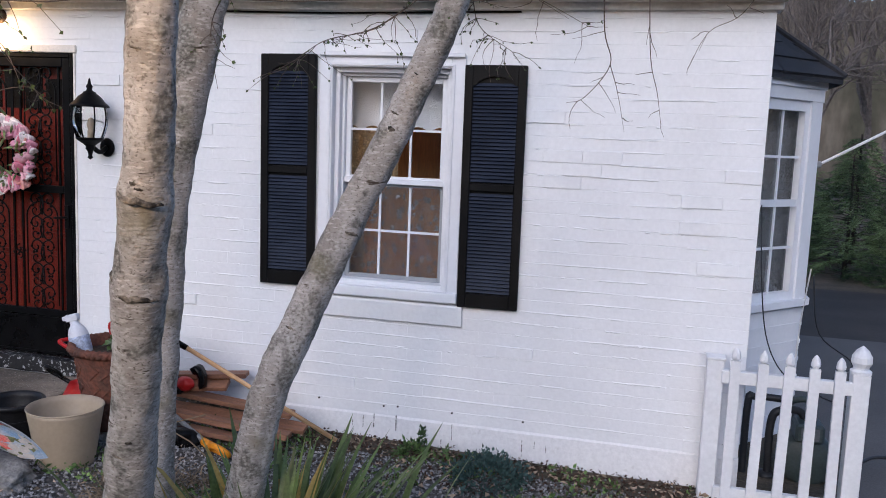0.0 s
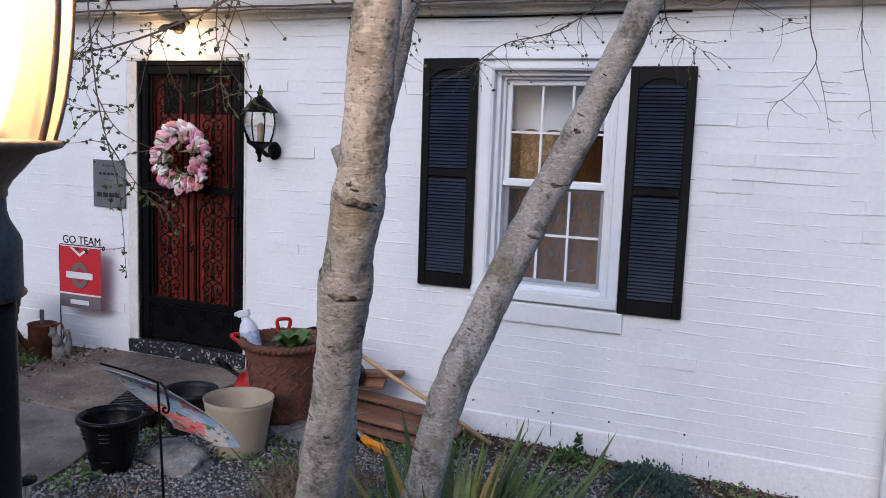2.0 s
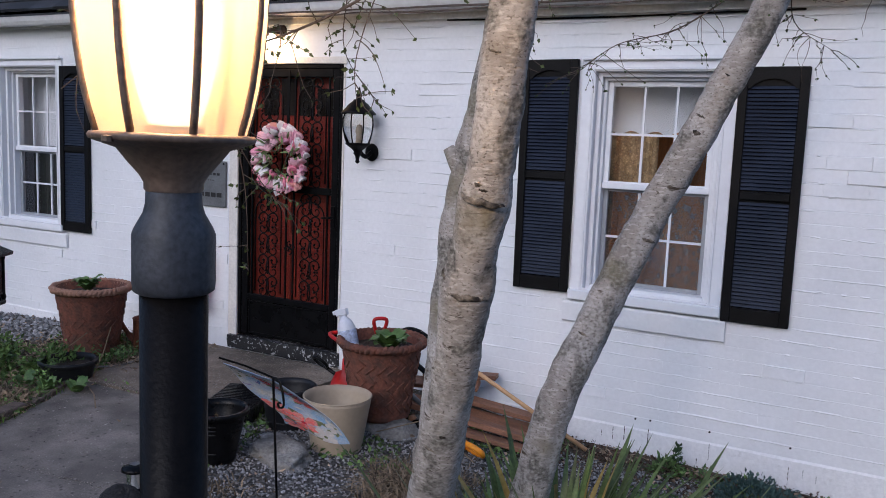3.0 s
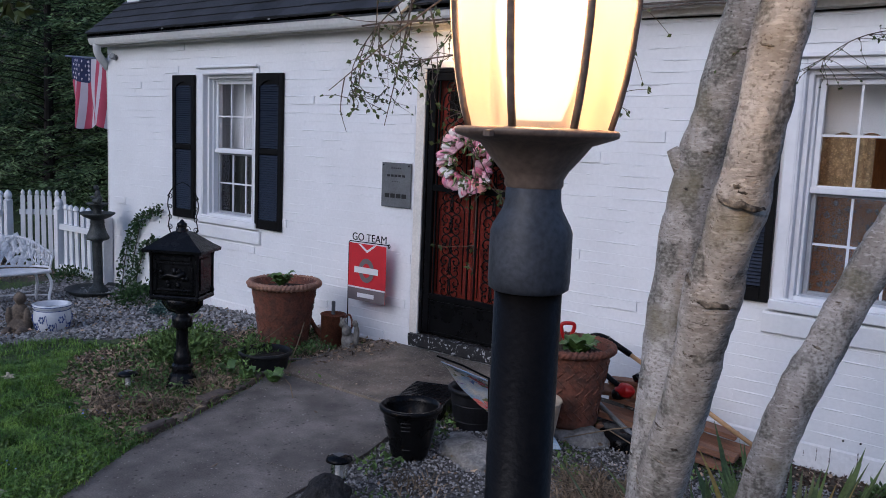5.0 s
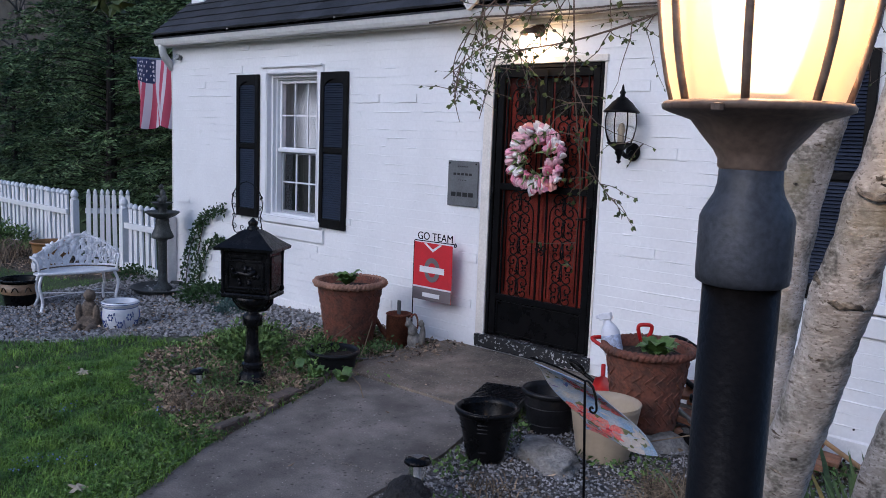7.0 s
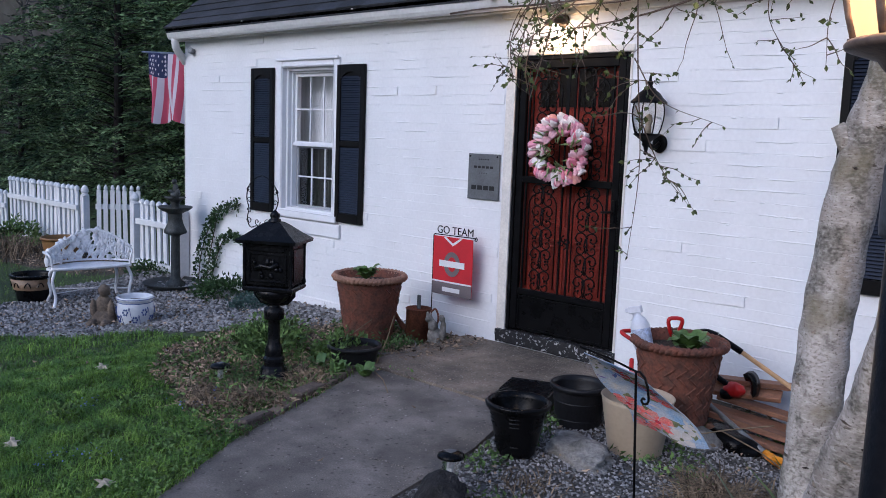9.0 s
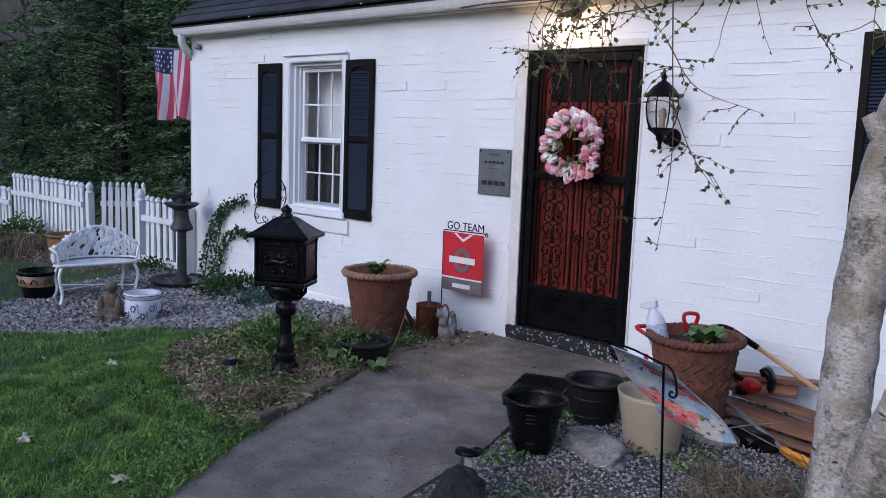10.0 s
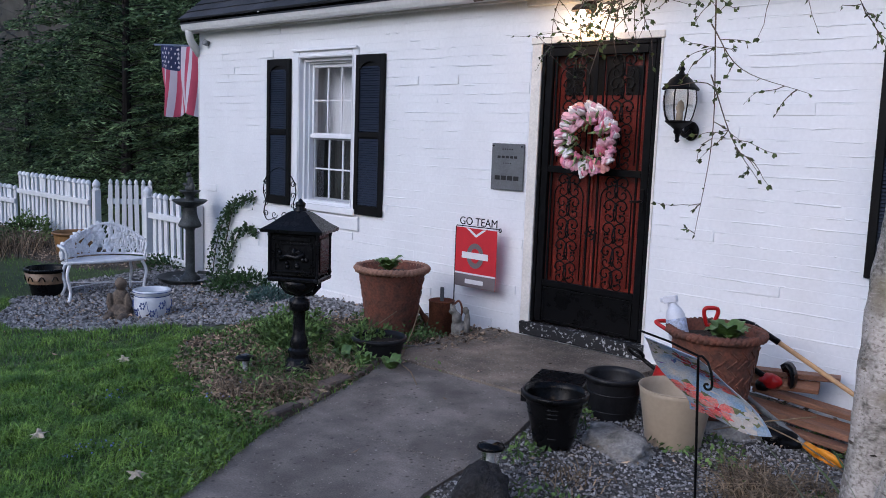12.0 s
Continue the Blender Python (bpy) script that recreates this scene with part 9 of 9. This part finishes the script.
def branches():
    tree = bpy.data.objects["birch_tree"]
    S = spray
    S(tree, [(-1.95, -3.12, 2.25), (-1.93, -3.1, 1.80), (-1.97, -2.98, 1.52), (-2.05, -2.87, 1.25)], 0.004, 12, 0.12, 0.7, 1)
    S(tree, [(-1.94, -3.1, 1.80), (-1.86, -3.09, 1.69), (-1.70, -3.07, 1.63)], 0.003, 7, 0.10, 0.75, 2)
    S(tree, [(-1.95, -3.06, 1.68), (-1.94, -2.92, 1.52), (-1.92, -2.77, 1.41)], 0.003, 8, 0.11, 0.8, 3)
    S(tree, [(-2.18, -3.02, 2.25), (-2.28, -2.98, 1.95), (-2.387, -2.94, 1.70)], 0.006, 9, 0.12, 0.6, 4)
    S(tree, [(-1.45, -3.4, 2.15), (-1.70, -3.55, 1.95), (-1.92, -3.64, 1.765)], 0.005, 12, 0.16, 0.65, 5)
    S(tree, [(-1.2, -3.1, 2.2), (-1.55, -3.05, 2.03), (-1.95, -3.0, 1.93), (-2.35, -2.95, 1.90)], 0.008, 30, 0.20, 0.7, 6)
    S(tree, [(-1.9, -3.2, 2.15), (-2.1, -3.25, 2.0), (-2.2, -3.28, 1.86), (-2.22, -3.25, 1.74)], 0.004, 16, 0.15, 0.7, 7)
    S(tree, [(-2.0, -2.9, 2.2), (-2.3, -2.75, 1.98), (-2.55, -2.65, 1.90)], 0.004, 18, 0.18, 0.75, 8)
    S(tree, [(-1.6, -3.0, 2.1), (-1.68, -2.9, 1.93), (-1.64, -2.8, 1.80)], 0.003, 10, 0.14, 0.7, 9)
    S(tree, [(-1.35, -3.2, 2.1), (-1.42, -3.22, 1.88), (-1.43, -3.2, 1.76)], 0.003, 6, 0.12, 0.55, 10)
    S(tree, [(-2.05, -3.35, 2.1), (-2.1, -3.3, 1.95), (-2.16, -3.3, 1.84), (-2.22, -3.28, 1.77)], 0.003, 12, 0.12, 0.7, 11)
    S(tree, [(-2.6, -2.5, 2.25), (-2.95, -2.3, 2.05), (-3.05, -2.2, 1.85)], 0.004, 16, 0.18, 0.6, 13)
    # over the window, from the slanting trunk
    S(tree, [(-0.75, -1.9, 2.25), (-1.0, -1.8, 2.12), (-1.25, -1.7, 2.08), (-1.42, -1.65, 1.98)], 0.005, 34, 0.20, 0.45, 14, (0.008, 0.016))
    S(tree, [(-0.62, -1.9, 2.28), (-0.62, -1.75, 2.14), (-0.50, -1.7, 2.05)], 0.004, 22, 0.18, 0.5, 15, (0.008, 0.016))
    S(tree, [(-1.0, -2.6, 2.3), (-1.3, -2.4, 2.12), (-1.45, -2.2, 2.02), (-1.45, -2.15, 1.86)], 0.004, 14, 0.15, 0.5, 16, (0.008, 0.018))
    # bare twigs over the plain wall
    S(tree, [(-0.17, -1.9, 2.30), (-0.155, -1.9, 2.10), (-0.13, -1.9, 1.99), (-0.21, -1.9, 1.88), (-0.27, -1.9, 1.86)], 0.004, 5, 0.12, 0.0, 17)
    S(tree, [(-0.13, -1.9, 1.99), (-0.10, -1.9, 1.90), (-0.07, -1.9, 1.77)], 0.0025, 3, 0.10, 0.0, 18)
    S(tree, [(-0.02, -1.9, 2.28), (0.0, -1.9, 2.02), (0.03, -1.9, 1.90), (0.05, -1.9, 1.79)], 0.0032, 5, 0.10, 0.0, 19)
    S(tree, [(0.38, -1.9, 2.32), (0.28, -1.9, 2.16), (0.18, -1.9, 2.10), (0.12, -1.9, 1.98)], 0.0028, 5, 0.12, 0.0, 20)
    S(tree, [(-0.55, -1.8, 2.3), (-0.35, -1.8, 2.2), (-0.22, -1.8, 2.13)], 0.003, 8, 0.14, 0.1, 21)
    S(tree, [(-3.4, -3.78, 2.5), (-3.32, -3.75, 2.2), (-3.3, -3.72, 2.02)], 0.003, 4, 0.06, 0.9, 22, (0.05, 0.08))


branches()


# ---- background trees ----
def conifer_mesh(seed, height=6.4, radius=3.0, limbs=190):
    """Limbs in loose tiers, each ending in drooping feathery fronds with dark gaps between the tiers."""
    rnd = random.Random(seed)
    bm = tube(bend([(0, 0, -0.3), (0.05, 0, height * 0.4), (0.0, 0.05, height)], 6), [0.12 * (1 - i / 14) + 0.02 for i in range(13)], 10)
    P, A, S = [], [], []
    for k in range(limbs):
        u = (k / limbs) ** 0.95
        z = 0.2 + (height - 0.4) * u
        ln = radius * (1 - u) ** 0.75 * rnd.uniform(0.62, 1.15) + 0.25
        a = k * 2.399 + rnd.uniform(-0.4, 0.4)
        d = Vector((math.cos(a), math.sin(a), 0))

        def at(v):
            return Vector((0, 0, z)) + d * ln * v + Vector((0, 0, 0.34 * ln * v - 0.40 * ln * v * v))
        tube([at(s / 5) for s in range(6)], [0.013 * (1 - 0.17 * s) for s in range(6)], 4, bm)
        for g in range(int(14 * ln / radius) + 5):
            v = rnd.uniform(0.46, 1.0)
            lat = Vector((-d.y, d.x, 0))
            out = (d * rnd.uniform(0.5, 1.0) + lat * rnd.gauss(0, 0.75) + Vector((0, 0, rnd.gauss(0.10, 0.22)))).normalized()
            c = at(v)
            reach = rnd.uniform(0.30, 0.62) * (0.55 + 0.45 * ln / radius)
            cross = Vector((-out.y, out.x, 0)).normalized()
            # one frond: a drooping stem with short side sprays, widest at its middle
            for s in range(26):
                w = (s + 0.5) / 26
                side = 1 if s % 2 else -1
                spread = math.sin(math.pi * min(1, 0.12 + w * 0.88)) * 0.10
                p = c + out * (reach * w) + Vector((0, 0, -0.30 * reach * w * w)) + cross * (side * spread * rnd.uniform(0.1, 0.8)) + Vector((0, 0, rnd.gauss(0, 0.012)))
                P.append(tuple(p))
                A.append(tuple(out * 0.8 + cross * side * rnd.uniform(0.3, 0.9) + Vector((0, 0, rnd.gauss(-0.28, 0.22)))))
                S.append(rnd.uniform(0.055, 0.12) * (1.15 - 0.4 * w))
    P, A, S = np.array(P), np.array(A), np.array(S)
    V, F = kites(P, A, S, S * rng.uniform(0.20, 0.32, len(P)), 0.12, seed)
    return finish(bm), V, F


def conifers():
    BARK = mat("cedar_bark", (0.016, 0.012, 0.010), 0.9, var=0.3, scale=8, fine=60, bump=0.6)
    wood, V, F = conifer_mesh(3)
    tree = thing("conifer_tree", "tall dark green cedar behind the picket fence", "tree", at=(-17.3, 3.3, -0.3), group="evergreen screen")
    part("trunk", wood, BARK, tree)
    soup("crown", V, F, CEDAR, tree, "dense dark feathery foliage with shaded gaps in its colour", kind="stuff")
    # First three copies are added behind to block light coming through the screen.
    for x, y, s, a in ((-18.6, 5.6, 0.95, 15), (-15.4, 6.4, 1.0, 210), (-23.4, 6.2, 1.0, 140), (-12.6, 7.6, 1.1, 320), (-14.2, 4.6, 1.15, 70), (-20.4, 6.2, 1.1, 160), (-22.6, 3.5, 0.60, 230), (-16.6, 8.0, 1.3, 300), (-24.8, 8.6, 1.15, 30), (-27.6, 5.2, 0.58, 120), (-21.5, 11.5, 1.3, 200), (-31.5, 9.5, 0.8, 260)):
        copy_thing(tree, pose(x, y, -0.3, 0, 0, a) @ Matrix.Scale(s, 4))
    for x, y, s, a in ((3.1, 9.6, 0.32, 20), (4.1, 9.2, 0.34, 100), (5.2, 9.9, 0.36, 220), (6.6, 10.5, 0.40, 300), (3.6, 11.5, 0.38, 50), (2.7, 12.5, 0.34, 150)):
        c = copy_thing(tree, pose(x, y, -0.3, 0, 0, a) @ Matrix.Scale(s, 4))
        c["label"] = "dark evergreen shrub beyond the drive"


conifers()


def bare_tree():
    rnd = random.Random(14)
    bm = bmesh.new()

    def grow(p, d, ln, r, depth):
        q = [p]
        for s in range(4):
            d = (d + Vector((rnd.gauss(0, 0.12), rnd.gauss(0, 0.12), rnd.gauss(0.03, 0.08)))).normalized()
            q.append(q[-1] + d * ln / 4)
        tube(q, [r * (1 - 0.11 * s) for s in range(5)], 5 if depth > 1 else 3, bm)
        if depth == 0:
            return
        for k in range(4 if depth > 2 else 3):
            a = rnd.uniform(0.35, 0.95)
            side = Vector((rnd.gauss(0, 1), rnd.gauss(0, 1), rnd.gauss(0.2, 0.5))).normalized()
            grow(q[rnd.choice((2, 3, 4, 4))], (d * math.cos(a) + side * math.sin(a)).normalized(), ln * rnd.uniform(0.55, 0.78), r * 0.55, depth - 1)
    grow(Vector((0, 0, -0.4)), Vector((0, 0, 1)), 4.0, 0.16, 5)
    BARK = mat("grey_bark", (0.13, 0.11, 0.10), 0.9, var=0.3, scale=6, fine=50, bump=0.5)
    t = thing("bare_tree", "leafless grey-brown tree in early spring", "tree", at=(7.5, 26, -0.3), group="bare woodland trees")
    part("trunk", bm, BARK, t)
    for x, y, s, a in ((4.6, 24, 1.0, 40), (6.2, 31, 1.2, 90), (10.5, 28, 1.1, 150), (9.0, 36, 1.3, 210), (12.5, 33, 1.2, 250), (5.4, 38, 1.3, 310), (-32, 8, 1.1, 20), (-36, 3, 1.2, 100), (-30, 14, 1.3, 200), (-40, 9, 1.3, 260)):
        copy_thing(t, pose(x, y, -0.3, 0, 0, a) @ Matrix.Scale(s, 4))


bare_tree()


def far_woods():
    m = mat("far_woods", (0.135, 0.115, 0.095), 1.0, var=0.25, scale=0.25, fine=1.6, bump=0.0, col2=(0.075, 0.072, 0.055), stretch=(1, 1, 0.4), spec=0.0)
    bm = bmesh.new()
    rows = []
    # Full ring: the unseen part behind the camera is added to block low sky light.
    for k in range(121):
        a = math.pi * 2 * k / 120
        r = 75 + 6 * noise.noise((k * 0.2, 0, 0))
        h = 15 + 3.0 * noise.noise((k * 0.35, 3, 0)) + 2.0 * noise.noise((k * 1.7, 5, 0))
        rows.append([bm.verts.new((r * math.cos(a), r * math.sin(a), z)) for z in (-1, h * 0.5, h)])
    for p, q in zip(rows, rows[1:]):
        for i in range(2):
            bm.faces.new((p[i], q[i], q[i + 1], p[i + 1]))
    part("backdrop", bm, m, label="distant leafless wooded hillside, ringed unseen behind the camera to block low sky", category="backdrop", kind="structure")


far_woods()


# ---- brickwork of the front wall ----
HOLES = ((-1.928, 0.063), (-1.495, 0.059), (-1.404, 0.065), (-1.057, 0.065), (-0.618, 0.062))
CRACKS = ((-1.626, -0.092, -0.016), (-1.555, -0.083, 0.001), (-1.696, -0.084, -0.050), (-1.410, -0.090, 0.011), (-1.052, -0.103, -0.004), (-1.117, -0.136, -0.107), (-0.617, -0.152, -0.042), (-0.542, -0.093, -0.045), (-0.472, -0.108, -0.068))


def brickwork():
    course, length, joint = 0.0735, 0.222, 0.003
    rnd = random.Random(2)
    holes = [(c - h - 0.002, c + h + 0.002, WZ0 - 0.055, zt + 0.004) for c, h, zt in WINDOWS] + [(c - 0.495 - 0.005 * (c < -3), c + 0.495 + 0.005 * (c < -3), 0.60, 0.74) for c, h, zt in WINDOWS]
    holes.append((DX0 - 0.058, DX1 + 0.022, -1, DZ1 + 0.006))
    singles, V, F = [], [], []
    row = 0
    z = 0.002
    while z < 2.53:
        z1 = min(z + course - joint * 0.75, 2.545)
        x = X0 - (0.111 if row % 2 else 0.0)
        while x < X1:
            a, b = max(x, X0), min(x + length, X1)
            x += length
            zc = (z + z1) / 2
            spans = [(a, b)]
            for h in holes:
                if h[2] < zc < h[3]:
                    spans = [s for p, q in spans for s in ((p, min(q, h[0])), (max(p, h[1]), q)) if s[1] - s[0] > 0.02]
            for p, q in spans:
                proud = rnd.random() < 0.04 and q - p > 0.15
                base = rnd.uniform(0.007, 0.011) if proud else rnd.gauss(0.0008, 0.00045)
                tilt = rnd.gauss(0.0, 0.0006)
                twist = rnd.gauss(0.0, 0.0003)
                e = rnd.uniform(0.0012, 0.0024)
                dz = rnd.gauss(0, 0.0010)
                ex = e if proud else 0.0
                v = [(p, 0.003, z), (q, 0.003, z), (q, 0.003, z1), (p, 0.003, z1),
                     (p + ex, -base - tilt - twist, z + e + dz), (q - ex, -base - tilt + twist, z + e - dz), (q - ex, -base + tilt + twist, z1 - e - dz), (p + ex, -base + tilt - twist, z1 - e + dz)]
                v = [(vx, min(vy, 0.0028) if k > 3 else vy, vz) for k, (vx, vy, vz) in enumerate(v)]
                if p > -0.70 and len(singles) < 300:
                    singles.append(v)
                else:
                    k = len(V)
                    V += v
                    F += [(k + 4, k + 5, k + 6, k + 7), (k, k + 1, k + 5, k + 4), (k + 1, k + 2, k + 6, k + 5), (k + 2, k + 3, k + 7, k + 6), (k + 3, k, k + 4, k + 7)]
        z += course
        row += 1
    soup("bricks", V, F, WHITE_PAINT, wall_front, "white-painted bricks with shallow joints", kind="stuff")
    for v in singles:
        me = bpy.data.meshes.new("brick")
        me.from_pydata(v, [], [(4, 5, 6, 7), (0, 1, 5, 4), (1, 2, 6, 5), (2, 3, 7, 6), (3, 0, 4, 7)])
        part("brick", me, WHITE_PAINT, wall_front)
    # ridges of thick paint and mortar standing out along the courses
    V, F = [], []
    for k in range(1250):
        row = rnd.randrange(1, 34)
        z = 0.002 + row * course - 0.003 + rnd.gauss(0, 0.002)
        x = rnd.uniform(X0 + 0.1, X1 - 0.1)
        ln = min(rnd.choice((0.02, 0.04, 0.07, 0.12, 0.20, 0.34)) * rnd.uniform(0.7, 1.4), X1 - 0.01 - x)
        if any(h[0] - 0.03 < x + ln and x < h[1] + 0.03 and h[2] - 0.02 < z < h[3] + 0.02 for h in holes):
            continue
        n = max(4, int(ln / 0.02))
        deep, tall = rnd.uniform(0.0025, 0.006), rnd.uniform(0.003, 0.007)
        base = len(V)
        for i in range(n + 1):
            u = i / n
            fade = min(1.0, 6 * u, 6 * (1 - u)) * (0.75 + 0.5 * noise.noise((x * 9 + u * ln * 30, row, 7)))
            xx, zz = x + ln * u, z + 0.003 * noise.noise((x + u * ln * 12, row, 2))
            V += [(xx, 0.001, zz + tall), (xx, -0.002 - deep * fade, zz), (xx, -0.001 - deep * fade, zz - 0.003), (xx, 0.001, zz - 0.006)]
        for i in range(n):
            for q in range(3):
                a = base + 4 * i + q
                F.append((a, a + 1, a + 5, a + 4))
    soup("paint_ridges", V, F, WHITE_PAINT, wall_front, "thick painted mortar ridges along the brick courses", kind="stuff")
    # weep holes and short cracks low on the wall
    DARKHOLE = mat("dark_crevice", (0.012, 0.011, 0.010), 0.9, var=0.2, bump=0.0)
    for x, z in HOLES:
        bm = lathe([(0, -0.003), (0.006, -0.003), (0.006, 0.003), (0, 0.003)], 9)
        part("weep_hole", bm, DARKHOLE, wall_front).matrix_basis = pose(x, -0.0045, z, 90, 0, 0)
    for x, z0, z1 in CRACKS:
        bm = bmesh.new()
        z = z0
        while z < z1:
            step = rnd.uniform(0.004, 0.012)
            w = rnd.uniform(0.0008, 0.0022)
            box(bm, x - w + rnd.gauss(0, 0.0008), x + w, -0.0130, -0.004, z, min(z1, z + step))
            z += step + rnd.choice((0.001, 0.004, 0.010))
        part("crack", bm, DARKHOLE, wall_front)
    # rendered foundation band, slightly proud and uneven
    bm = bmesh.new()
    for x0, x1 in ((X0, DX0 - 0.06), (DX1 + 0.024, X1 + 0.004)):
        n = int((x1 - x0) / 0.1)
        cols = []
        for i in range(n + 1):
            x = x0 + (x1 - x0) * i / n
            cols.append([bm.verts.new((x, yy + 0.004 * noise.noise((x * 6, zz * 9, 1)), zz + (0.006 * noise.noise((x * 5, 0, 2)) if zz > -0.05 and yy < 0 else 0))) for yy, zz in ((-0.010, -0.35), (-0.009, -0.12), (-0.0075, -0.010), (0.003, 0.006))])
        for p, q in zip(cols, cols[1:]):
            for i in range(3):
                bm.faces.new((p[i], q[i], q[i + 1], p[i + 1]))
    part("foundation_band", bm, FOUNDATION, wall_front, "chipped painted foundation band")


brickwork()
